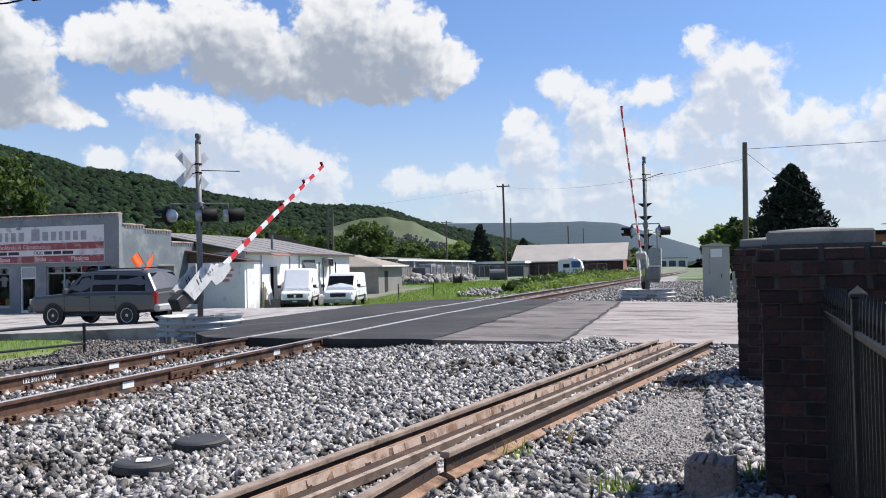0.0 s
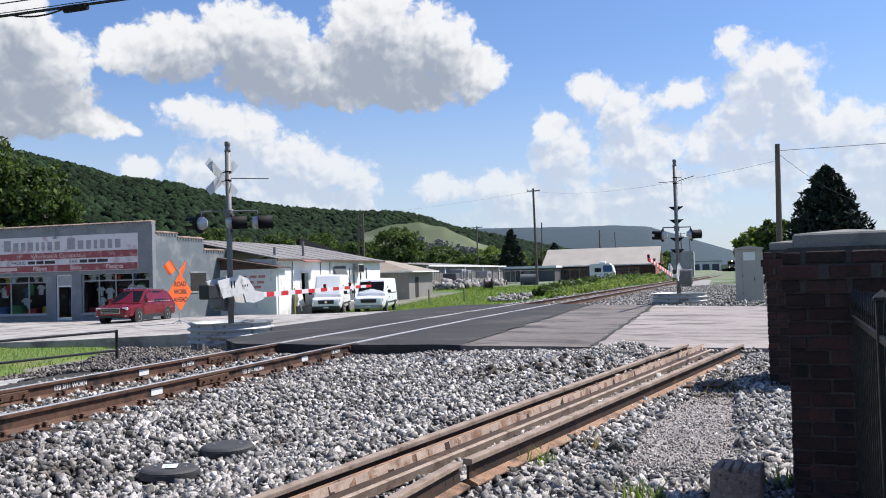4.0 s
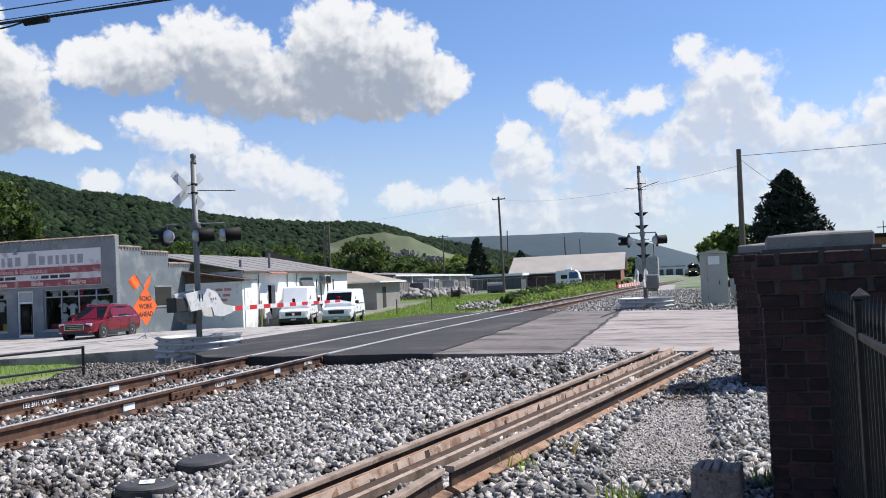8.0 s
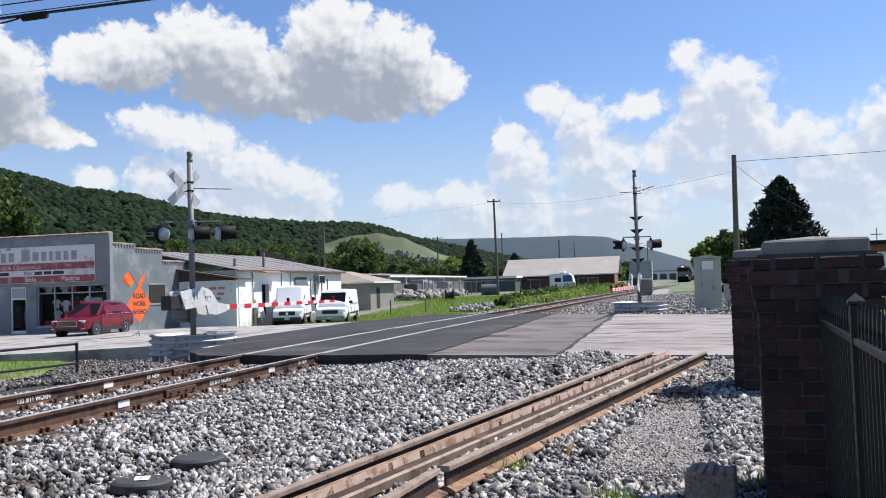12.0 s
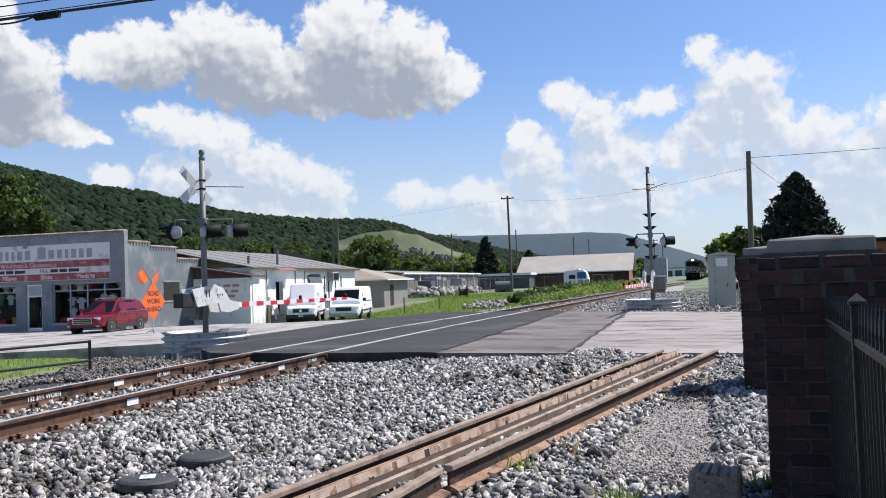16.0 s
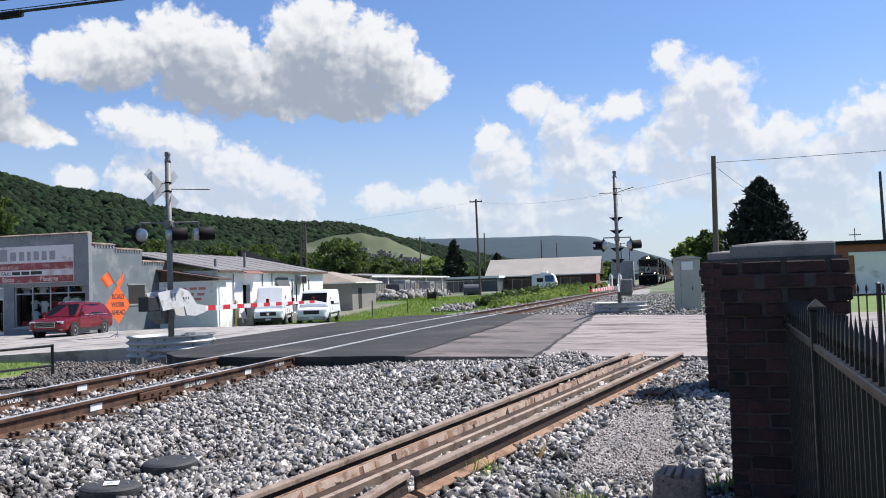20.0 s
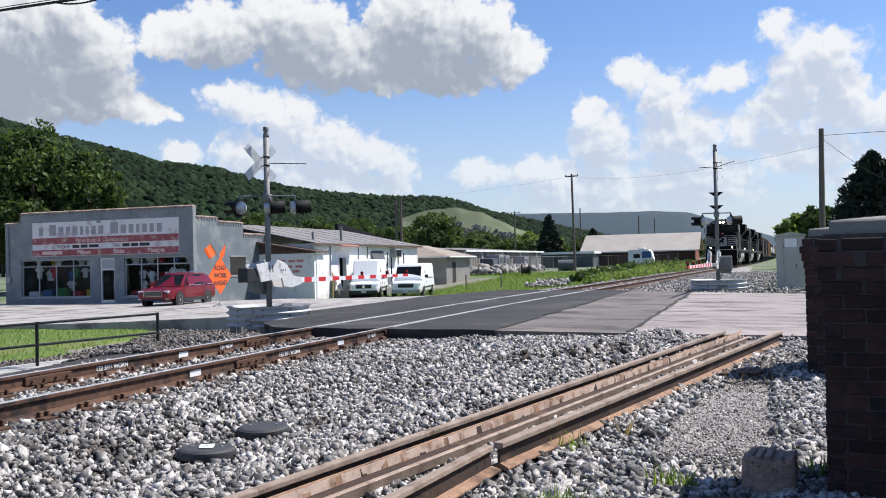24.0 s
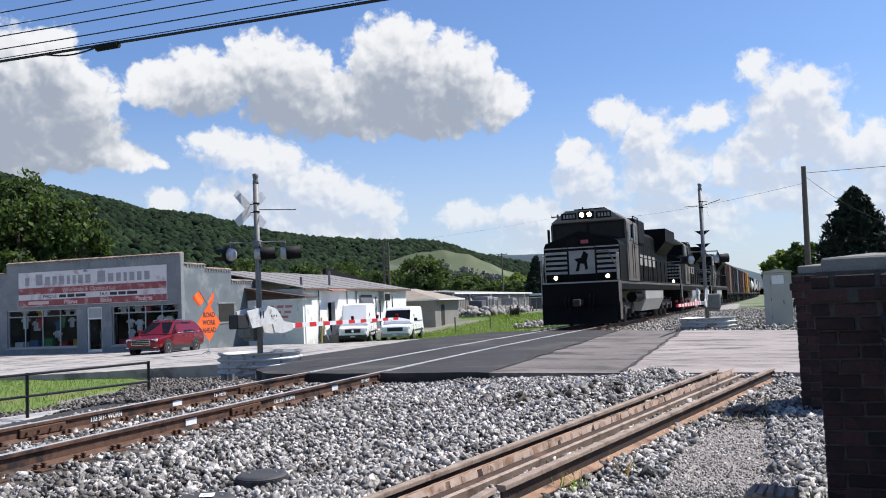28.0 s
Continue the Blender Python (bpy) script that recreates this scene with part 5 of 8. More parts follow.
            s.prism([(-w * 0.7, 0), (w * 0.7, 0), (w * 0.75, h * 0.7), (w * 1.25, h * 0.55), (w * 1.35, h * 0.75), (w * 0.5, h), (-w * 0.5, h), (-w * 1.35, h * 0.75), (-w * 1.25, h * 0.55), (-w * 0.75, h * 0.7)], -0.04, 0.04, "y", pose(x, F + rng.uniform(0.5, 1.3), z))
            part("hanging_shirt", s, M_CLOTH[0 if rng.random() < 0.45 else rng.randrange(5)], ob, "folded or hanging garment on display")
        for i in range(5):
            x = lerp(x0 + 0.4, x1 - 0.4, i / 4)
            part("stacked_goods", Shape().box(x - 0.35, x + 0.35, F + 0.5, F + 1.0, z0 - 0.05, z0 + 0.35 + 0.1 * (i % 3), 0.05), M_CLOTH[(i * 2 + k) % 5], ob, "stacked folded goods")
    # door
    x0, x1, z0, z1 = door
    d = part("door", Shape().box(x0, x0 + 0.09, F + 0.08, F + 0.18, z0, z1).box(x1 - 0.09, x1, F + 0.08, F + 0.18, z0, z1).box(x0 + 0.09, x1 - 0.09, F + 0.08, F + 0.18, z1 - 0.09, z1).box(x0 + 0.09, x1 - 0.09, F + 0.08, F + 0.18, 1.57, 1.66).box(x0 + 0.09, x1 - 0.09, F + 0.08, F + 0.18, z0, z0 + 0.14), M_WHITE, ob, "white-framed glass shop door")
    part("door_glass", Shape().box(x0 + 0.09, x1 - 0.09, F + 0.12, F + 0.126, z0 + 0.14, 1.57), M_PANE, d)
    part("transom_panel", Shape().box(x0 + 0.09, x1 - 0.09, F + 0.11, F + 0.14, 1.66, z1 - 0.09), M_FRAME, d)
    part("door_handle", Shape().rod((x1 - 0.16, F + 0.05, 0.45), (x1 - 0.16, F + 0.05, 0.85), 0.015, n=8), M_FRAME, d)
    part("open_sign", Shape().lathe([(0, -0.005), (0.14, -0.005), (0.14, 0.005), (0, 0.005)], 16, Matrix.Translation((x0 + 0.45, F + 0.10, 1.0)) @ Matrix.Rotation(radians(90), 4, "X")), M_BLACKTXT, d)
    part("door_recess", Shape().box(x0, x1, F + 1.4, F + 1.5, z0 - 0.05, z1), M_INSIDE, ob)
    # the painted sign
    sg = part("sign_board", Shape().box(-41.25, -30.77, F - 0.05, F, 2.47, 4.52), M_SIGNW, ob, "faded white and maroon painted sign")
    panel("sign_band", -41.23, -30.79, F - 0.051, 3.20, 3.58, M_SIGNR, sg, "maroon band")
    panel("sign_band", -41.23, -30.79, F - 0.051, 2.49, 2.86, M_SIGNR, sg, "maroon band")
    part("sign_lamp", Shape().lathe([(0.0, 0.12), (0.05, 0.10), (0.14, -0.05), (0.0, -0.05)], 12, pose(-36.2, F - 0.25, 4.42)), M_BOXGREY, sg)
    part("lamp_arm", Shape().rod((-36.2, F - 0.25, 4.5), (-36.2, F, 4.9), 0.015, n=6), M_BOXGREY, sg)
    rng = random.Random(3)
    x = -40.75
    for i, w in enumerate((0.30, 0.5, 0.36, 0.3, 0.36, 0.22, 0.22, 0.32, 0.36, 0.55, 0.38, 0.33, 0.22, 0.33, 0.3, 0.36)):
        if i in (1, 9):
            x += 0.30
        h = 0.66 if i in (1, 9) else 0.50
        panel("name_bar", x, x + w, F - 0.052, 3.72, 3.72 + h, M_GREYTXT, sg, "worn grey lettering", thick=0.006)
        x += w + 0.19
    words("Wholesale & Closeouts", 0.36, M_PINKTXT, sg, pose(-36.3, F - 0.073, 3.38, 90, 0, 0), "sign_text", "pink letters")
    words("PHONE:", 0.30, M_BLACKTXT, sg, pose(-38.9, F - 0.056, 3.02, 90, 0, 0), "sign_text", "black letters")
    words("FAX:", 0.30, M_BLACKTXT, sg, pose(-35.05, F - 0.056, 3.02, 90, 0, 0), "sign_text", "black letters")
    for x, ws in ((-38.25, (0.5, 0.5, 0.7)), (-34.65, (0.5, 0.5, 0.7))):
        for w in ws:
            panel("number_bar", x, x + w, F - 0.052, 2.94, 3.12, M_BLACKTXT, sg, "black lettering bar", thick=0.005)
            x += w + 0.1
    for text, x in (("Pillows", -37.4), ("Socks", -34.9), ("Blankets", -32.3)):
        words(text, 0.34, M_PINKTXT, sg, pose(x, F - 0.073, 2.67, 90, 0, 0), "sign_text", "pink letters", weight=0.012)
    panel("name_bar", -40.5, -39.0, F - 0.072, 2.58, 2.78, M_PINKTXT, sg, "worn pink lettering", thick=0.004)
    # conduit, meter and side window
    part("conduit", Shape().pipe([(-43.1, F - 0.04, 4.3), (-43.1, F - 0.04, 1.2), (-43.0, F - 0.04, 1.1)], 0.03), M_GALV, ob)
    part("meter", Shape().box(-43.25, -42.95, F - 0.14, F, 0.9, 1.3, 0.03), M_BOXGREY, ob)
    part("side_window", Shape().box(RX - 0.01, RX + 0.02, 47.2, 48.9, 1.1, 2.2), M_DARKIN, ob)
    part("side_window_frame", Shape().box(RX + 0.0, RX + 0.035, 47.1, 49.0, 2.2, 2.3).box(RX, RX + 0.035, 47.1, 49.0, 1.0, 1.1), M_SHOP, ob)
    return ob


M_PANE = bpy.data.materials.new("window_glass")
M_PANE.use_nodes = True
pb = M_PANE.node_tree.nodes["Principled BSDF"]
pb.inputs["Base Color"].default_value = (0.75, 0.8, 0.8, 1)
pb.inputs["Roughness"].default_value = 0.03
pb.inputs["Transmission Weight"].default_value = 1.0
pb.inputs["IOR"].default_value = 1.12
shop()


def white_building():
    ob = thing("white_workshop", pose(0, 0, 0), "long patched white workshop with a shallow tin roof", "building")
    X, Y0, Y1, G = -26.5, 51.7, 70.4, -0.8
    w = Shape()
    w.box(X - 0.25, X, Y0, 54.75, G, 3.0).box(X - 0.25, X, 57.1, Y1, G, 3.0).box(X - 0.25, X, 54.75, 57.1, 2.06, 3.0).box(X - 0.25, X, 54.75, 55.3, G, 2.06).box(X - 0.25, X, 56.4, 57.1, G, 2.06)
    part("east_wall", w, M_WALLWHITE, ob, "flaking white wall")
    part("south_wall", Shape().box(-38, X - 0.25, Y0, Y0 + 0.25, G, 3.0), M_WALLWHITE, ob)
    part("north_wall", Shape().box(-38, X - 0.25, Y1 - 0.25, Y1, G, 3.0), M_WALLWHITE, ob)
    # Recess surfaces painted near-black in place of the doorway's shade.
    part("doorway", Shape().box(X - 1.2, X - 1.15, 55.2, 56.5, -0.5, 2.1).box(X - 1.15, X - 0.26, 55.22, 55.3, -0.5, 2.06).box(X - 1.15, X - 0.26, 56.4, 56.48, -0.5, 2.06), M_DARKIN, ob, "open doorway with its darkness painted near-black")
    part("door_jamb", Shape().box(X, X + 0.03, 55.2, 55.3, -0.4, 2.1).box(X, X + 0.03, 56.4, 56.5, -0.4, 2.1).box(X, X + 0.03, 55.2, 56.5, 2.1, 2.2), M_WHITE, ob)
    sheets = 15
    for i in range(sheets):
        y0, y1 = lerp(Y0 - 0.4, Y1 + 0.3, i / sheets), lerp(Y0 - 0.4, Y1 + 0.3, (i + 1) / sheets)
        zj = 0.02 * (i % 2)
        part("roof_sheet", Shape().add([(X + 0.35, y0, 2.96 + zj), (X + 0.35, y1 + 0.05, 2.96 + zj), (-33.4, y1 + 0.05, 4.45 + zj), (-33.4, y0, 4.45 + zj), (X + 0.35, y0, 3.02 + zj), (X + 0.35, y1 + 0.05, 3.02 + zj), (-33.4, y1 + 0.05, 4.52 + zj), (-33.4, y0, 4.52 + zj)], [(0, 1, 2, 3), (4, 7, 6, 5), (0, 4, 5, 1), (1, 5, 6, 2), (2, 6, 7, 3), (3, 7, 4, 0)]), M_TINROOF, ob)
    part("roof_back", Shape().add([(-33.4, Y0 - 0.4, 4.45), (-33.4, Y1 + 0.3, 4.45), (-41, Y1 + 0.3, 3.0), (-41, Y0 - 0.4, 3.0)], [(0, 1, 2, 3)]), M_TINROOF, ob)
    part("fascia", Shape().box(X + 0.30, X + 0.36, Y0 - 0.4, Y1 + 0.3, 2.86, 2.99), M_BROWNROOF, ob)
    part("door_hood", Shape().prism([(X, 3.0), (X + 0.7, 2.78), (X + 0.7, 2.84), (X, 3.08)], 54.6, 57.3, "y"), surf("red_hood", (0.22, 0.09, 0.07), (0.30, 0.14, 0.11), 3, 0.7, bump=0.1), ob, "rusty red door hood")
    for y, z in ((53.3, 3.5), (57.6, 4.0)):
        part("vent_pipe", Shape().rod((X - 0.9, y, 2.9), (X - 0.9, y, z + 0.3), 0.09, n=10), M_GALV, ob)
    for y in (63.8, 64.6, 66.0, 67.2):
        part("shutter_post", Shape().box(X, X + 0.05, y - 0.05, y + 0.05, -0.4, 2.4), M_BLACK, ob)
    part("window_unit", Shape().box(X, X + 0.5, 64.4, 65.6, 2.05, 2.7, 0.03), M_BOXGREY, ob, "grey air conditioner")
    part("unit_grille", Shape().box(X + 0.5, X + 0.51, 64.5, 65.5, 2.12, 2.62), M_BLACK, ob)
    part("shutter", Shape().add([(X + 0.02, 60.6, 2.5), (X + 0.02, 63.0, 2.5), (X + 0.9, 62.6, 0.0), (X + 0.9, 61.2, 0.0)], [(0, 1, 2, 3)]).box(X + 0.01, X + 0.05, 61, 63, 2.45, 2.55), M_DKGREY, ob, "dark hinged shutter")
    for y in (53.9, 58.4, 60.0):
        part("downpipe", Shape().rod((X + 0.06, y, -0.5), (X + 0.06, y, 2.85), 0.035, n=8), M_GALV, ob)
    # stepped dark parapet of the taller bay behind
    for i in range(9):
        part("parapet_step", Shape().box(-34.4, -34.1, 71.0 + 1.7 * i, 72.75 + 1.7 * i, 2.6, 5.15 - 0.18 * i), M_BLACK, ob, "black stepped parapet")
    part("dock", Shape().box(X, X + 1.4, 54.2, 66, G, -0.15, 0.02), M_CAP, ob, "low concrete loading ledge")
    lean = thing("leaning_board", pose(X + 0.55, 54.5, -0.45, 0, -14, 6), "white sheet of board leaning on the workshop wall", "board")
    part("board", Shape().box(-0.02, 0.02, -0.45, 0.45, 0, 1.5), M_WHITE, lean)
    post = thing("yellow_post", pose(-24.9, 51.0, -0.65), "thin yellow marker post on the verge", "post")
    part("pipe", Shape().rod((0, 0, 0), (0, 0, 1.75), 0.05, n=10), surf("yellow_paint", (0.42, 0.30, 0.06), (0.52, 0.38, 0.10), 6, 0.6, bump=0.1), post)
    # front lean-to
    an = thing("white_annex", pose(0, 0, 0), "low white annex with a faded red notice and brown roof", "building")
    part("wall", Shape().box(-29.82, -25.9, 50.5, 50.75, G, 2.35).box(-26.1, -25.85, 50.75, 51.65, G, 2.3), M_WALLWHITE, an)
    part("roof", Shape().prism([(-30.0, 3.05), (-25.6, 2.36), (-25.6, 2.46), (-30.0, 3.18)], 50.2, 52.0, "y"), M_BROWNROOF, an)
    part("gable_infill", Shape().prism([(-29.8, 2.35), (-25.9, 2.35), (-29.8, 2.98)], 50.52, 50.7, "y"), M_BROWNROOF, an)
    nb = part("notice_board", Shape().box(-28.6, -26.3, 50.46, 50.5, 1.0, 2.15), M_NOTICE, an, "faded white notice with red lettering")
    red = surf("faded_red_letters", (0.50, 0.16, 0.15), (0.62, 0.30, 0.28), 6, 0.7, bump=0.0)
    for z, xs in ((1.80, (-28.4, -27.7, -27.1)), (1.45, (-28.5, -27.9, -27.2)), (1.15, (-28.2, -27.4))):
        for x in xs:
            panel("notice_bar", x, x + 0.48, 50.459, z, z + 0.16, red, nb, "faded red lettering bar", thick=0.005)
    return ob


white_building()


def house_small():
    ob = thing("small_outbuilding", pose(0, 0, 0), "small grey-tan outbuilding with a tan hipped roof", "building")
    part("wall", Shape().box(-30, -24.3, 71.4, 78, -0.6, 2.1), M_TANMETAL, ob)
    part("roof", Shape().add([(-30.5, 70.9, 2.08), (-23.8, 70.9, 2.08), (-23.8, 78.5, 2.08), (-30.5, 78.5, 2.08), (-27.6, 73.6, 3.1), (-27.6, 76, 3.1)], [(0, 1, 4), (1, 2, 5, 4), (2, 3, 5), (3, 0, 4, 5), (0, 3, 2, 1)]), M_TANSHINGLE, ob)
    part("fascia", Shape().box(-30.5, -23.8, 70.88, 70.93, 1.98, 2.09).box(-23.83, -23.78, 70.93, 78.5, 1.98, 2.09), M_WHITE, ob)
    part("door", Shape().box(-24.31, -24.28, 73, 73.9, -0.4, 1.6), M_DARKIN, ob)


house_small()


def warehouse():
    ob = thing("tan_warehouse", pose(0, 0, 0), "long low warehouse in ribbed tan metal siding", "building")
    X, Y0, Y1, G, H = -27.4, 86.0, 120.6, 0.0, 2.75
    part("east_wall", Shape().box(X - 0.25, X, Y0, Y1, G, H), M_TANMETAL, ob)
    part("south_wall", Shape().box(-52, X - 0.25, Y0, Y0 + 0.25, G, H), M_TANMETAL, ob)
    part("roof", Shape().add([(X + 0.35, Y0 - 0.35, H), (X + 0.35, Y1 + 0.4, H), (-40, Y1 + 0.4, 3.6), (-40, Y0 - 0.35, 3.6), (-53, Y0 - 0.35, H), (-53, Y1 + 0.4, H)], [(0, 1, 2, 3), (3, 2, 5, 4)]), M_TINROOF, ob)
    part("eave", Shape().box(X + 0.30, X + 0.38, Y0 - 0.35, Y1 + 0.4, H - 0.16, H + 0.02), M_WHITE, ob, "white eave trim")
    rib = Shape().box(0, 0.03, -0.05, 0.05, G, H - 0.16).mesh("siding_rib")
    rib.materials.append(M_TANMETAL)
    for i in range(58):
        part("siding_rib", rib, None, ob).matrix_local = pose(X, Y0 + 0.3 + i * 0.6, 0)
    for y in (86.1, 92.2, 100.5, 109, 117.6):
        part("column", Shape().box(X, X + 0.14, y - 0.12, y + 0.12, G, H - 0.14), M_WALLWHITE, ob)
    part("side_door", Shape().box(-29.6, -28.5, Y0 - 0.03, Y0, 0.2, 2.0), M_DARKIN, ob)
    part("wall_unit", Shape().box(-28.3, -27.7, Y0 - 0.3, Y0, 0.9, 1.9, 0.03), M_WALLWHITE, ob)
    for i, (y, h, mat) in enumerate(((90.6, 1.7, M_DKGREY), (93.0, 2.1, M_BOXGREY), (95.6, 2.0, M_BOXGREY), (104.2, 1.9, M_BOXGREY))):
        u = thing("air_handler", pose(X + 1.3, y, 0.15), "pale grey air-conditioning unit outside the warehouse", "air conditioner", "air handlers")
        part("case", Shape().box(-0.7, 0.7, -0.9, 0.9, 0.0, h, 0.03), mat, u)
        part("grille", Shape().box(0.7, 0.72, -0.7, 0.7, 0.3, h - 0.3), M_DKGREY, u)
        part("fan", Shape().lathe([(0.0, h + 0.04), (0.4, h + 0.04), (0.45, h)], 14), M_DKGREY, u)
    lo = thing("grey_shed", pose(0, 0, 0), "low dark grey shed with a white roof edge", "building")
    part("wall", Shape().box(-30, -20.6, 122.5, 130, 0.2, 2.3), M_DKGREY, lo)
    part("roof", Shape().box(-30.3, -20.3, 122.1, 130.3, 2.3, 2.62), M_WHITE, lo)
    part("door", Shape().box(-26, -24.6, 122.46, 122.5, 0.4, 2.0), M_DARKIN, lo)


warehouse()


def barn():
    ob = thing("brick_depot", pose(0, 0, 0), "long brick depot, front darkened for shade, beige metal gable roof", "building")
    X0, X1, Y0, Y1, G, E, R = -22.8, -7.4, 128.0, 138.0, 0.0, 2.65, 4.95
    part("front_wall", Shape().box(X0, X1, Y0, Y0 + 0.3, G, E), M_BARN, ob, "red brick wall, darkened for shade")
    # Gables take a brighter brick, sunlight put into their colour.
    for x in (X0, X1 - 0.3):
        part("gable_wall", Shape().prism([(Y0 + 0.3, G), (Y1, G), (Y1, E), ((Y0 + Y1) / 2, R - 0.1), (Y0 + 0.3, E + 0.1)], x, x + 0.3, "x"), M_REDBRICK, ob, "red brick gable, brightened for sun")
    for s in (0, 1):
        ya, yb = (Y0 - 0.5, (Y0 + Y1) / 2) if s == 0 else ((Y0 + Y1) / 2, Y1 + 0.5)
        za, zb = (E - 0.2, R) if s == 0 else (R, E - 0.2)
        part("roof_slope", Shape().prism([(ya, za), (yb, zb), (yb, zb + 0.1), (ya, za + 0.1)], X0 - 0.5, X1 + 0.6, "x"), M_BEIGEROOF, ob, "beige metal roof")
    part("window", Shape().box(-20.6, -19.9, Y0 - 0.02, Y0, 1.6, 2.1), M_DARKIN, ob)
    part("gutter", Shape().box(X0 - 0.4, X1 + 0.4, Y0 - 0.56, Y0 - 0.5, E - 0.25, E - 0.12), M_WALLWHITE, ob)
    part("annex_front", Shape().box(X1 + 0.3, -3.0, 171, 182, 0.3, 4.9), M_BOXGREY, thing("grey_metal_hall", pose(0, 0, 0), "grey metal hall behind the depot", "building"))
    h2 = thing("white_low_hall", pose(0, 0, 0), "low white hall far along the track", "building", "far halls")
    part("wall", Shape().box(-9.0, 4.3, 420, 440, -0.4, 4.6), M_WALLWHITE, h2)
    part("roof", Shape().box(-9.4, 4.7, 419.6, 440.4, 4.6, 5.1), M_BOXGREY, h2)
    for k in range(3):
        part("bay_door", Shape().box(-8 + 4.2 * k, -5 + 4.2 * k, 419.9, 420.0, 0.0, 3.6), M_DKGREY, h2)
    rv = thing("camper", pose(-13.1, 114.5, 0.25), "white camper trailer with a blue stripe beside the depot", "camper")
    part("body", Shape().prism([(-1.5, 0.5), (1.4, 0.5), (1.5, 1.2), (1.3, 2.0), (0.9, 2.35), (-1.4, 2.35), (-1.55, 1.9)], -1.1, 1.1, "y"), M_WHITE, rv)
    part("stripe", Shape().box(0.15, 1.25, -1.12, -1.1, 1.3, 2.1), M_CLOTH[2], rv)
    part("window", Shape().box(-0.9, -0.1, -1.12, -1.1, 1.3, 1.8), M_DARKIN, rv)
    part("roof_unit", Shape().box(-0.4, 0.4, -0.4, 0.4, 2.35, 2.65, 0.04), M_WHITE, rv)
    for x in (-0.8, 0.6):
        part("wheel", Shape().rod((x, -1.0, 0.33), (x, -0.8, 0.33), 0.33, n=14), M_BLACK, rv)
    # across the lawn
    rb = thing("brick_garage", pose(0, 0, 0), "red brick garage with a white roll-up door beyond the lawn", "building")
    part("wall", Shape().box(10.8, 40, 64.5, 80, -0.3, 3.35), M_REDBRICK, rb)
    part("roof", Shape().box(10.5, 40.3, 64.2, 80.3, 3.35, 3.62), M_BLACK, rb)
    part("roll_door", Shape().box(13.35, 15.5, 64.44, 64.5, 0.0, 2.65), M_WALLWHITE, rb, "white roll-up door")
    part("door_lintel", Shape().box(13.0, 18.2, 64.38, 64.5, 2.65, 2.85), M_WHITE, rb)
    part("roll_door", Shape().box(15.8, 18.0, 64.44, 64.5, 0.0, 2.65), M_WALLWHITE, rb, "white roll-up door")
    part("antenna", Shape().rod((14.6, 70, 3.6), (14.6, 70, 4.7), 0.03, n=6).box(14.2, 15.0, 69.95, 70.05, 4.2, 4.26), M_GALV, rb)


barn()
# ---- street furniture ----
M_ORANGE = surf("fluorescent_orange", (0.80, 0.10, 0.012), (0.92, 0.15, 0.02), 3, 0.55, bump=0.03, fine=20)
M_CONCRETE = surf("sidewalk_concrete", (0.36, 0.345, 0.32), (0.47, 0.455, 0.43), 1.5, 0.9, bump=0.25, fine=60)


def road_sign():
    ob = thing("road_work_sign", pose(-22.4, 34.6, -0.30, 0, 0, -3), "orange diamond road work sign on a folding stand with flags", "road sign")
    d = 0.84
    part("panel", Shape().prism([(0, 1.52 - d), (d, 1.52), (0, 1.52 + d), (-d, 1.52)], 0.0, 0.012, "x"), M_ORANGE, ob, "fluorescent orange diamond")
    for k in (-1, 1):
        part("brace", Shape().box(-0.03, -0.005, -0.02, 0.02, -0.72, 0.72, 0, pose(0, 0, 1.52, 0 if k < 0 else 90, 0, 0)), M_BLACK, ob)
    for text, z in (("ROAD", 1.86), ("WORK", 1.52), ("AHEAD", 1.18)):
        words(text, 0.30, M_BLACKTXT, ob, pose(0.016, 0, z, 90, 0, 90), "sign_text", "black letters", weight=0.008)
    part("mast", Shape().rod((-0.03, 0, 0.1), (-0.03, 0, 2.5), 0.022, n=8), M_ZINC, ob)
    for a in (35, 145, 215, 325):
        part("leg", Shape().rod((-0.03, 0, 0.30), (-0.03 + 0.55 * math.cos(radians(a)), 0.55 * math.sin(radians(a)), 0.02), 0.018, n=6), M_ZINC, ob)
    for (y0, z0), e1, e2 in (((-0.20, 2.52), (-0.42, 0.42), (-0.50, -0.26)), ((0.02, 2.50), (0.40, 0.44), (0.06, -0.40))):
        part("flag", Shape().grid(8, 8, lambda u, v: (-0.02 + 0.05 * math.sin(v * 5 + y0 * 9) * v, y0 + u * e1[0] + v * e2[0], z0 + u * e1[1] + v * e2[1] - 0.03 * math.sin(u * 3))), M_ORANGE, ob, "orange warning flag")
        part("flag_staff", Shape().rod((-0.02, 0, 2.25), (-0.02, y0 + e1[0] * 1.03, z0 + e1[1] * 1.03), 0.011, n=6), M_WOODPOLE, ob)


road_sign()


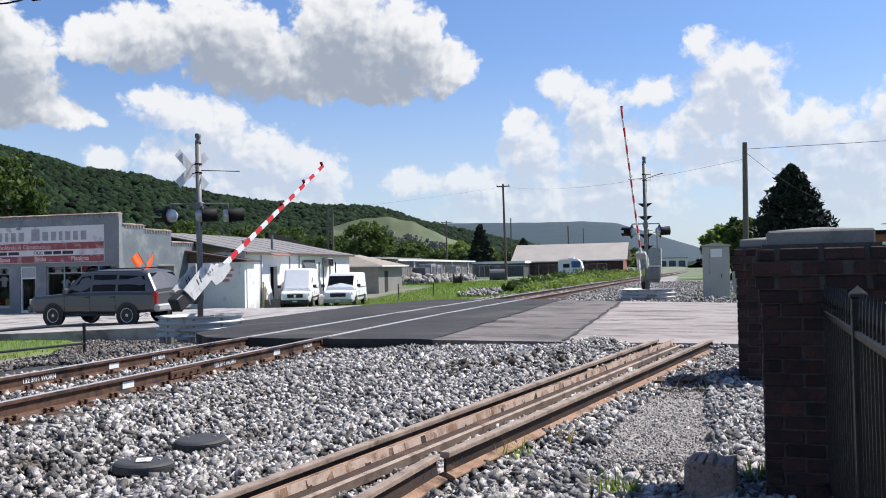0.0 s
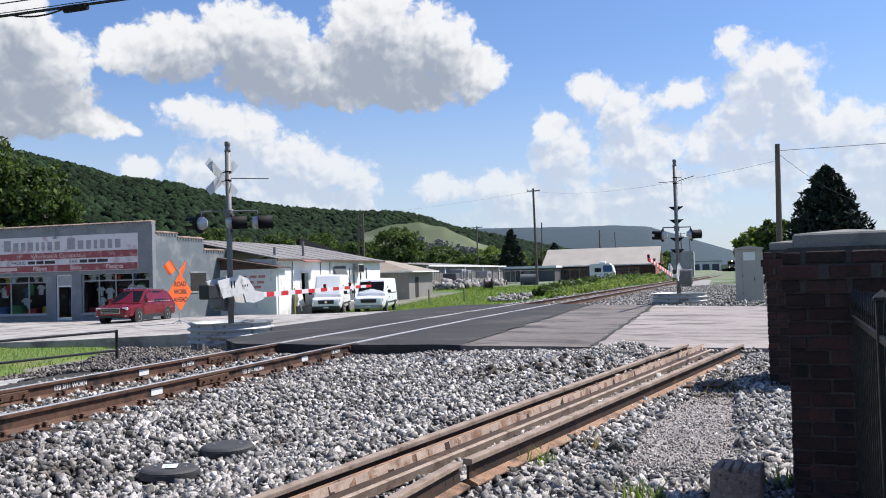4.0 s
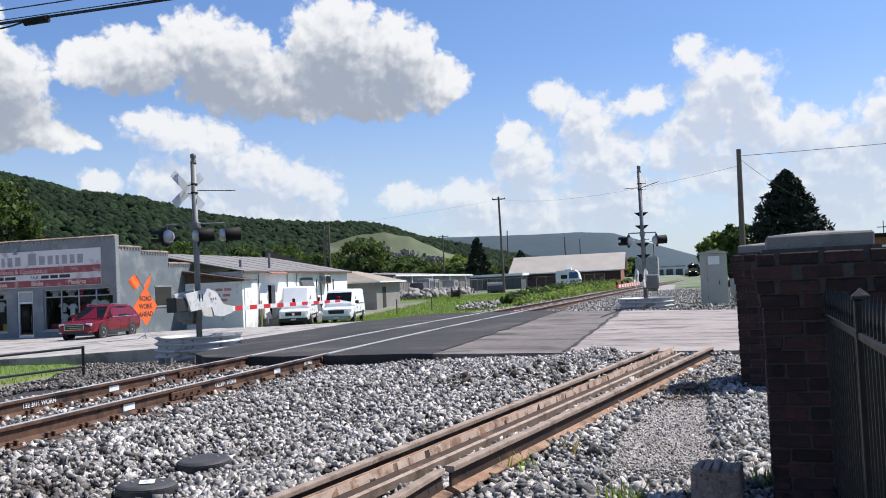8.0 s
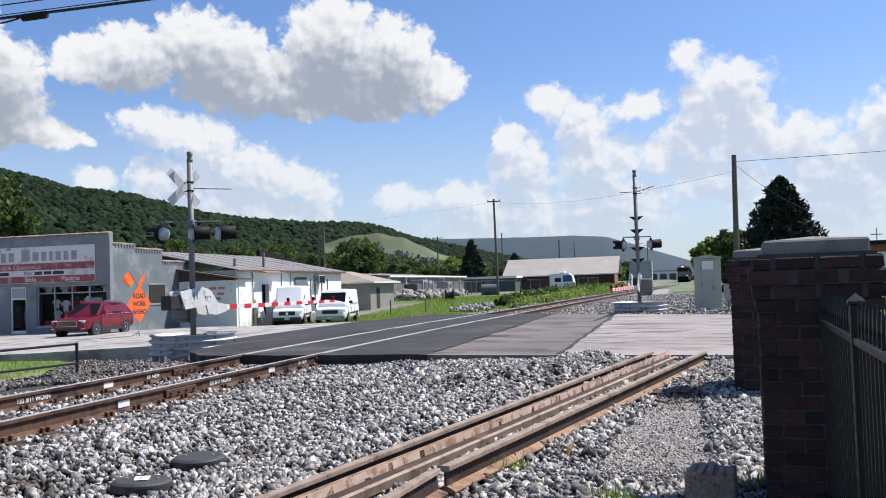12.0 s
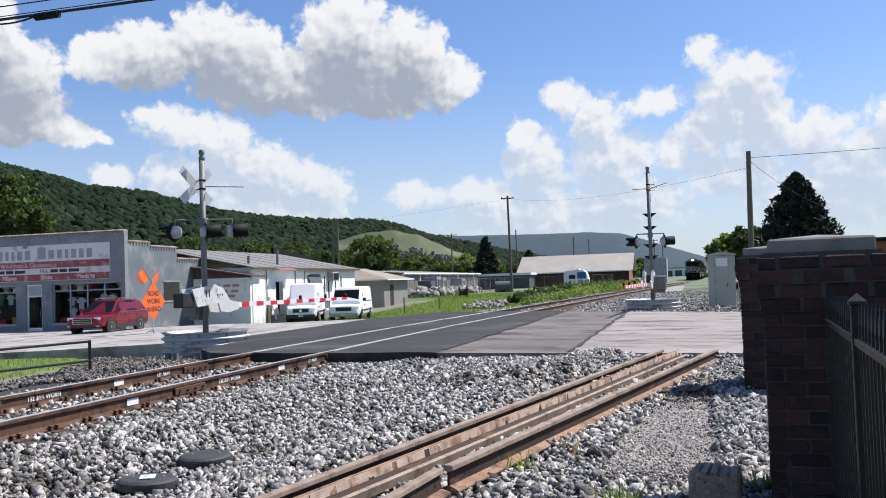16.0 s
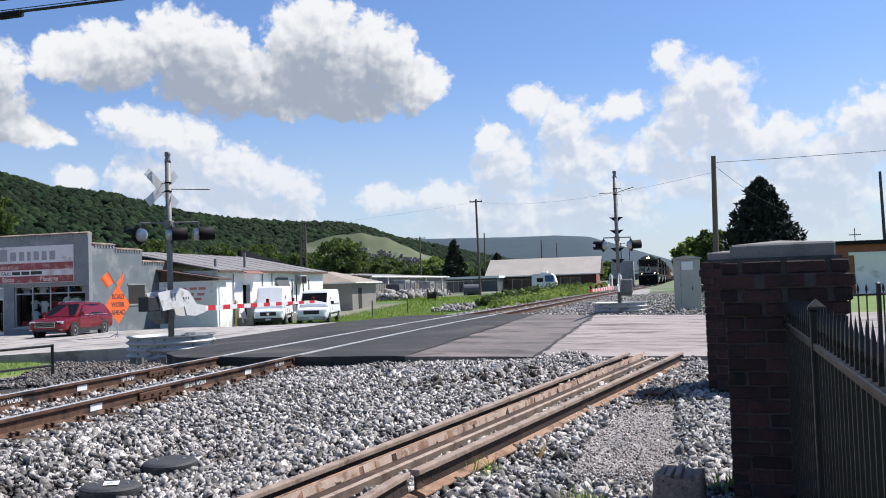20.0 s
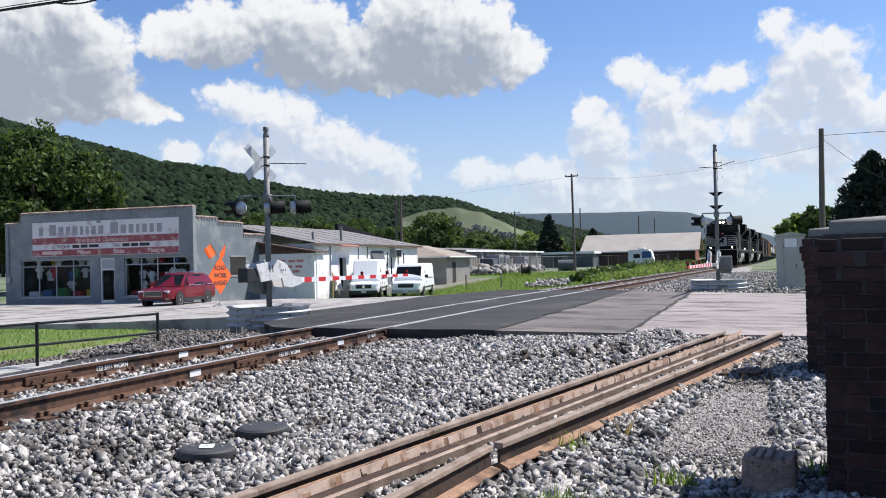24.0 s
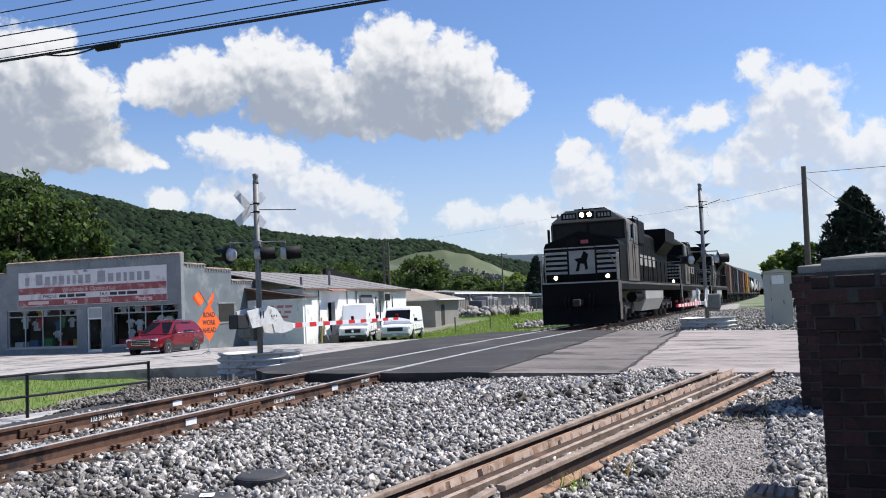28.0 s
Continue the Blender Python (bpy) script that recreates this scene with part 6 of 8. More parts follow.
def railing():
    ob = thing("pipe_railing", pose(0, 0, 0), "black two-rail pipe railing beside the culvert", "railing")
    pts = [(-12.22, 16.5), (-12.78, 13.6), (-13.34, 10.7), (-13.9, 7.8)]
    for x, y in pts:
        part("post", Shape().rod((x, y, -0.30), (x, y, 0.64), 0.032, n=10), M_IRON, ob)
    for z in (0.61, 0.20):
        for a, b in zip(pts, pts[1:]):
            part("rail", Shape().rod((*a, z), (*b, z), 0.026, n=10), M_IRON, ob)
    for i in range(5):
        x0, y0 = -12.2 - 0.193 * 1.9 * i, 16.9 - 1.9 * i
        part_slab = part("kerb_slab", Shape().box(-0.55, 0.35, -1.86, 0.0, -0.12, 0.0, 0.012), M_CONCRETE)
        part_slab.matrix_world = pose(x0, y0, -0.20, 0, 0, -11)
        tagged(part_slab, "pale concrete walkway slab under the railing", "slab", "walkway slabs")


railing()


def yard():
    fence = thing("yard_fence", pose(0, 0, 0), "rusty chain-link fence posts along the yard", "fence")
    pts = [(-23.0, 84 + 3.0 * k) for k in range(12)] + [(-19.5 + 1.3 * k, 120.5) for k in range(9)]
    for x, y in pts:
        part("post", Shape().rod((x, y, 0.1), (x, y, 2.05), 0.035, n=6), M_GALV, fence)
    for a, b in zip(pts, pts[1:]):
        if abs(a[0] - b[0]) < 4:
            for z in (1.98, 0.5):
                part("rail", Shape().rod((*a, z), (*b, z), 0.02, n=5), M_GALV, fence)
            for k in range(1, 12):
                p = Vector((*a, 0)).lerp(Vector((*b, 0)), k / 12)
                part("mesh_wire", Shape().rod((p.x, p.y, 0.4), (p.x, p.y, 1.98), 0.006, n=4), M_GALV, fence)
    reel = thing("cable_reel", pose(-20.2, 82.5, 0.05, 0, 0, 20), "old dark wooden cable reel standing in the grass", "cable reel")
    for x in (-0.35, 0.35):
        part("flange", Shape().rod((x - 0.04, 0, 0.62), (x + 0.04, 0, 0.62), 0.62, n=20), M_TIE, reel)
    part("drum", Shape().rod((-0.31, 0, 0.62), (0.31, 0, 0.62), 0.32, n=16), M_TIE, reel)
    for k, (x, y) in enumerate(((-19.6, 62.0), (-18.2, 66.5))):
        ob = thing("marker_post", pose(x, y, -0.6), "thin weathered marker post in the grass", "post", "marker posts")
        part("stake", Shape().box(-0.04, 0.04, -0.04, 0.04, 0, 1.25, 0.005), M_WOODPOLE, ob)
    tank = thing("oil_drum", pose(-20.0, 96.5, 0.35), "dark round tank in the yard", "tank")
    part("shell", Shape().rod((0, 0, 0.6), (1.6, 0.4, 0.6), 0.6, n=16), M_DKGREY, tank)
    part("saddle", Shape().box(0.2, 0.4, -0.4, 0.4, -0.2, 0.3).box(1.2, 1.4, -0.1, 0.7, -0.2, 0.3), M_GALV, tank)


yard()
# ---- road vehicles ----
def paint(name, c, rough=0.25, metal=0.3):
    return surf(name, tuple(v * 0.92 for v in c), c, 2.0, rough, metal, 0.0, spec=0.6)


M_CARGLASS = surf("tinted_glass", (0.006, 0.007, 0.008), (0.012, 0.013, 0.015), 3, 0.10, bump=0.0, spec=0.12)
M_TYRE = surf("tyre_rubber", (0.014, 0.014, 0.014), (0.03, 0.03, 0.03), 20, 0.85, bump=0.1)
M_ALLOY = surf("alloy_rim", (0.42, 0.43, 0.44), (0.56, 0.57, 0.58), 9, 0.35, 0.8, 0.0)
M_CHROME = surf("chrome_trim", (0.55, 0.56, 0.57), (0.68, 0.69, 0.70), 8, 0.15, 0.95, 0.0)
M_LIGHTGLASS = surf("headlamp_glass", (0.55, 0.57, 0.60), (0.70, 0.72, 0.74), 14, 0.1, 0.3, 0.0)
M_TAIL = surf("red_tail_lamp", (0.30, 0.01, 0.012), (0.42, 0.02, 0.02), 14, 0.2, bump=0.0)
M_PLASTIC = surf("black_plastic", (0.016, 0.016, 0.017), (0.03, 0.03, 0.031), 10, 0.7, bump=0.05)
M_PLATE = surf("number_plate", (0.55, 0.56, 0.58), (0.66, 0.67, 0.68), 20, 0.5, bump=0.0)


def loft(s, rings):
    n = len(rings[0])
    k = len(s.v)
    s.v += [tuple(p) for r in rings for p in r]
    s.f += [tuple(k + i for i in (a * n + j, a * n + (j + 1) % n, (a + 1) * n + (j + 1) % n, (a + 1) * n + j)) for a in range(len(rings) - 1) for j in range(n)]
    s.f += [tuple(k + i for i in range(n)), tuple(k + (len(rings) - 1) * n + i for i in range(n))[::-1]]
    return s


def body_ring(y, zb, zt, hw, crown=0.02):
    right = [(hw * 0.86, y, zb), (hw * 0.97, y, zb + 0.10), (hw, y, lerp(zb, zt, 0.45)), (hw * 0.985, y, zt - 0.10), (hw * 0.93, y, zt - 0.015)]
    return right + [(0, y, zt + crown)] + [(-x, q, z) for x, q, z in reversed(right)]


def cab_ring(y, zb, zt, hb, ht):
    right = [(hb, y, zb), (lerp(hb, ht, 0.5), y, lerp(zb, zt, 0.5)), (ht, y, zt - 0.07), (ht - 0.09, y, zt - 0.012)]
    return right + [(0, y, zt + 0.02)] + [(-x, q, z) for x, q, z in reversed(right)]


def wheel(parent, x, y, r, w, side):
    m = Matrix.Translation((x, y, r)) @ Matrix.Rotation(radians(90 * side), 4, "Y")
    t = part("wheel", Shape().lathe([(r * 0.66, -w / 2), (r * 0.93, -w / 2), (r, -w / 2 + 0.04), (r, w / 2 - 0.04), (r * 0.93, w / 2), (r * 0.66, w / 2)], 26, m), M_TYRE, parent, smooth=False)
    rim = Shape().lathe([(r * 0.66, w / 2 - 0.01), (r * 0.62, w / 2 - 0.03), (r * 0.60, w / 2 - 0.09), (0.0, w / 2 - 0.09)], 26, m)
    part("rim_barrel", rim, M_PLASTIC, t)
    sp = Shape()
    for k in range(6):
        mk = m @ Matrix.Rotation(radians(60 * k), 4, "Z")
        sp.box(-0.032, 0.032, 0.02, r * 0.62, w / 2 - 0.06, w / 2 - 0.015, 0, mk)
    sp.lathe([(0.0, w / 2 - 0.01), (0.06, w / 2 - 0.012), (0.065, w / 2 - 0.06)], 12, m)
    sp.lathe([(r * 0.60, w / 2 - 0.012), (r * 0.655, w / 2 - 0.006), (r * 0.655, w / 2 - 0.05)], 26, m)
    part("rim", sp, M_ALLOY, t, "silver alloy rim")
    return t


def vehicle(name, label, category, m, mat, W, low, belt, cabin, wheels, r, side_windows, shield, back, skirt=None, extra=None):
    """low/belt: stations (y, underside, top, half width) of the lower body from tail to nose; cabin: (y, belt, roof, half belt, half roof)."""
    ob = thing(name, m, label, category)
    b = loft(Shape(), [body_ring(*st) for st in low])
    part("body", b, mat, ob, smooth=False)
    c = loft(Shape(), [cab_ring(*st) for st in cabin])
    part("cabin", c, mat, ob)

    def at(y, v, out=0.006):
        ys = [st[0] for st in cabin]
        zb, zt, hb, ht = (float(np.interp(y, ys, [st[i] for st in cabin])) for i in (1, 2, 3, 4))
        z = lerp(zb, zt - 0.07, v)
        return (lerp(hb, ht, v) + out, y, z)
    for side in (-1, 1):
        for k, poly in enumerate(side_windows):
            pts = [at(y, v) for y, v in poly]
            inner = [at(y, v, -0.02) for y, v in poly]
            n = len(pts)
            s = Shape().add([(side * x, y, z) for x, y, z in pts + inner], [tuple(range(n)), tuple(range(2 * n - 1, n - 1, -1))] + [(i, (i + 1) % n, n + (i + 1) % n, n + i) for i in range(n)])
            part("side_window", s, M_CARGLASS, ob, "dark tinted window")
    for nm, (y0, z0, h0, y1, z1, h1) in (("windscreen", shield), ("rear_window", back)):
        if y0 is None:
            continue
        d = 0.012 if nm == "windscreen" else -0.012
        pts = [(-h0, y0 + d, z0), (h0, y0 + d, z0), (h1, y1 + d, z1), (-h1, y1 + d, z1)]
        up = [(x, y, z + 0.012) for x, y, z in pts]
        part(nm, Shape().add(up + [(x, y - 3 * d, z - 0.01) for x, y, z in pts], [(0, 1, 2, 3), (7, 6, 5, 4), (0, 4, 5, 1), (1, 5, 6, 2), (2, 6, 7, 3), (3, 7, 4, 0)]), M_CARGLASS, ob, "dark glass")
    for y in wheels:
        for side in (-1, 1):
            # Flat dark disc put in for the shaded hollow around the tyre.
            a = part("wheel_arch", Shape().lathe([(0.0, 0.0), (r * 1.16, 0.0), (r * 1.16, 0.012), (0.0, 0.012)], 24, Matrix.Translation((side * (W / 2 - 0.005), y, r * 1.02)) @ Matrix.Rotation(radians(90 * side), 4, "Y")), M_PLASTIC, ob)
            wheel(ob, side * (W / 2 - 0.10), y, r, 0.24, side)
    return ob


def mirror_pair(ob, x, y, z, mat):
    for side in (-1, 1):
        part("door_mirror", Shape().box(side * x - 0.11, side * x + 0.11, y - 0.06, y + 0.06, z, z + 0.20, 0.03), mat, ob)


def handles(ob, x, pts, mat):
    for side in (-1, 1):
        for y, z in pts:
            part("door_handle", Shape().box(side * x - 0.015, side * x + 0.015, y - 0.09, y + 0.09, z - 0.02, z + 0.02, 0.006), mat, ob)


def seams(ob, x, ys, z0, z1):
    for side in (-1, 1):
        for y in ys:
            part("door_seam", Shape().box(side * x - 0.004, side * x + 0.004, y - 0.006, y + 0.006, z0, z1), M_PLASTIC, ob)


def big_suv(m):
    P = paint("grey_metallic", (0.10, 0.10, 0.105), 0.35, 0.35)
    low = [(-2.52, 0.62, 1.10, 0.92), (-2.46, 0.48, 1.15, 0.97), (-1.2, 0.42, 1.17, 1.0), (1.0, 0.42, 1.15, 1.0), (1.15, 0.42, 1.13, 1.0), (2.30, 0.46, 1.04, 0.97), (2.50, 0.50, 0.98, 0.90), (2.55, 0.55, 0.90, 0.84)]
    cabin = [(-2.47, 1.13, 1.25, 0.93, 0.90), (-2.12, 1.13, 1.83, 0.93, 0.77), (-1.9, 1.13, 1.90, 0.93, 0.76), (0.0, 1.13, 1.92, 0.93, 0.76), (0.45, 1.13, 1.86, 0.93, 0.76), (1.18, 1.12, 1.17, 0.92, 0.88)]
    sw = [[(-2.12, 0.10), (-1.05, 0.10), (-1.05, 0.86), (-2.02, 0.86)], [(-0.95, 0.10), (-0.05, 0.10), (-0.05, 0.88), (-0.95, 0.88)], [(0.05, 0.10), (0.88, 0.12), (0.42, 0.86), (0.05, 0.88)]]
    ob = vehicle("grey_suv", "dark grey full-size estate car driving along the street", "car", m, P, 2.0, low, None, cabin, (1.62, -1.58), 0.39, sw, (1.14, 1.18, 0.80, 0.52, 1.80, 0.68), (-2.43, 1.22, 0.78, -2.13, 1.79, 0.66))
    part("rear_bumper", Shape().box(-0.98, 0.98, -2.66, -2.44, 0.50, 0.74, 0.05), M_BOXGREY, ob, "pale grey rear bumper")
    part("number_plate", Shape().box(-0.16, 0.16, -2.672, -2.658, 0.56, 0.70), M_PLATE, ob)
    part("front_bumper", Shape().box(-0.93, 0.93, 2.46, 2.64, 0.48, 0.72, 0.05), P, ob)
    for s in (-1, 1):
        part("tail_lamp", Shape().box(s * 0.90 - 0.06, s * 0.90 + 0.07, -2.56, -2.40, 0.78, 1.16, 0.02), M_TAIL, ob, "red tail lamp")
        part("headlamp", Shape().box(s * 0.72 - 0.17, s * 0.72 + 0.17, 2.44, 2.56, 0.76, 0.96, 0.02), M_LIGHTGLASS, ob)
        part("roof_rail", Shape().pipe([(s * 0.66, -1.9, 1.90), (s * 0.66, -1.8, 1.96), (s * 0.66, 0.2, 1.96), (s * 0.66, 0.3, 1.90)], 0.018, 6), M_PLASTIC, ob)
        part("side_step", Shape().box(s * 0.98 - 0.08, s * 0.98 + 0.06, -0.95, 0.98, 0.36, 0.42, 0.01), M_PLASTIC, ob)
        part("body_moulding", Shape().box(s * 1.0 - 0.01, s * 1.0 + 0.012, -0.98, 1.0, 0.66, 0.73), P, ob)
    part("tailgate_handle", Shape().box(-0.12, 0.12, -2.535, -2.50, 1.02, 1.08, 0.01), M_PLASTIC, ob)
    part("tow_hitch", Shape().box(-0.05, 0.05, -2.80, -2.60, 0.42, 0.50, 0.01).rod((0, -2.78, 0.5), (0, -2.78, 0.57), 0.03, n=8), M_CHROME, ob)
    mirror_pair(ob, 1.03, 0.92, 1.12, P)
    handles(ob, 1.0, ((0.1, 1.0), (-0.9, 1.0)), M_PLASTIC)
    seams(ob, 0.995, (1.02, 0.0, -1.0), 0.50, 1.06)
    for o in ob.children_recursive:
        if "wheel" not in o.name and "rim" not in o.name:
            o.data.transform(Matrix.Diagonal((1.0, 1.09, 1.03, 1.0)))
    return ob


def red_suv(m):
    P = paint("deep_red_metallic", (0.185, 0.007, 0.018), 0.2, 0.25)
    low = [(-2.43, 0.55, 1.00, 0.84), (-2.36, 0.36, 1.06, 0.93), (-1.2, 0.30, 1.08, 0.97), (1.0, 0.30, 1.05, 0.97), (1.2, 0.32, 1.02, 0.96), (2.20, 0.34, 0.92, 0.92), (2.40, 0.36, 0.84, 0.82), (2.46, 0.42, 0.74, 0.72)]
    cabin = [(-2.38, 1.02, 1.10, 0.88, 0.84), (-1.95, 1.04, 1.62, 0.90, 0.68), (-1.6, 1.05, 1.69, 0.90, 0.68), (-0.2, 1.05, 1.72, 0.91, 0.68), (0.30, 1.05, 1.66, 0.91, 0.68), (1.20, 1.03, 1.06, 0.89, 0.84)]
    sw = [[(-2.08, 0.14), (-1.22, 0.05), (-1.2, 0.96), (-1.82, 0.92)], [(-1.13, 0.05), (-0.27, 0.04), (-0.27, 0.97), (-1.11, 0.97)], [(-0.19, 0.04), (0.98, 0.06), (0.30, 0.94), (-0.19, 0.97)]]
    ob = vehicle("red_suv", "dark red crossover car stopped in front of the shop", "car", m, P, 1.92, low, None, cabin, (1.46, -1.42), 0.37, sw, (1.14, 1.08, 0.78, 0.36, 1.62, 0.60), (-2.34, 1.08, 0.72, -1.98, 1.58, 0.58))
    g = part("grille", Shape().box(-0.48, 0.48, 2.40, 2.49, 0.58, 0.82, 0.02), M_PLASTIC, ob, "black grille with chrome surround")
    part("grille_surround", Shape().box(-0.51, 0.51, 2.40, 2.485, 0.82, 0.84).box(-0.51, 0.51, 2.40, 2.485, 0.56, 0.58).box(-0.51, -0.485, 2.40, 2.485, 0.58, 0.82).box(0.485, 0.51, 2.40, 2.485, 0.58, 0.82), M_CHROME, g)
    for z in (0.65, 0.75):
        part("grille_bar", Shape().box(-0.47, 0.47, 2.485, 2.50, z - 0.006, z + 0.006), M_CHROME, g)
    part("lower_intake", Shape().box(-0.62, 0.62, 2.38, 2.47, 0.36, 0.47, 0.01), M_PLASTIC, ob)
    for s in (-1, 1):
        part("headlamp", Shape().box(s * 0.70 - 0.15, s * 0.70 + 0.15, 2.24, 2.42, 0.72, 0.86, 0.03), M_LIGHTGLASS, ob)
        part("fog_lamp_trim", Shape().box(s * 0.72 - 0.12, s * 0.72 + 0.12, 2.30, 2.44, 0.42, 0.47, 0.01), M_CHROME, ob)
        part("roof_rail", Shape().pipe([(s * 0.62, -1.7, 1.69), (s * 0.62, -1.5, 1.75), (s * 0.62, 0.0, 1.76), (s * 0.62, 0.15, 1.70)], 0.018, 6), M_CHROME, ob)
        part("tail_lamp", Shape().box(s * 0.80 - 0.08, s * 0.80 + 0.09, -2.44, -2.24, 0.84, 1.02, 0.02), M_TAIL, ob)
        part("sill_trim", Shape().box(s * 0.955 - 0.02, s * 0.955 + 0.018, -1.0, 1.02, 0.29, 0.46), M_PLASTIC, ob)
        part("window_trim", Shape().box(s * 0.93 - 0.01, s * 0.93 + 0.012, -2.0, 0.95, 1.075, 1.095), M_CHROME, ob)
    mirror_pair(ob, 1.0, 0.82, 1.08, P)
    handles(ob, 0.965, ((-0.08, 0.92), (-1.0, 0.92)), P)
    seams(ob, 0.968, (1.0, -0.23, -1.15), 0.42, 1.0)
    return ob


def van(m, label, L, W, H, nose, silver, star):
    P = paint("van_white", (0.78, 0.79, 0.80), 0.35, 0.0)
    f = L / 2
    hw = W / 2
    low = [(-f, 0.42, 1.10, hw * 0.96), (-f + 0.1, 0.36, 1.12, hw), (f - 1.6, 0.34, 1.12, hw), (f - 0.9, 0.34, 1.10, hw), (f - 0.35, 0.34, nose, hw * 0.94), (f - 0.06, 0.36, nose - 0.16, hw * 0.84), (f, 0.42, nose - 0.30, hw * 0.74)]
    cabin = [(-f, 1.06, H - 0.12, hw * 0.97, hw * 0.86), (-f + 0.12, 1.06, H, hw * 0.98, hw * 0.88), (f - 2.2, 1.06, H, hw * 0.98, hw * 0.88), (f - 1.75, 1.06, H - 0.10, hw * 0.97, hw * 0.84), (f - 0.95, 1.05, 1.30, hw * 0.93, hw * 0.85)]
    sw = [[(f - 2.1, 0.12), (f - 1.25, 0.14), (f - 1.62, 0.62), (f - 2.1, 0.64)]]
    ob = vehicle("white_van", label, "van", m, P, W, low, None, cabin, (f - 1.0, -f + 1.05), 0.36, sw, (f - 1.0, 1.30, hw * 0.80, f - 1.55, 2.0, hw * 0.78), (None,) * 6)
    part("grille", Shape().box(-0.52, 0.52, f - 0.10, f + 0.012, nose - 0.46, nose - 0.20, 0.03), M_PLASTIC, ob, "black grille")
    part("bumper", Shape().box(-hw * 0.9, hw * 0.9, f - 0.25, f + 0.04, 0.30, 0.55, 0.05), M_BOXGREY if silver else M_PLASTIC, ob)
    part("number_plate", Shape().box(-0.16, 0.16, f + 0.042, f + 0.052, 0.40, 0.50), M_PLATE, ob)
    part("badge", Shape().lathe([(0, 0), (0.09, 0), (0.09, 0.012), (0, 0.012)], 14, Matrix.Translation((0, f + 0.012, nose - 0.33)) @ Matrix.Rotation(radians(-90), 4, "X")), M_CHROME if star else M_PLASTIC, ob)
    for s in (-1, 1):
        part("headlamp", Shape().box(s * hw * 0.76 - 0.14, s * hw * 0.76 + 0.14, f - 0.38, f - 0.10, nose - 0.36, nose - 0.14, 0.04), M_LIGHTGLASS, ob)
        part("body_strip", Shape().box(s * hw - 0.01, s * hw + 0.014, -f + 0.4, f - 1.5, 0.62, 0.72), M_PLASTIC, ob)
        part("slide_rail", Shape().box(s * hw * 0.985 - 0.005, s * hw * 0.985 + 0.008, -f + 0.4, f - 2.4, 1.24, 1.28), M_PLASTIC, ob)
    mirror_pair(ob, hw + 0.14, f - 1.2, 1.28, M_PLASTIC)
    handles(ob, hw, ((f - 2.0, 1.0),), M_PLASTIC)
    seams(ob, hw * 0.998, (f - 1.15, f - 2.25, f - 3.5), 0.5, 1.08)
    part("wiper", Shape().rod((-0.4, f - 0.99, 1.33), (0.25, f - 1.10, 1.46), 0.01, n=5).rod((0.3, f - 0.99, 1.33), (0.75, f - 1.08, 1.44), 0.01, n=5), M_PLASTIC, ob)
    return ob


SUV_START = pose(-19.9, 28.7, -0.02, 0, -1.2, 86)
grey_suv = big_suv(SUV_START)
red_suv(pose(-28.5, 40.0, -0.37, 0, 0, -174))
van(pose(-24.45, 55.6, -0.66, 0, 0, -163), "white high-roof delivery van parked by the workshop", 5.9, 2.0, 2.55, 1.12, False, True)
van(pose(-21.5, 56.25, -0.66, 0, 0, -169), "white panel van parked beside another van", 5.6, 2.06, 2.22, 1.12, True, False)
# ---- the freight train ----
M_LOCO = surf("locomotive_black", (0.005, 0.005, 0.005), (0.010, 0.010, 0.010), 1.2, 0.55, 0.0, 0.05, 30, c3=(0.014, 0.013, 0.012), spots=0.2, spot_scale=1.0, spec=0.05)
# Dust on black paint, its tone raised for sun on the cab side.
M_LOCOSIDE = surf("dusty_sunlit_side", (0.075, 0.068, 0.062), (0.155, 0.140, 0.126), 0.8, 0.6, 0.0, 0.05, 20, c3=(0.19, 0.17, 0.15), spots=0.3, spot_scale=0.7, spec=0.2)
M_LOCOWHITE = surf("loco_white_stripe", (0.24, 0.228, 0.212), (0.36, 0.343, 0.32), 3, 0.6, bump=0.0)
M_BROW = surf("dusty_brow", (0.15, 0.138, 0.122), (0.25, 0.232, 0.205), 1.5, 0.7, 0.0, 0.05, 30)
M_TANK = surf("fuel_tank_grey", (0.30, 0.29, 0.27), (0.42, 0.41, 0.385), 1.5, 0.5, 0.1, 0.05, 20)
M_TRUCK = surf("truck_grime", (0.012, 0.011, 0.010), (0.035, 0.031, 0.028), 4, 0.85, bump=0.3, fine=30)
M_LAMP = surf("headlight", (0.9, 0.85, 0.7), (0.95, 0.9, 0.8), 5, 0.3, bump=0.0, emit=(1.0, 0.78, 0.42, 9.0))
M_REDFLAG = surf("small_flag_decal", (0.30, 0.05, 0.06), (0.42, 0.08, 0.09), 9, 0.5, bump=0.0)


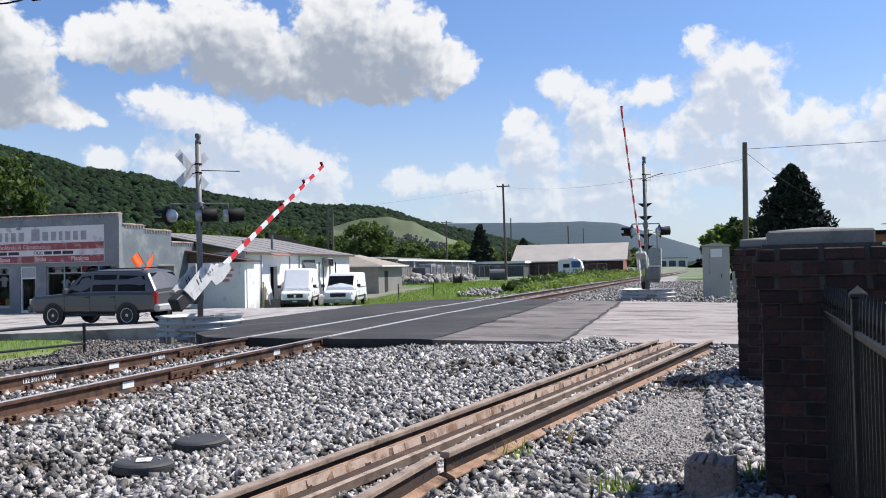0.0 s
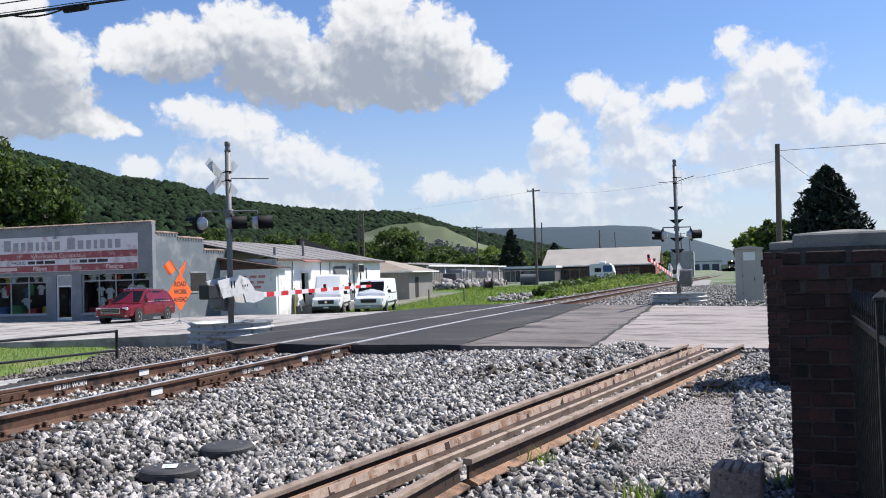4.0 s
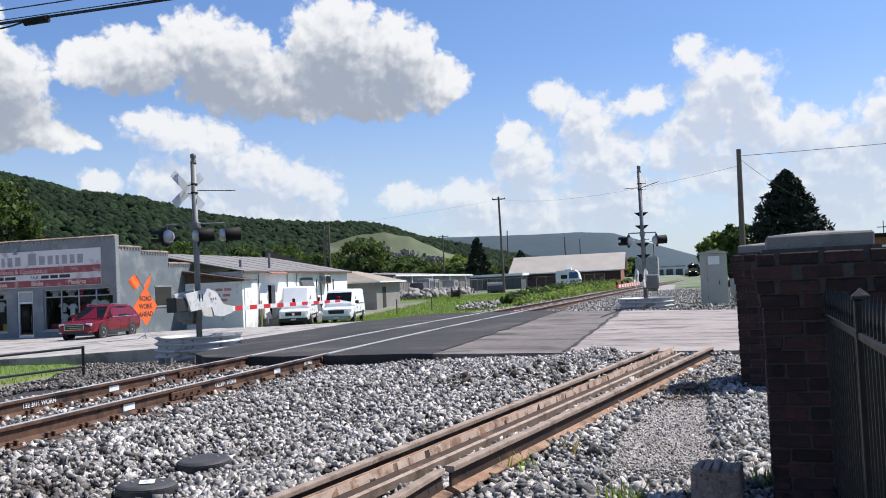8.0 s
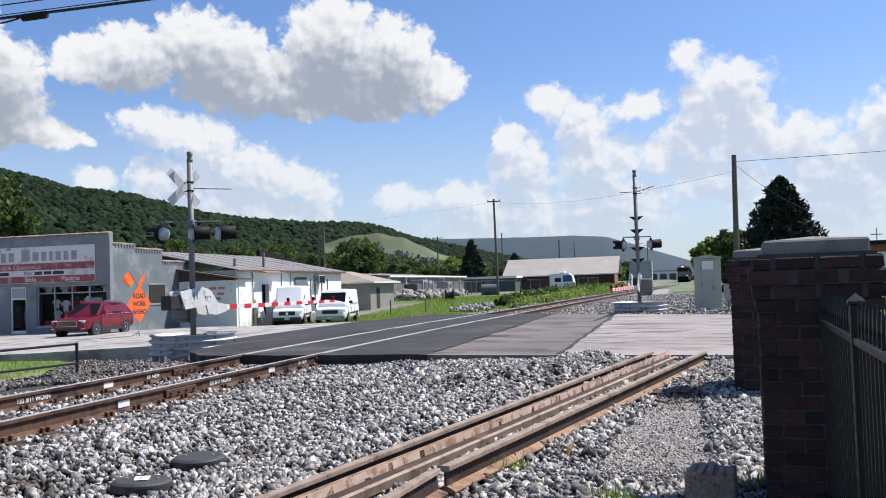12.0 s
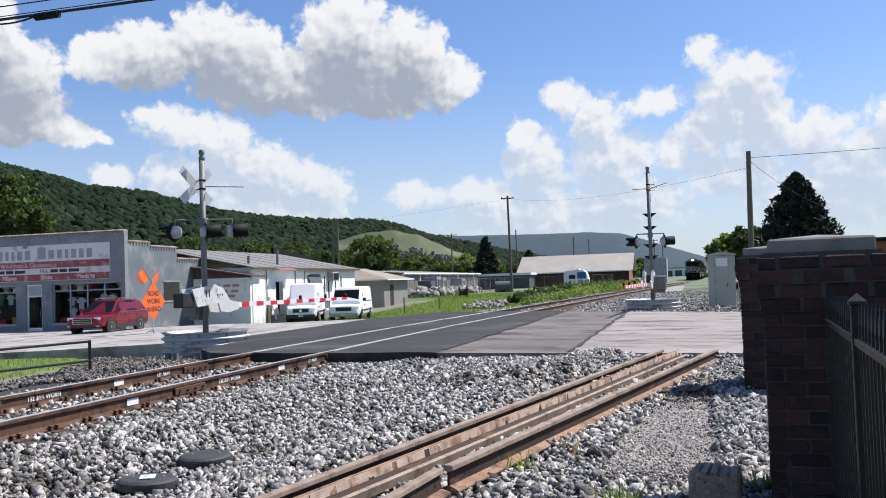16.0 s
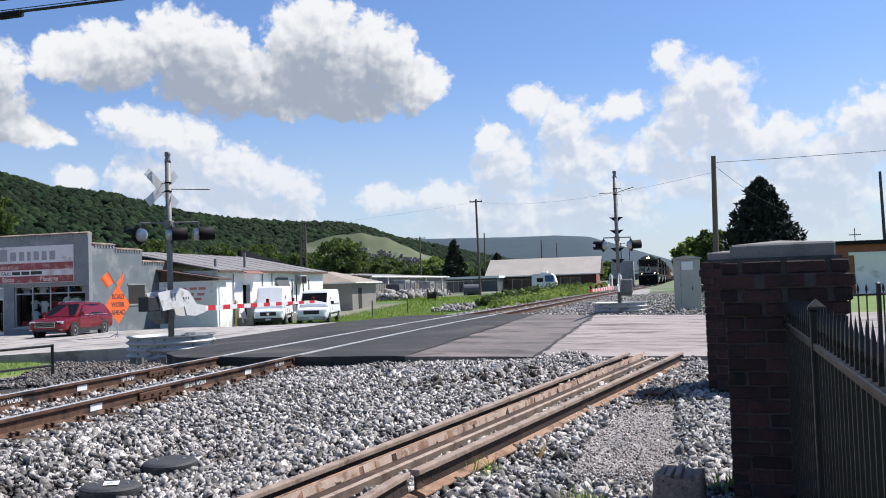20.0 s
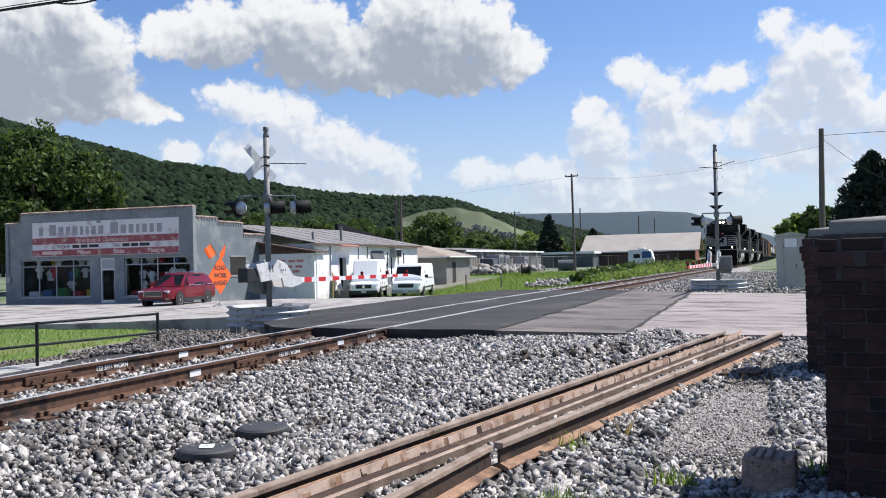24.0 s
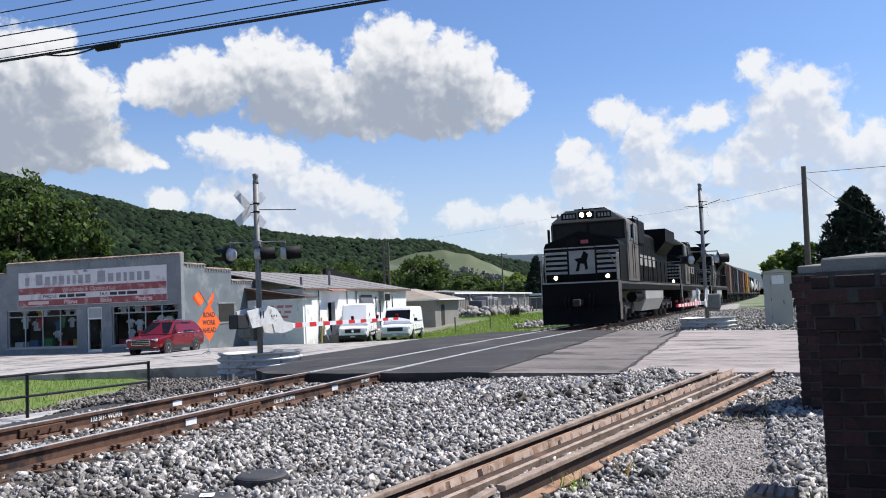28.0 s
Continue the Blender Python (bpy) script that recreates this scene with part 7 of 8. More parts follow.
def rail_truck(parent, y, axles=3):
    base = Shape()
    n = axles
    for side in (-1, 1):
        base.box(side * 1.02 - 0.08, side * 1.02 + 0.08, y - 1.9 * n / 3, y + 1.9 * n / 3, 0.55, 0.85, 0.03)
        for k in range(n):
            yk = y + (k - (n - 1) / 2) * 1.85
            base.box(side * 1.06 - 0.1, side * 1.06 + 0.1, yk - 0.22, yk + 0.22, 0.36, 0.72, 0.04)
            base.rod((side * 1.02, yk + 0.5, 0.5), (side * 1.02, yk + 0.5, 0.95), 0.09, n=8)
    base.box(-0.95, 0.95, y - 0.3, y + 0.3, 0.6, 0.95, 0.02)
    fr = part("bogie", base, M_TRUCK, parent, "grimy black bogie")
    for k in range(n):
        yk = y + (k - (n - 1) / 2) * 1.85
        for side in (-1, 1):
            part("wheel", Shape().lathe([(0.0, -0.07), (0.50, -0.07), (0.53, -0.05), (0.51, 0.05), (0.0, 0.06)], 22, Matrix.Translation((side * 0.76, yk, 0.52)) @ Matrix.Rotation(radians(90 * side), 4, "Y")), M_TRUCK, fr)
    return fr


def rails_of(parent, x, y0, y1, z, h, step, mat, name="handrail"):
    s = Shape().rod((x, y0, z + h), (x, y1, z + h), 0.022, n=6)
    part(name, s, mat, parent)
    n = max(1, int((y1 - y0) / step))
    for i in range(n + 1):
        part("stanchion", Shape().rod((x, lerp(y0, y1, i / n), z), (x, lerp(y0, y1, i / n), z + h), 0.018, n=6), mat, parent)


def locomotive(m, label):
    ob = thing("locomotive", m, label, "locomotive", "locomotives")
    # frame and deck, nose towards -y
    part("underframe", Shape().box(-1.5, 1.5, 0.9, 21.6, 1.35, 1.72, 0.03), M_LOCO, ob)
    part("pilot", Shape().prism([(-1.5, 0.22), (1.5, 0.22), (1.5, 1.66), (-1.5, 1.66)], 0.55, 0.75, "y"), M_LOCO, ob, "black front pilot plate")
    part("plough", Shape().add([(-1.45, 0.5, 0.75), (1.45, 0.5, 0.75), (1.45, 0.32, 0.12), (0.0, 0.02, 0.12), (-1.45, 0.32, 0.12), (0, 0.36, 0.75)], [(0, 5, 3, 4), (5, 1, 2, 3), (4, 3, 2, 1, 5, 0)]), M_LOCO, ob)
    part("coupler", Shape().box(-0.14, 0.14, -0.25, 0.6, 0.78, 1.05, 0.04), M_TRUCK, ob)
    for x in (-0.55, -0.4, 0.4, 0.55):
        part("air_hose", Shape().pipe([(x, 0.52, 1.2), (x, 0.30, 0.95), (x * 0.9, 0.28, 0.55)], 0.028, 6), M_BLACK, ob)
    for s in (-1, 1):
        for k in range(4):
            part("step", Shape().box(s * 1.28 - 0.2, s * 1.28 + 0.2, 0.60, 1.05, 0.30 + 0.34 * k, 0.34 + 0.34 * k), M_LOCOSIDE, ob)
        part("step_edge", Shape().box(s * 1.50 - 0.02, s * 1.50 + 0.02, 0.58, 1.06, 0.25, 1.7), M_LOCOSIDE, ob)
        part("grab_iron", Shape().pipe([(s * 1.50, 0.56, 0.9), (s * 1.50, 0.56, 2.75), (s * 1.28, 0.62, 2.75)], 0.02, 6), M_LOCOWHITE, ob)
    part("sill_stripe", Shape().box(-1.5, 1.5, 0.53, 0.549, 1.645, 1.70), M_LOCOWHITE, ob)
    # wide nose
    nose = [(-1.50, 1.70), (1.50, 1.70), (1.50, 3.05), (1.42, 3.22), (0.0, 3.66), (-1.42, 3.22), (-1.50, 3.05)]
    n = part("nose", Shape().prism(nose, 1.15, 2.75, "y"), M_LOCO, ob)
    for k in range(5):
        z = 2.02 + 0.19 * k
        part("nose_stripe", Shape().box(-1.46, -0.58, 1.135, 1.149, z, z + 0.10), M_LOCOWHITE, n, "cream stripe")
        part("nose_stripe", Shape().box(0.60, 1.46, 1.135, 1.149, z, z + 0.10), M_LOCOWHITE, n, "cream stripe")
    part("nose_band", Shape().box(-1.48, 1.48, 1.137, 1.149, 2.99, 3.04), M_LOCOWHITE, n, "cream band across the nose")
    part("emblem_panel", Shape().box(-0.5, 0.52, 1.135, 1.149, 2.0, 2.90), M_LOCOWHITE, n, "white emblem panel")
    part("emblem", Shape().prism([(-0.25, 2.10), (-0.16, 2.45), (-0.30, 2.58), (-0.02, 2.62), (0.10, 2.88), (0.28, 2.74), (0.20, 2.5), (0.24, 2.2), (0.14, 2.14), (0.10, 2.38), (-0.06, 2.40), (-0.12, 2.12)], 1.125, 1.134, "y"), M_LOCO, n, "dark emblem")
    part("door_seam", Shape().box(0.53, 0.56, 1.13, 1.149, 1.75, 3.3), M_BLACK, n)
    part("door_seam", Shape().box(-0.54, -0.51, 1.13, 1.149, 1.75, 3.3), M_BLACK, n)
    part("decal", Shape().box(0.0, 0.30, 1.137, 1.149, 3.16, 3.30), M_REDFLAG, n)
    for s in (-1, 1):
        c = part("ditch_light", Shape().rod((s * 1.02, 1.0, 1.88), (s * 1.02, 1.15, 1.88), 0.14, n=16), M_LOCO, ob)
        part("ditch_bulb", Shape().lathe([(0, 0.0), (0.075, 0.0), (0.075, 0.02)], 16, Matrix.Translation((s * 1.02, 0.985, 1.88)) @ Matrix.Rotation(radians(90), 4, "X")), M_LAMP, c, "lit ditch light")
    # cab
    cab = [(-1.55, 1.70), (1.55, 1.70), (1.55, 4.00), (1.50, 4.12), (0.85, 4.55), (-0.85, 4.55), (-1.50, 4.12), (-1.55, 4.00)]
    cb = part("cab", Shape().prism(cab, 2.75, 5.6, "y"), M_LOCOSIDE, ob, "dusty black cab, paler for sun on its side")
    part("cab_brow", Shape().prism([(-1.46, 4.10), (1.46, 4.10), (0.84, 4.56), (-0.84, 4.56)], 2.45, 2.76, "y"), M_BROW, cb, "pale dusty brow over the windscreen")
    part("windscreen_surround", Shape().box(-1.47, 1.47, 2.738, 2.749, 3.36, 4.07), M_BLACK, cb, "black windscreen surround")
    for x0, x1 in ((-1.40, -0.06), (0.06, 1.40)):
        part("windscreen", Shape().add([(x0, 2.735, 3.40 + (0.22 if abs(x0) < 0.2 else 0)), (x1, 2.735, 3.40 + (0.22 if abs(x1) < 0.2 else 0)), (x1, 2.735, 4.02), (x0, 2.735, 4.02)], [(0, 1, 2, 3)]).box(x0, x1, 2.736, 2.744, 3.68, 4.02), M_CARGLASS, cb, "dark windscreen")
    for s in (-1, 1):
        for y0, y1 in ((3.1, 3.9), (4.1, 5.2)):
            part("cab_window", Shape().box(s * 1.555 - 0.006, s * 1.555 + 0.006, y0, y1, 3.30, 3.95), M_CARGLASS, cb, "dark cab window")
        part("cab_door", Shape().box(s * 1.553 - 0.006, s * 1.553 + 0.006, 2.95, 3.02, 1.8, 3.2), M_BLACK, cb)
        part("mirror", Shape().box(s * 1.72 - 0.03, s * 1.72 + 0.03, 2.9, 3.15, 3.35, 3.9, 0.01), M_LOCO, cb)
        part("window_guard", Shape().pipe([(s * 1.62, 4.0, 3.2), (s * 1.62, 5.4, 3.2), (s * 1.62, 5.4, 4.3), (s * 1.62, 4.0, 4.3), (s * 1.62, 4.0, 3.2)], 0.02, 6), M_LOCO, cb)
    for s in (-1, 1):
        nb = part("number_board", Shape().box(s * 0.71 - 0.31, s * 0.71 + 0.31, 2.42, 2.45, 4.20, 4.46), M_BLACK, cb, "black number board")
        for k in range(4):
            x = s * 0.71 - 0.22 + 0.13 * k
            part("number_bar", Shape().box(x, x + 0.08, 2.41, 2.419, 4.26, 4.40), M_LOCOWHITE, nb)
    hl = part("headlight_box", Shape().box(-0.32, 0.32, 2.38, 2.46, 4.20, 4.50, 0.02), M_LOCO, cb)
    for x in (-0.15, 0.15):
        part("headlight", Shape().lathe([(0, 0.0), (0.085, 0.0), (0.095, 0.02)], 16, Matrix.Translation((x, 2.375, 4.36)) @ Matrix.Rotation(radians(90), 4, "X")), M_LAMP, hl, "lit headlight")
    part("roof_gear", Shape().box(-0.6, 0.6, 3.0, 3.5, 4.55, 4.66, 0.02).box(0.2, 0.5, 3.9, 4.3, 4.55, 4.75, 0.02).rod((-0.4, 3.8, 4.55), (-0.4, 3.8, 4.80), 0.03, n=6), M_LOCO, cb)
    part("horn", Shape().rod((-0.2, 4.6, 4.68), (-0.2, 5.1, 4.68), 0.05, 0.03, 8).rod((0.1, 4.6, 4.68), (0.1, 5.0, 4.68), 0.05, 0.03, 8), M_BLACK, cb)
    # long hood
    hood = [(-0.95, 1.70), (0.95, 1.70), (0.95, 3.95), (0.75, 4.15), (-0.75, 4.15), (-0.95, 3.95)]
    hd = part("hood", Shape().prism(hood, 5.6, 20.4, "y"), M_LOCO, ob, "dusty black engine hood")
    part("dynamic_brake", Shape().box(-1.35, 1.35, 6.3, 9.2, 3.35, 4.42, 0.06), M_LOCO, ob)
    part("exhaust_box", Shape().box(-0.6, 0.6, 11.2, 12.8, 4.15, 4.55, 0.04), M_LOCO, ob)
    part("radiator", Shape().prism([(-0.95, 3.2), (-1.52, 3.85), (-1.52, 4.5), (1.52, 4.5), (1.52, 3.85), (0.95, 3.2)], 15.6, 19.8, "y"), M_LOCO, ob)
    for s in (-1, 1):
        for k in range(10):
            y = 9.5 + 0.62 * k
            part("hood_door", Shape().box(s * 0.953 - 0.008, s * 0.953 + 0.012, y, y + 0.54, 1.85, 3.5), M_LOCO, hd)
        for k in range(4):
            part("side_lettering_bar", Shape().box(s * 0.966 - 0.002, s * 0.966 + 0.004, 10.0 + 1.4 * k, 10.9 + 1.4 * k, 2.5, 3.0), M_LOCOWHITE, hd, "white lettering bar")
        rails_of(ob, s * 1.48, 5.8, 20.9, 1.72, 1.0, 1.5, M_LOCO)
        part("walkway_stripe", Shape().box(s * 1.505 - 0.004, s * 1.505 + 0.004, 1.2, 21.4, 1.58, 1.66), M_LOCOSIDE, ob)
    rails_of(ob, 1.45, 0.62, 1.1, 1.72, 1.0, 0.5, M_LOCOWHITE, "front_handrail")
    rails_of(ob, -1.45, 0.62, 1.1, 1.72, 1.0, 0.5, M_LOCOWHITE, "front_handrail")
    part("fuel_tank", Shape().prism([(-1.45, 0.95), (-1.2, 0.42), (1.2, 0.42), (1.45, 0.95), (1.45, 1.33), (-1.45, 1.33)], 7.8, 14.0, "y"), M_TANK, ob, "grey fuel tank")
    part("air_tank", Shape().rod((1.2, 5.4, 1.05), (1.2, 7.6, 1.05), 0.22, n=12).rod((-1.2, 5.4, 1.05), (-1.2, 7.6, 1.05), 0.22, n=12), M_LOCO, ob)
    rail_truck(ob, 4.0)
    rail_truck(ob, 17.8)
    part("rear_pilot", Shape().box(-1.5, 1.5, 21.4, 21.6, 0.4, 1.7), M_LOCO, ob)
    for s in (-1, 1):
        part("jacking_pad", Shape().box(s * 1.3 - 0.15, s * 1.3 + 0.15, 0.56, 0.66, 0.30, 0.62, 0.02), M_TRUCK, ob)
        part("side_ladder", Shape().box(s * 1.56 - 0.01, s * 1.56 + 0.01, 3.95, 4.0, 1.8, 3.2).box(s * 1.56 - 0.01, s * 1.56 + 0.01, 4.5, 4.55, 1.8, 3.2), M_BLACK, cb)
    part("nose_rail", Shape().pipe([(0.58, 1.10, 2.80), (1.05, 1.02, 2.84), (1.40, 0.80, 2.25), (1.46, 0.62, 1.85)], 0.022, 6), M_LOCOSIDE, ob)
    grow = Matrix.Diagonal((1.06, 1, 1.085, 1))
    for piece in ob.children_recursive:
        piece.data.transform(grow)
    return ob


def freight(kind, m, mat, label, L=16.5):
    ob = thing(kind, m, label, "freight car", "freight cars")
    part("underframe", Shape().box(-1.35, 1.35, 0.3, L - 0.3, 0.95, 1.2, 0.02), M_TRUCK, ob)
    if kind == "boxcar":
        part("body", Shape().prism([(-1.5, 1.2), (1.5, 1.2), (1.5, 4.5), (0.0, 4.75), (-1.5, 4.5)], 0.4, L - 0.4, "y"), mat, ob)
        for s in (-1, 1):
            part("sliding_door", Shape().box(s * 1.54 - 0.03, s * 1.54 + 0.03, L / 2 - 1.5, L / 2 + 1.5, 1.25, 4.3), mat, ob)
            for k in range(14):
                y = 0.9 + k * (L - 1.8) / 13
                part("side_post", Shape().box(s * 1.52 - 0.03, s * 1.52 + 0.03, y - 0.06, y + 0.06, 1.25, 4.4), mat, ob)
    elif kind == "hopper_car":
        part("body", Shape().prism([(-1.5, 1.9), (-0.6, 1.1), (0.6, 1.1), (1.5, 1.9), (1.58, 4.2), (1.0, 4.6), (-1.0, 4.6), (-1.58, 4.2)], 0.5, L - 0.5, "y"), mat, ob)
        for k in range(4):
            part("hatch", Shape().box(-0.4, 0.4, 1.5 + k * 3.8, 3.2 + k * 3.8, 4.6, 4.72, 0.02), mat, ob)
    else:
        part("tank", Shape().lathe([(0.0, 0.4), (0.9, 0.5), (1.4, 0.9), (1.48, 1.4), (1.48, L - 1.4), (1.4, L - 0.9), (0.9, L - 0.5), (0.0, L - 0.4)], 26, pose(0, 0, 2.75, -90)), mat, ob, smooth=True)
        part("dome", Shape().rod((0, L / 2, 4.1), (0, L / 2, 4.55), 0.45, n=14), mat, ob)
        part("walkway", Shape().box(-0.9, 0.9, L / 2 - 1.4, L / 2 + 1.4, 4.18, 4.24), M_TRUCK, ob)
    rail_truck(ob, 2.2, 2)
    rail_truck(ob, L - 2.2, 2)
    part("end_ladder", Shape().box(1.1, 1.4, 0.30, 0.36, 1.2, 4.2), M_TRUCK, ob)
    return ob


def wagon_paint(name, c):
    return surf(name, tuple(v * 0.75 for v in c), c, 1.0, 0.7, bump=0.1, fine=9, c3=tuple(v * 0.5 for v in c), spots=0.35, spot_scale=0.6)


TRAIN = []
lead = locomotive(pose(0, 0, 0), "black freight locomotive with white nose stripes and lit headlights")
TRAIN.append((lead, 0.0))
for k in (1, 2):
    TRAIN.append((copy_thing(lead, pose(0, 30 * k, 0)), 22.4 * k))
CARS = [("boxcar", (0.10, 0.05, 0.035), "weathered brown steel boxcar"), ("boxcar", (0.05, 0.055, 0.07), "dark blue-grey steel boxcar"), ("boxcar", (0.12, 0.055, 0.04), "rusty brown steel boxcar"), ("boxcar", (0.42, 0.22, 0.03), "faded yellow-orange steel boxcar"), ("tank_car", (0.02, 0.02, 0.022), "black tank car with a walkway"), ("tank_car", (0.60, 0.60, 0.58), "white tank car with a walkway"), ("hopper_car", (0.34, 0.34, 0.33), "pale grey covered hopper car"), ("tank_car", (0.60, 0.60, 0.58), "white tank car in the rear of the train"), ("hopper_car", (0.30, 0.29, 0.28), "grey covered hopper car"), ("boxcar", (0.11, 0.05, 0.035), "brown steel boxcar far back in the train"), ("hopper_car", (0.36, 0.35, 0.34), "light grey covered hopper car")]
for k, (kind, c, label) in enumerate(CARS):
    TRAIN.append((freight(kind, pose(0, 100 + 20 * k, 0), wagon_paint("wagon_paint", c), label), 22.4 * 3 + 16.9 * k))
# ---- hills, trees, grass ----
M_LEAF = surf("leaf_green", (0.018, 0.042, 0.008), (0.080, 0.125, 0.024), 0.5, 0.75, bump=0.0, fine=4, island=0.55)
M_LEAF_DARK = surf("needle_green", (0.006, 0.014, 0.008), (0.018, 0.032, 0.015), 0.6, 0.9, bump=0.0, fine=4, island=0.5)
M_LEAF_LIGHT = surf("fresh_leaf", (0.08, 0.13, 0.022), (0.16, 0.23, 0.05), 0.6, 0.7, bump=0.0, fine=4, island=0.5)
M_CANOPY = surf("hill_canopy", (0.006, 0.014, 0.0065), (0.019, 0.034, 0.0145), 0.02, 1.0, bump=0.0, fine=0.3, island=0.6, spec=0.1)
# Distance haze is put into the ridge's base colour as a blue tint.
M_RIDGE = surf("haze_tinted_ridge", (0.017, 0.036, 0.050), (0.030, 0.055, 0.070), 0.01, 1.0, bump=0.0, fine=0.06)
M_CLEAR = surf("cleared_slope", (0.085, 0.11, 0.055), (0.135, 0.155, 0.085), 0.015, 0.95, bump=0.0, fine=0.1, c3=(0.30, 0.28, 0.24), spots=0.2, spot_scale=0.02)
M_BARK = surf("bark", (0.05, 0.04, 0.032), (0.10, 0.085, 0.07), 4, 0.9, bump=0.5, fine=30)
M_GRASS = surf("mown_grass", (0.075, 0.13, 0.016), (0.145, 0.205, 0.036), 0.8, 0.9, bump=0.4, fine=22, c3=(0.17, 0.17, 0.06), spots=0.3, spot_scale=0.4)
M_BLADE = surf("grass_blade", (0.075, 0.135, 0.014), (0.145, 0.22, 0.04), 3, 0.7, bump=0.0, fine=8, island=0.4)
M_STRAW = surf("dry_stem", (0.22, 0.17, 0.06), (0.34, 0.28, 0.11), 3, 0.8, bump=0.0, fine=8, island=0.3)


def let_light_through(mat, amount):
    """Thin leaves pass part of the light that falls on their far side."""
    nt = mat.node_tree
    bs = nt.nodes["Principled BSDF"]
    tr, mx = nt.nodes.new("ShaderNodeBsdfTranslucent"), nt.nodes.new("ShaderNodeMixShader")
    br = nt.nodes.new("ShaderNodeHueSaturation")
    br.inputs["Value"].default_value, br.inputs["Hue"].default_value = 1.7, 0.485
    nt.links.new(bs.inputs["Base Color"].links[0].from_socket, br.inputs["Color"])
    nt.links.new(br.outputs[0], tr.inputs["Color"])
    mx.inputs[0].default_value = amount
    nt.links.new(bs.outputs[0], mx.inputs[1])
    nt.links.new(tr.outputs[0], mx.inputs[2])
    nt.links.new(mx.outputs[0], nt.nodes["Material Output"].inputs["Surface"])


for mat, amount in ((M_LEAF, 0.35), (M_LEAF_LIGHT, 0.45), (M_BLADE, 0.5), (M_STRAW, 0.3)):
    let_light_through(mat, amount)


def cloud_mesh(name, centres, radii, leaf, per, seed, flat=0.55):
    """Leaves as small folded quads in clumps."""
    rng = np.random.default_rng(seed)
    n = len(centres)
    c = np.repeat(np.asarray(centres, float), per, 0)
    r = np.repeat(np.asarray(radii, float), per)
    d = rng.normal(size=(n * per, 3))
    d /= np.linalg.norm(d, axis=1)[:, None]
    p = c + d * (r * rng.uniform(0.55, 1.05, n * per))[:, None] * np.array([1, 1, 0.8])
    a = rng.normal(size=(n * per, 3)) + d * 0.6
    a /= np.linalg.norm(a, axis=1)[:, None]
    b = np.cross(a, rng.normal(size=(n * per, 3)))
    b /= np.linalg.norm(b, axis=1)[:, None]
    s = (leaf * rng.uniform(0.6, 1.3, n * per))[:, None]
    v = np.stack([p - a * s, p + b * s * flat, p + a * s, p - b * s * flat], 1)
    k = n * per
    me = bpy.data.meshes.new(name)
    me.vertices.add(k * 4)
    me.vertices.foreach_set("co", v.ravel())
    me.loops.add(k * 4)
    me.loops.foreach_set("vertex_index", np.arange(k * 4, dtype=np.int32))
    me.polygons.add(k)
    me.polygons.foreach_set("loop_start", np.arange(0, k * 4, 4, dtype=np.int32))
    me.update(calc_edges=True)
    return me


def tree(m, height, spread, trunk_r, seed, label, mat=None, leaf=0.3, clumps=110, per=42, low=0.28, group="broadleaf trees"):
    rng = np.random.default_rng(seed)
    ob = thing("tree", m, label, "tree", group)
    wood = Shape().rod((0, 0, -0.3), (0.02 * height, 0, height * 0.45), trunk_r, trunk_r * 0.55, 10).rod((0.02 * height, 0, height * 0.45), (0.0, 0.02 * height, height * 0.82), trunk_r * 0.55, trunk_r * 0.15, 8)
    for k in range(9):
        a, h = 2.4 * k + rng.uniform(0, 0.6), height * rng.uniform(0.25, 0.62)
        e = spread * rng.uniform(0.5, 0.85)
        wood.rod((0.01 * height, 0, h), (e * math.cos(a), e * math.sin(a), h + e * rng.uniform(0.35, 0.9)), trunk_r * 0.32, trunk_r * 0.06, 6)
    part("trunk", wood, M_BARK, ob, "grey-brown trunk and limbs")
    cs, rs = [], []
    while len(cs) < clumps:
        d = rng.normal(size=3)
        d /= np.linalg.norm(d)
        rr = rng.uniform(0.35, 1.0) ** 0.5
        lump = 0.82 + 0.30 * noise.noise((d[0] * 1.7 + seed, d[1] * 1.7, d[2] * 1.7))
        p = np.array([d[0] * spread, d[1] * spread, d[2] * height * (1 - low) / 2]) * rr * lump
        p[2] += height * (low + (1 - low) / 2)
        cs.append(p)
        rs.append(spread * rng.uniform(0.16, 0.27))
    part("crown", cloud_mesh("crown", cs, rs, leaf, per, seed), mat or M_LEAF, ob, "uneven leafy crown")
    return ob


def conifer(m, height, spread, seed, label, leaf=0.28, clumps=150, per=44, mat=None):
    rng = np.random.default_rng(seed)
    ob = thing("conifer", m, label, "tree", "conifers")
    part("trunk", Shape().rod((0, 0, -0.3), (0, 0, height * 0.95), 0.22, 0.03, 10), M_BARK, ob)
    cs, rs = [], []
    for k in range(clumps):
        u = rng.uniform(0, 1) ** 1.35
        z = height * (0.04 + 0.93 * u)
        w = spread * (1 - u) ** 0.72 * (0.88 + 0.22 * noise.noise((math.cos(k * 2.4) * 2, math.sin(k * 2.4) * 2, z * 0.9 + seed)))
        a = k * 2.39996
        rr = w * rng.uniform(0.45, 0.95)
        cs.append((rr * math.cos(a), rr * math.sin(a), z))
        rs.append(0.18 * spread * (1 - 0.65 * u) + 0.10)
    cs += [(0, 0, height * (0.93 + 0.015 * k)) for k in range(5)]
    rs += [0.16] * 5
    part("crown", cloud_mesh("crown", cs, rs, leaf, per, seed, 0.35), mat or M_LEAF_DARK, ob, "dense dark needle crown")
    return ob


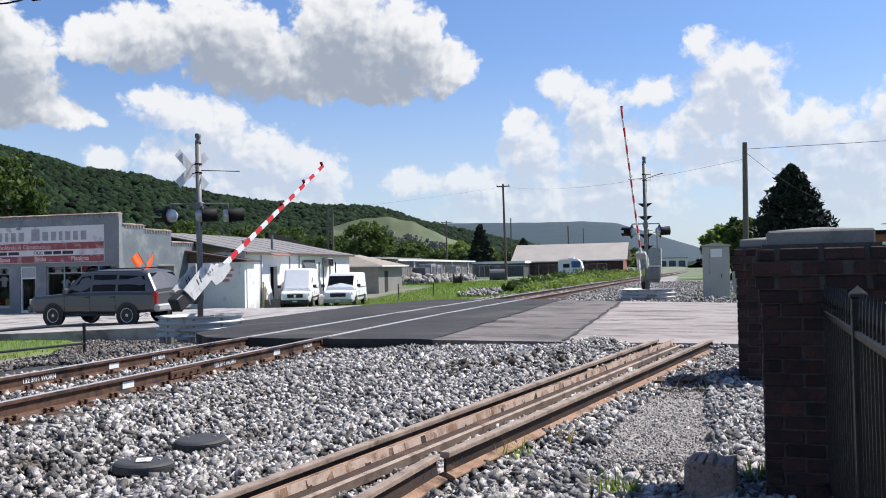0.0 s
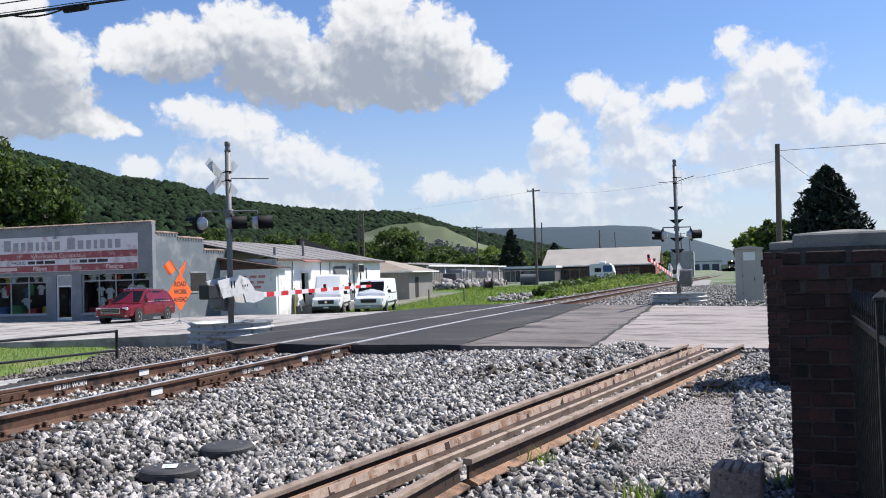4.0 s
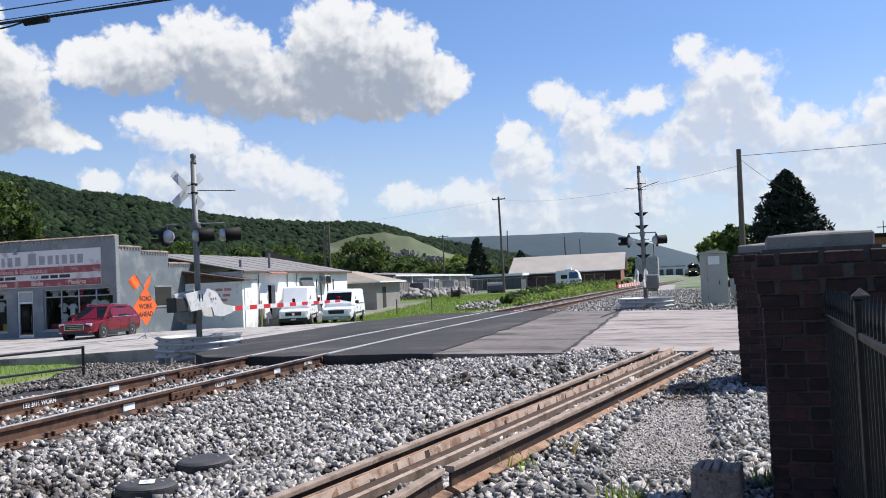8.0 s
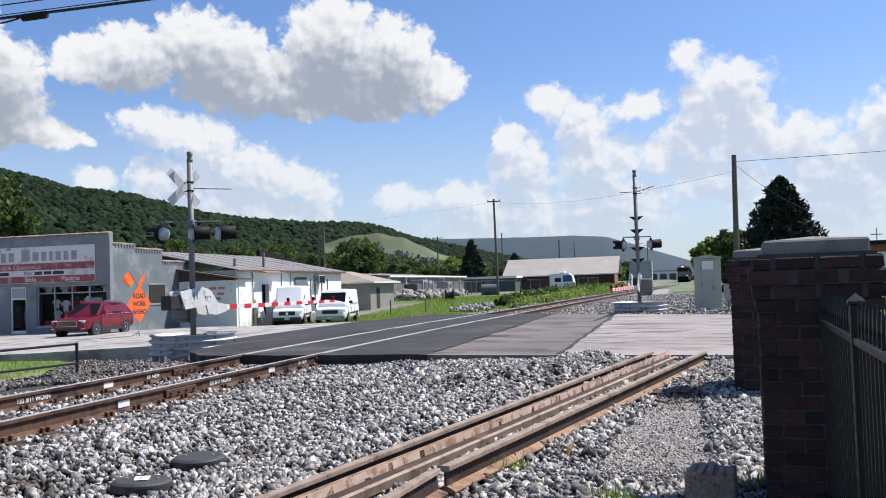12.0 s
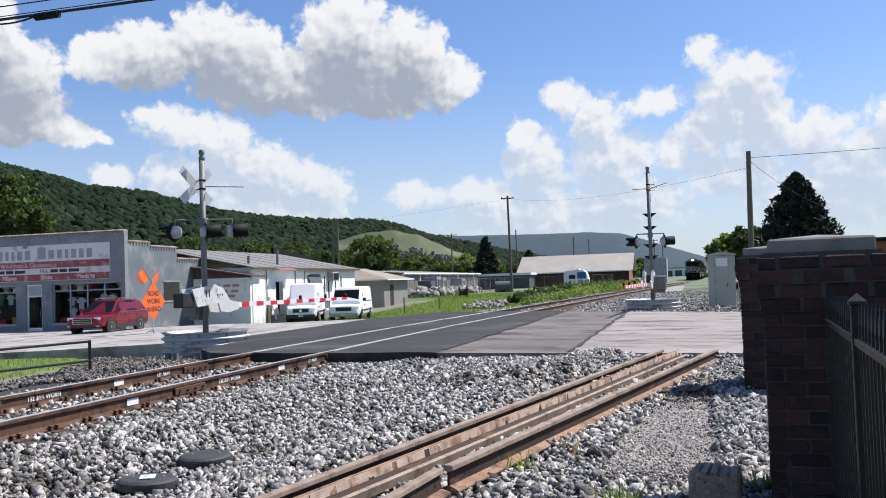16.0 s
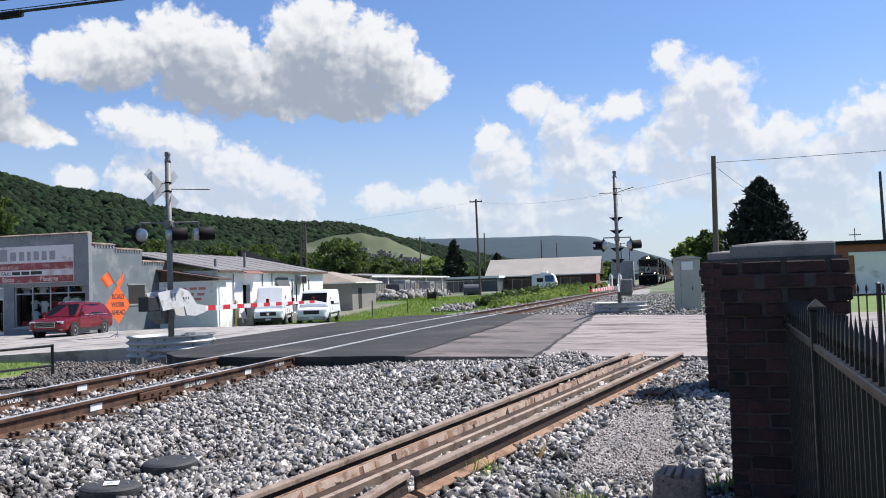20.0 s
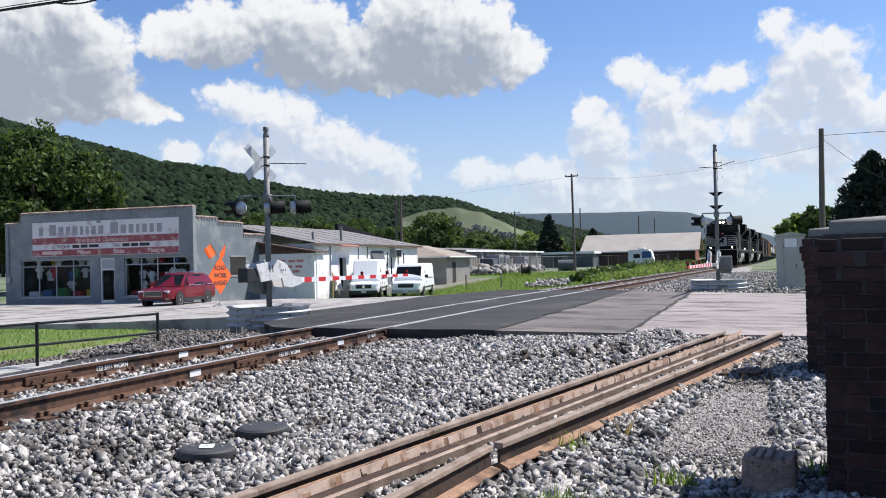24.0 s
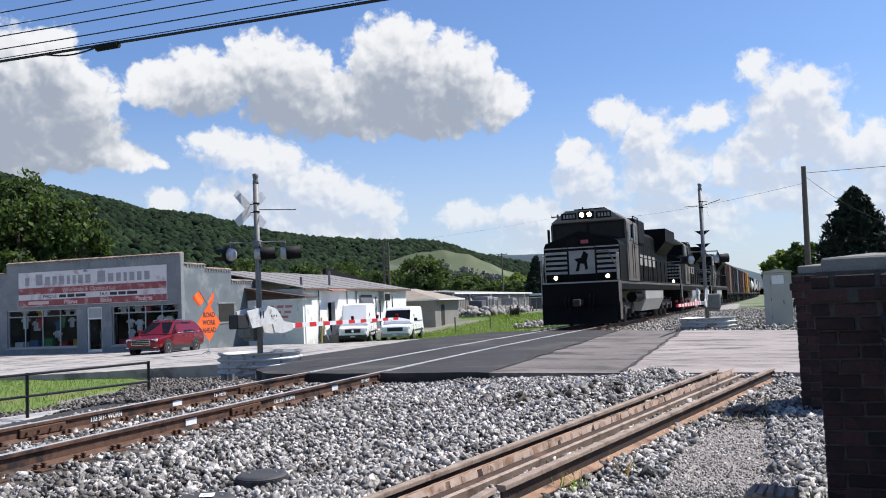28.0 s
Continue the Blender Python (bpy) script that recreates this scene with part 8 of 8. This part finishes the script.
RIDGE = [(-90, 9.5), (-60, 9.5), (-50, 9.0), (-45.5, 8.48), (-42.6, 7.79), (-40.9, 7.5), (-38.9, 7.1), (-36.4, 6.42), (-33.2, 6.1), (-29.6, 5.12), (-26.1, 4.58), (-22.6, 4.28), (-19.1, 4.22), (-17.5, 3.8), (-16.2, 3.35), (-14.4, 2.95), (-11.0, 2.2), (-6, 1.2), (0, 0.7), (10, 0.5)]
FAR_RIDGE = [(-40, 2.6), (-17, 2.9), (-14.4, 3.02), (-11.5, 2.98), (-8.6, 2.95), (-5.8, 2.96), (-3.7, 2.80), (-1.6, 2.12), (1.4, 1.14), (5, 0.9), (12, 1.0), (30, 1.3)]


def hill(name, table, a0, a1, r0, r1, mat, label, bumps):
    def fn(u, v):
        az = lerp(a0, a1, u)
        r = lerp(r0, r1, v)
        peak = math.tan(radians(along(table, az))) * r1 - bumps * 2.6
        if v > 0.96:
            z = peak * 0.8
        else:
            z = (peak - bumps * 0.8) * smooth(0, 0.95, v) ** 0.85 * (1 + 0.10 * (1 - v) * noise.noise((az * 0.12, v * 3, 1)))
        z += bumps * 0.5 * noise.noise((az * 1.1, v * 9, 4)) + 1.6
        return (r * math.sin(radians(az)), r * math.cos(radians(az)), z)
    n = int((a1 - a0) / 0.35)
    return tagged(part(name, Shape().grid(n, 26, fn), mat, smooth=True), label, "hill", kind="structure"), fn


near_hill, near_fn = hill("wooded_hill", RIDGE, -90, 10, 420, 1250, M_CANOPY, "long hill covered in dense green woods", 4)
hill("far_ridge", FAR_RIDGE, -40, 60, 1900, 3000, M_RIDGE, "far wooded ridge tinted blue-green for haze", 2.5)


def canopy(count, seed):
    """Tree tops over the near hill, past counting."""
    rng = np.random.default_rng(seed)
    ico = np.array([(0, 0, 1), (0.89, 0, 0.45), (0.28, 0.85, 0.45), (-0.72, 0.53, 0.45), (-0.72, -0.53, 0.45), (0.28, -0.85, 0.45), (0.72, 0.53, -0.45), (-0.28, 0.85, -0.45), (-0.89, 0, -0.45), (-0.28, -0.85, -0.45), (0.72, -0.53, -0.45), (0, 0, -1)])
    tri = np.array([(0, 1, 2), (0, 2, 3), (0, 3, 4), (0, 4, 5), (0, 5, 1), (1, 6, 2), (2, 6, 7), (2, 7, 3), (3, 7, 8), (3, 8, 4), (4, 8, 9), (4, 9, 5), (5, 9, 10), (5, 10, 1), (1, 10, 6)])
    u = np.concatenate([rng.uniform(0.30, 0.86, int(count * 0.85)), rng.uniform(0.38, 0.80, count - int(count * 0.85))])
    v = np.concatenate([rng.uniform(0.0, 0.97, int(count * 0.85)), rng.uniform(0.92, 0.965, count - int(count * 0.85))])
    c = np.array([near_fn(a, b) for a, b in zip(u, v)])
    s = rng.uniform(2.2, 5.2, count)
    pts = ico[None] * rng.uniform(0.72, 1.25, (count, 12, 1)) * s[:, None, None]
    pts[:, :, 2] *= 1.05
    pts += c[:, None]
    pts[:, :, 2] += (s * 0.25)[:, None]
    f = (tri[None] + 12 * np.arange(count)[:, None, None]).reshape(-1, 3)
    me = bpy.data.meshes.new("hill_trees")
    me.vertices.add(count * 12)
    me.vertices.foreach_set("co", pts.ravel())
    me.loops.add(len(f) * 3)
    me.loops.foreach_set("vertex_index", f.ravel().astype(np.int32))
    me.polygons.add(len(f))
    me.polygons.foreach_set("loop_start", np.arange(0, len(f) * 3, 3, dtype=np.int32))
    me.update(calc_edges=True)
    return tagged(part("hill_trees", me, M_CANOPY), "dense tree tops over the hillside", "woods", kind="stuff")


canopy(30000, 11)


def clearing():
    top = [(-21.6, 2.9), (-20, 3.35), (-18, 3.45), (-16.6, 3.1), (-15.5, 2.65), (-14, 1.9), (-13, 1.5)]

    def fn(u, v):
        az = lerp(-21.6, -13.2, u)
        r = lerp(395, 415, v)
        z = r * math.tan(radians(lerp(0.9, along(top, az), v))) + 1.6 + 0.8 * noise.noise((u * 9, v * 4, 3))
        return (r * math.sin(radians(az)), r * math.cos(radians(az)), z)
    tagged(part("cleared_hillside", Shape().grid(40, 12, fn), M_CLEAR, smooth=True), "mown grassy landfill slope with pale rock below", "hill", kind="structure")
    rng = random.Random(4)
    s = Shape()
    for k in range(140):
        u, v = rng.uniform(0.42, 0.95), rng.uniform(0.30, 0.62)
        p = fn(u, v)
        r = rng.uniform(0.3, 0.9)
        s.box(p[0] - r, p[0] + r, p[1] - 2 - r, p[1] - 2 + r, p[2] - r * 0.6, p[2] + r * 0.6, 0, Matrix.Rotation(0, 4, "Z"))
    tagged(part("pale_rocks", s, M_CAP), "pale broken rock on the cleared slope", "rocks", kind="stuff")


clearing()

# woods between the buildings and the hill
kinds = [tree(pose(-112 + 9 * k, 150 + 4 * k, 0.4), h, w, 0.25, 40 + k, "full green broadleaf tree behind the buildings", mat, 0.42, 90, 36, 0.12) for k, (h, w, mat) in enumerate(((11, 5.2, M_LEAF), (9, 4.8, M_LEAF), (13, 5.6, M_LEAF), (8, 4.4, M_LEAF_LIGHT)))]
rng = random.Random(21)
BELT = [(-52, 4.2), (-40, 4.0), (-32, 3.0), (-28, 3.2), (-24, 3.5), (-21.5, 2.8), (-19.5, 2.45), (-17, 2.2), (-14, 2.1), (-12, 1.9), (-9, 1.75), (-5, 1.5), (-2, 1.3)]
for k in range(84):
    az = lerp(-52, -1.5, (k + 0.5) / 84) + rng.uniform(-0.5, 0.5)
    r = rng.uniform(165, 290)
    x, y = r * math.sin(radians(az)), r * math.cos(radians(az))
    if x > mid(y) - 12:
        continue
    kind = rng.choice((0, 1, 1, 2, 3, 0))
    tall_by = (r * math.tan(radians(along(BELT, az))) + 1.6 - land(x, y)) * rng.uniform(0.72, 1.02) / (11, 9, 13, 8)[kind]
    copy_thing(kinds[kind], pose(x, y, land(x, y) - 0.3, 0, 0, rng.uniform(0, 360)) @ Matrix.Diagonal((max(tall_by, 0.75), max(tall_by, 0.75), tall_by, 1)))
for k in range(16):
    x, y = rng.uniform(4, 26) + 8, rng.uniform(300, 420)
    if x > mid(y) + 6:
        copy_thing(kinds[rng.choice((0, 1, 3))], pose(x, y, 0.2, 0, 0, rng.uniform(0, 360)))
tree(pose(-65.0, 68, -0.4), 17.0, 6.4, 0.45, 71, "large dark green tree behind the shop", M_LEAF, 0.30, 190, 60, 0.1)
tree(pose(-60.6, 70.5, -0.4), 14.6, 3.9, 0.40, 72, "large green tree behind the shop", M_LEAF, 0.30, 160, 60, 0.1)
tree(pose(-71, 69, -0.4), 16.5, 6.2, 0.45, 73, "tall green tree behind the shop", M_LEAF, 0.32, 150, 60, 0.1)
tree(pose(-38.0, 108, 0.3), 8.3, 3.8, 0.28, 75, "open-crowned green tree behind the warehouse", M_LEAF, 0.26, 80, 46, 0.15)
tree(pose(4.3, 92, 0.2), 5.4, 2.2, 0.22, 76, "light green broadleaf tree beside the conifer", M_LEAF_LIGHT, 0.24, 110, 50, 0.08)
tree(pose(6.2, 92, 0.2), 6.4, 2.4, 0.22, 77, "green broadleaf tree beside the conifer", M_LEAF, 0.24, 110, 50, 0.08)
conifer(pose(8.75, 74.6, 0.0), 9.2, 5.3, 81, "broad dark cedar tree beyond the fence", 0.26, 300, 60)
conifer(pose(-31.9, 147, 0.4), 8.6, 3.4, 82, "dark rounded conifer behind the sheds", 0.34, 170, 44)
conifer(pose(-26.5, 158, 0.4), 6.4, 3.0, 83, "smaller dark conifer behind the sheds", 0.34, 120, 40)


# ---- grass and weeds ----
def blades(name, count, area, z, size, mat, seed, label, keep=None):
    rng = np.random.default_rng(seed)
    x = rng.uniform(area[0], area[1], count)
    y = rng.uniform(area[2], area[3], count)
    if keep:
        k = np.array([keep(a, b) for a, b in zip(x, y)])
        x, y = x[k], y[k]
    n = len(x)
    zz = np.array([z(a, b) for a, b in zip(x, y)])
    a = rng.uniform(0, 6.283, n)
    h = size * rng.uniform(0.5, 1.3, n)
    w = size * 0.07
    lean = rng.normal(0, 0.35, (n, 2)) * h[:, None]
    base = np.stack([x, y, zz], 1)
    side = np.stack([np.cos(a) * w, np.sin(a) * w, np.zeros(n)], 1)
    tip = base + np.stack([lean[:, 0], lean[:, 1], h], 1)
    v = np.stack([base - side, base + side, tip], 1)
    me = bpy.data.meshes.new(name)
    me.vertices.add(n * 3)
    me.vertices.foreach_set("co", v.ravel())
    me.loops.add(n * 3)
    me.loops.foreach_set("vertex_index", np.arange(n * 3, dtype=np.int32))
    me.polygons.add(n)
    me.polygons.foreach_set("loop_start", np.arange(0, n * 3, 3, dtype=np.int32))
    me.update(calc_edges=True)
    return tagged(part(name, me, mat), label, "grass", kind="stuff")


def turf(name, x0, x1, y0, y1, label, lift, edge=None):
    def fn(u, v):
        x, y = lerp(x0, x1, u), lerp(y0, y1, v)
        return (x, y, land(x, y) - 0.10 + lift - (0 if edge is None or edge(x, y) else 0.35))
    return tagged(part(name, Shape().grid(40, 40, fn), M_GRASS), label, "lawn", kind="structure")


verge = lambda x, y: y < road_near(x) - 0.4 + 0.4 * noise.noise((x, y, 0)) and x < verge_edge(y) + 0.5 * noise.noise((x * 0.6, y * 0.6, 2))
turf("grass_verge", -48, -12.6, 9, 24.6, "bright green grass verge beside the street", 0.06, verge)
blades("verge_grass", 26000, (-34, -12.6, 11, 24.4), lambda x, y: land(x, y) - 0.05, 0.11, M_BLADE, 31, "green grass blades on the verge", verge)
meadow = lambda x, y: x < mid(y) - 5.5 - 3.0 * smooth(70, 58, y) + 0.8 * noise.noise((x * 0.3, y * 0.3, 5)) and not (abs(x + 25.2 - (y - 62) * 0.10) < 2.2 and y < 82 and noise.noise((x * 0.4, y * 0.25, 8)) > -0.25)
turf("meadow", -26.2, -9, 52, 88, "sunlit rough grass field with a worn track", 0.05, meadow)
blades("meadow_grass", 30000, (-26, -9, 53, 88), lambda x, y: land(x, y) - 0.06, 0.22, M_BLADE, 32, "sunlit rough grass", meadow)
turf("lawn", 4.2, 60, 16.5, 63.5, "bright mown lawn beyond the iron fence", 0.04, None)


def weed_clumps(name, spots, radii, leaf, per, mat, seed, label):
    return tagged(part(name, cloud_mesh(name, spots, radii, leaf, per, seed), mat), label, "weeds", kind="stuff")


rng = random.Random(9)
spots, radii = [], []
for k in range(380):
    y = rng.uniform(50, 128)
    x = mid(y) - rng.uniform(2.4, 3.4 + 3.4 * smooth(56, 76, y))
    h = rng.uniform(0.10, 0.85) * lerp(0.45, 1.0, smooth(50, 66, y))
    spots.append((x, y, land(x, y) + h * 0.6))
    radii.append(0.18 + h * 0.42)
weed_clumps("trackside_weeds", spots, radii, 0.11, 34, M_LEAF_LIGHT, 12, "tangle of green weeds along the track")
weed_clumps("trackside_scrub", [(p[0] - 1.0, p[1] + 1, p[2] + 0.2) for p in spots[::3]], [r * 1.1 for r in radii[::3]], 0.15, 34, M_LEAF, 13, "darker green scrub along the track")
for (x, y, r, n), mat in zip(((-0.92, 5.05, 0.30, 420), (-1.62, 4.75, 0.18, 60), (-0.42, 6.0, 0.16, 60), (-0.95, 7.6, 0.12, 26), (0.50, 6.45, 0.10, 60), (-1.25, 6.9, 0.14, 40)), (M_BLADE, M_BLADE, M_BLADE, M_STRAW, M_BLADE, M_BLADE)):
    blades("grass_tuft", n, (x - r, x + r, y - r, y + r), lambda a, b: bed(a, b) - 0.02, 0.16, mat, int(100 * r) + n, "wispy grass tuft among the ballast", lambda a, b, x=x, y=y, r=r: math.hypot(a - x, b - y) < r)
M_DIRT = surf("pale_dirt", (0.17, 0.15, 0.135), (0.35, 0.315, 0.288), 6, 0.95, bump=0.6, fine=60, c3=(0.12, 0.105, 0.095), spots=0.3, spot_scale=1.5)
M_FINE = surf("fine_gravel", (0.21, 0.195, 0.182), (0.50, 0.468, 0.44), 20, 0.95, bump=0.4, fine=120, island=0.75, c3=(0.07, 0.060, 0.052), spots=0.3, spot_scale=1.6)
stones("fine_gravel", 34000, (-1.1, 1.0, 6.2, 14.6), lambda x, y: bed(x, y) - 0.006, 0.0075, M_FINE, "fine crushed stone and dirt by the pillars", 8)
tagged(part("dirt_patch", Shape().grid(24, 60, lambda u, v: (lerp(-1.0, 1.3, u), lerp(6.3, 14.6, v), bed(lerp(-1.0, 1.3, u), lerp(6.3, 14.6, v)) - 0.007 - 0.1 * smooth(0.88, 1.0, max(1 - u * 1.1, 1 - v)))), M_DIRT), "pale trodden dirt and fine stone by the pillars", "ground", kind="structure")
M_COARSE = surf("dark_loose_stone", (0.06, 0.059, 0.058), (0.40, 0.39, 0.38), 14, 0.92, bump=0.6, fine=70, island=0.8)
stones("soil_clods", 34, (-2.9, -1.3, 10.6, 12.4), lambda x, y: bed(x, y) + 0.02, 0.05, M_TIE, "dark lumps of earth lying on the ballast", 23)
stones("loose_stones", 4600, (-0.85, 0.80, 5.4, 10.2), lambda x, y: bed(x, y) + 0.004 if x > 0.22 or x < -0.72 + 0.05 * (y - 5) else -99, 0.024, M_COARSE, "loose dark crushed stone beside the pillar", 18)
stones("debris", 1500, (-0.35, 0.35, 9.9, 11.6), lambda x, y: -99 if math.hypot(x + 0.02, (y - 10.7) * 0.6) > 0.36 else bed(x, y), 0.016, M_SIDE, "dark crumbs of soil and stone around the plate", 19)
blades("dead_twigs", 90, (-0.3, 0.45, 10.0, 11.9), lambda x, y: bed(x, y), 0.10, M_STRAW, 77, "dry twigs and straw on the dirt")
stones("rip_rap", 900, (-27.0, -22.8, 83.5, 103), lambda x, y: land(x, y) + 0.12, 0.26, M_STONE_FAR, "pale rip-rap rocks along the warehouse", 9)
stones("rock_pile", 220, (-16.2, -13.2, 66, 71), lambda x, y: land(x, y) + 0.05, 0.13, M_STONE_FAR, "small pile of broken rock in the grass", 10)


# ---- what moves ----
FRONT_Y = [(0, 458.0), (20, 155.5), (25, 83.0), (26, 67.8), (27, 52.1), (28, 35.8)]
ARM_1 = [(0, 31), (0.4, 27.2), (1.0, 19.8), (1.6, 12.4), (2.0, 8.6), (2.5, 5.8), (3.5, 2.0), (4.5, 0.5), (5.0, 0), (28, 0)]
ARM_2 = [(0, 40), (0.5, 36), (1.0, 32), (1.5, 27), (2.0, 22), (2.5, 17), (3.5, 8), (4.5, 1.5), (5.0, 0), (28, 0)]
SUV_GONE = [(0, 0.0), (0.2, 0.95), (0.4, 2.2), (0.6, 3.55), (0.8, 5.0), (1.0, 6.5), (1.2, 7.9), (1.4, 9.2), (2.0, 13.2), (3.0, 20.0), (4.0, 26.5), (28, 180.0)]


def on_rails(y):
    turn = math.degrees(math.atan2(mid(y + 4) - mid(y - 4), 8))
    return pose(mid(y), y, rail_z(y), 0, 0, -turn)


def motions():
    start_1, start_2 = gate_1.matrix_world.copy(), gate_2.matrix_world.copy()
    walk(gate_1, [(t, start_1 @ Matrix.Rotation(radians(a), 4, "X")) for t, a in ARM_1])
    walk(gate_2, [(t, start_2 @ Matrix.Rotation(radians(a), 4, "X")) for t, a in ARM_2])
    for car, back in TRAIN:
        walk(car, [(t, on_rails(along(FRONT_Y, t) + back)) for t in range(0, 29)])
    walk(grey_suv, [(t, pose(-20.2 - d, 28.7 + 0.06 * d, road_z(-20.2 - d) + 0.0, 0, -1.2 if d < 6 else 0, 86)) for t, d in SUV_GONE])


motions()
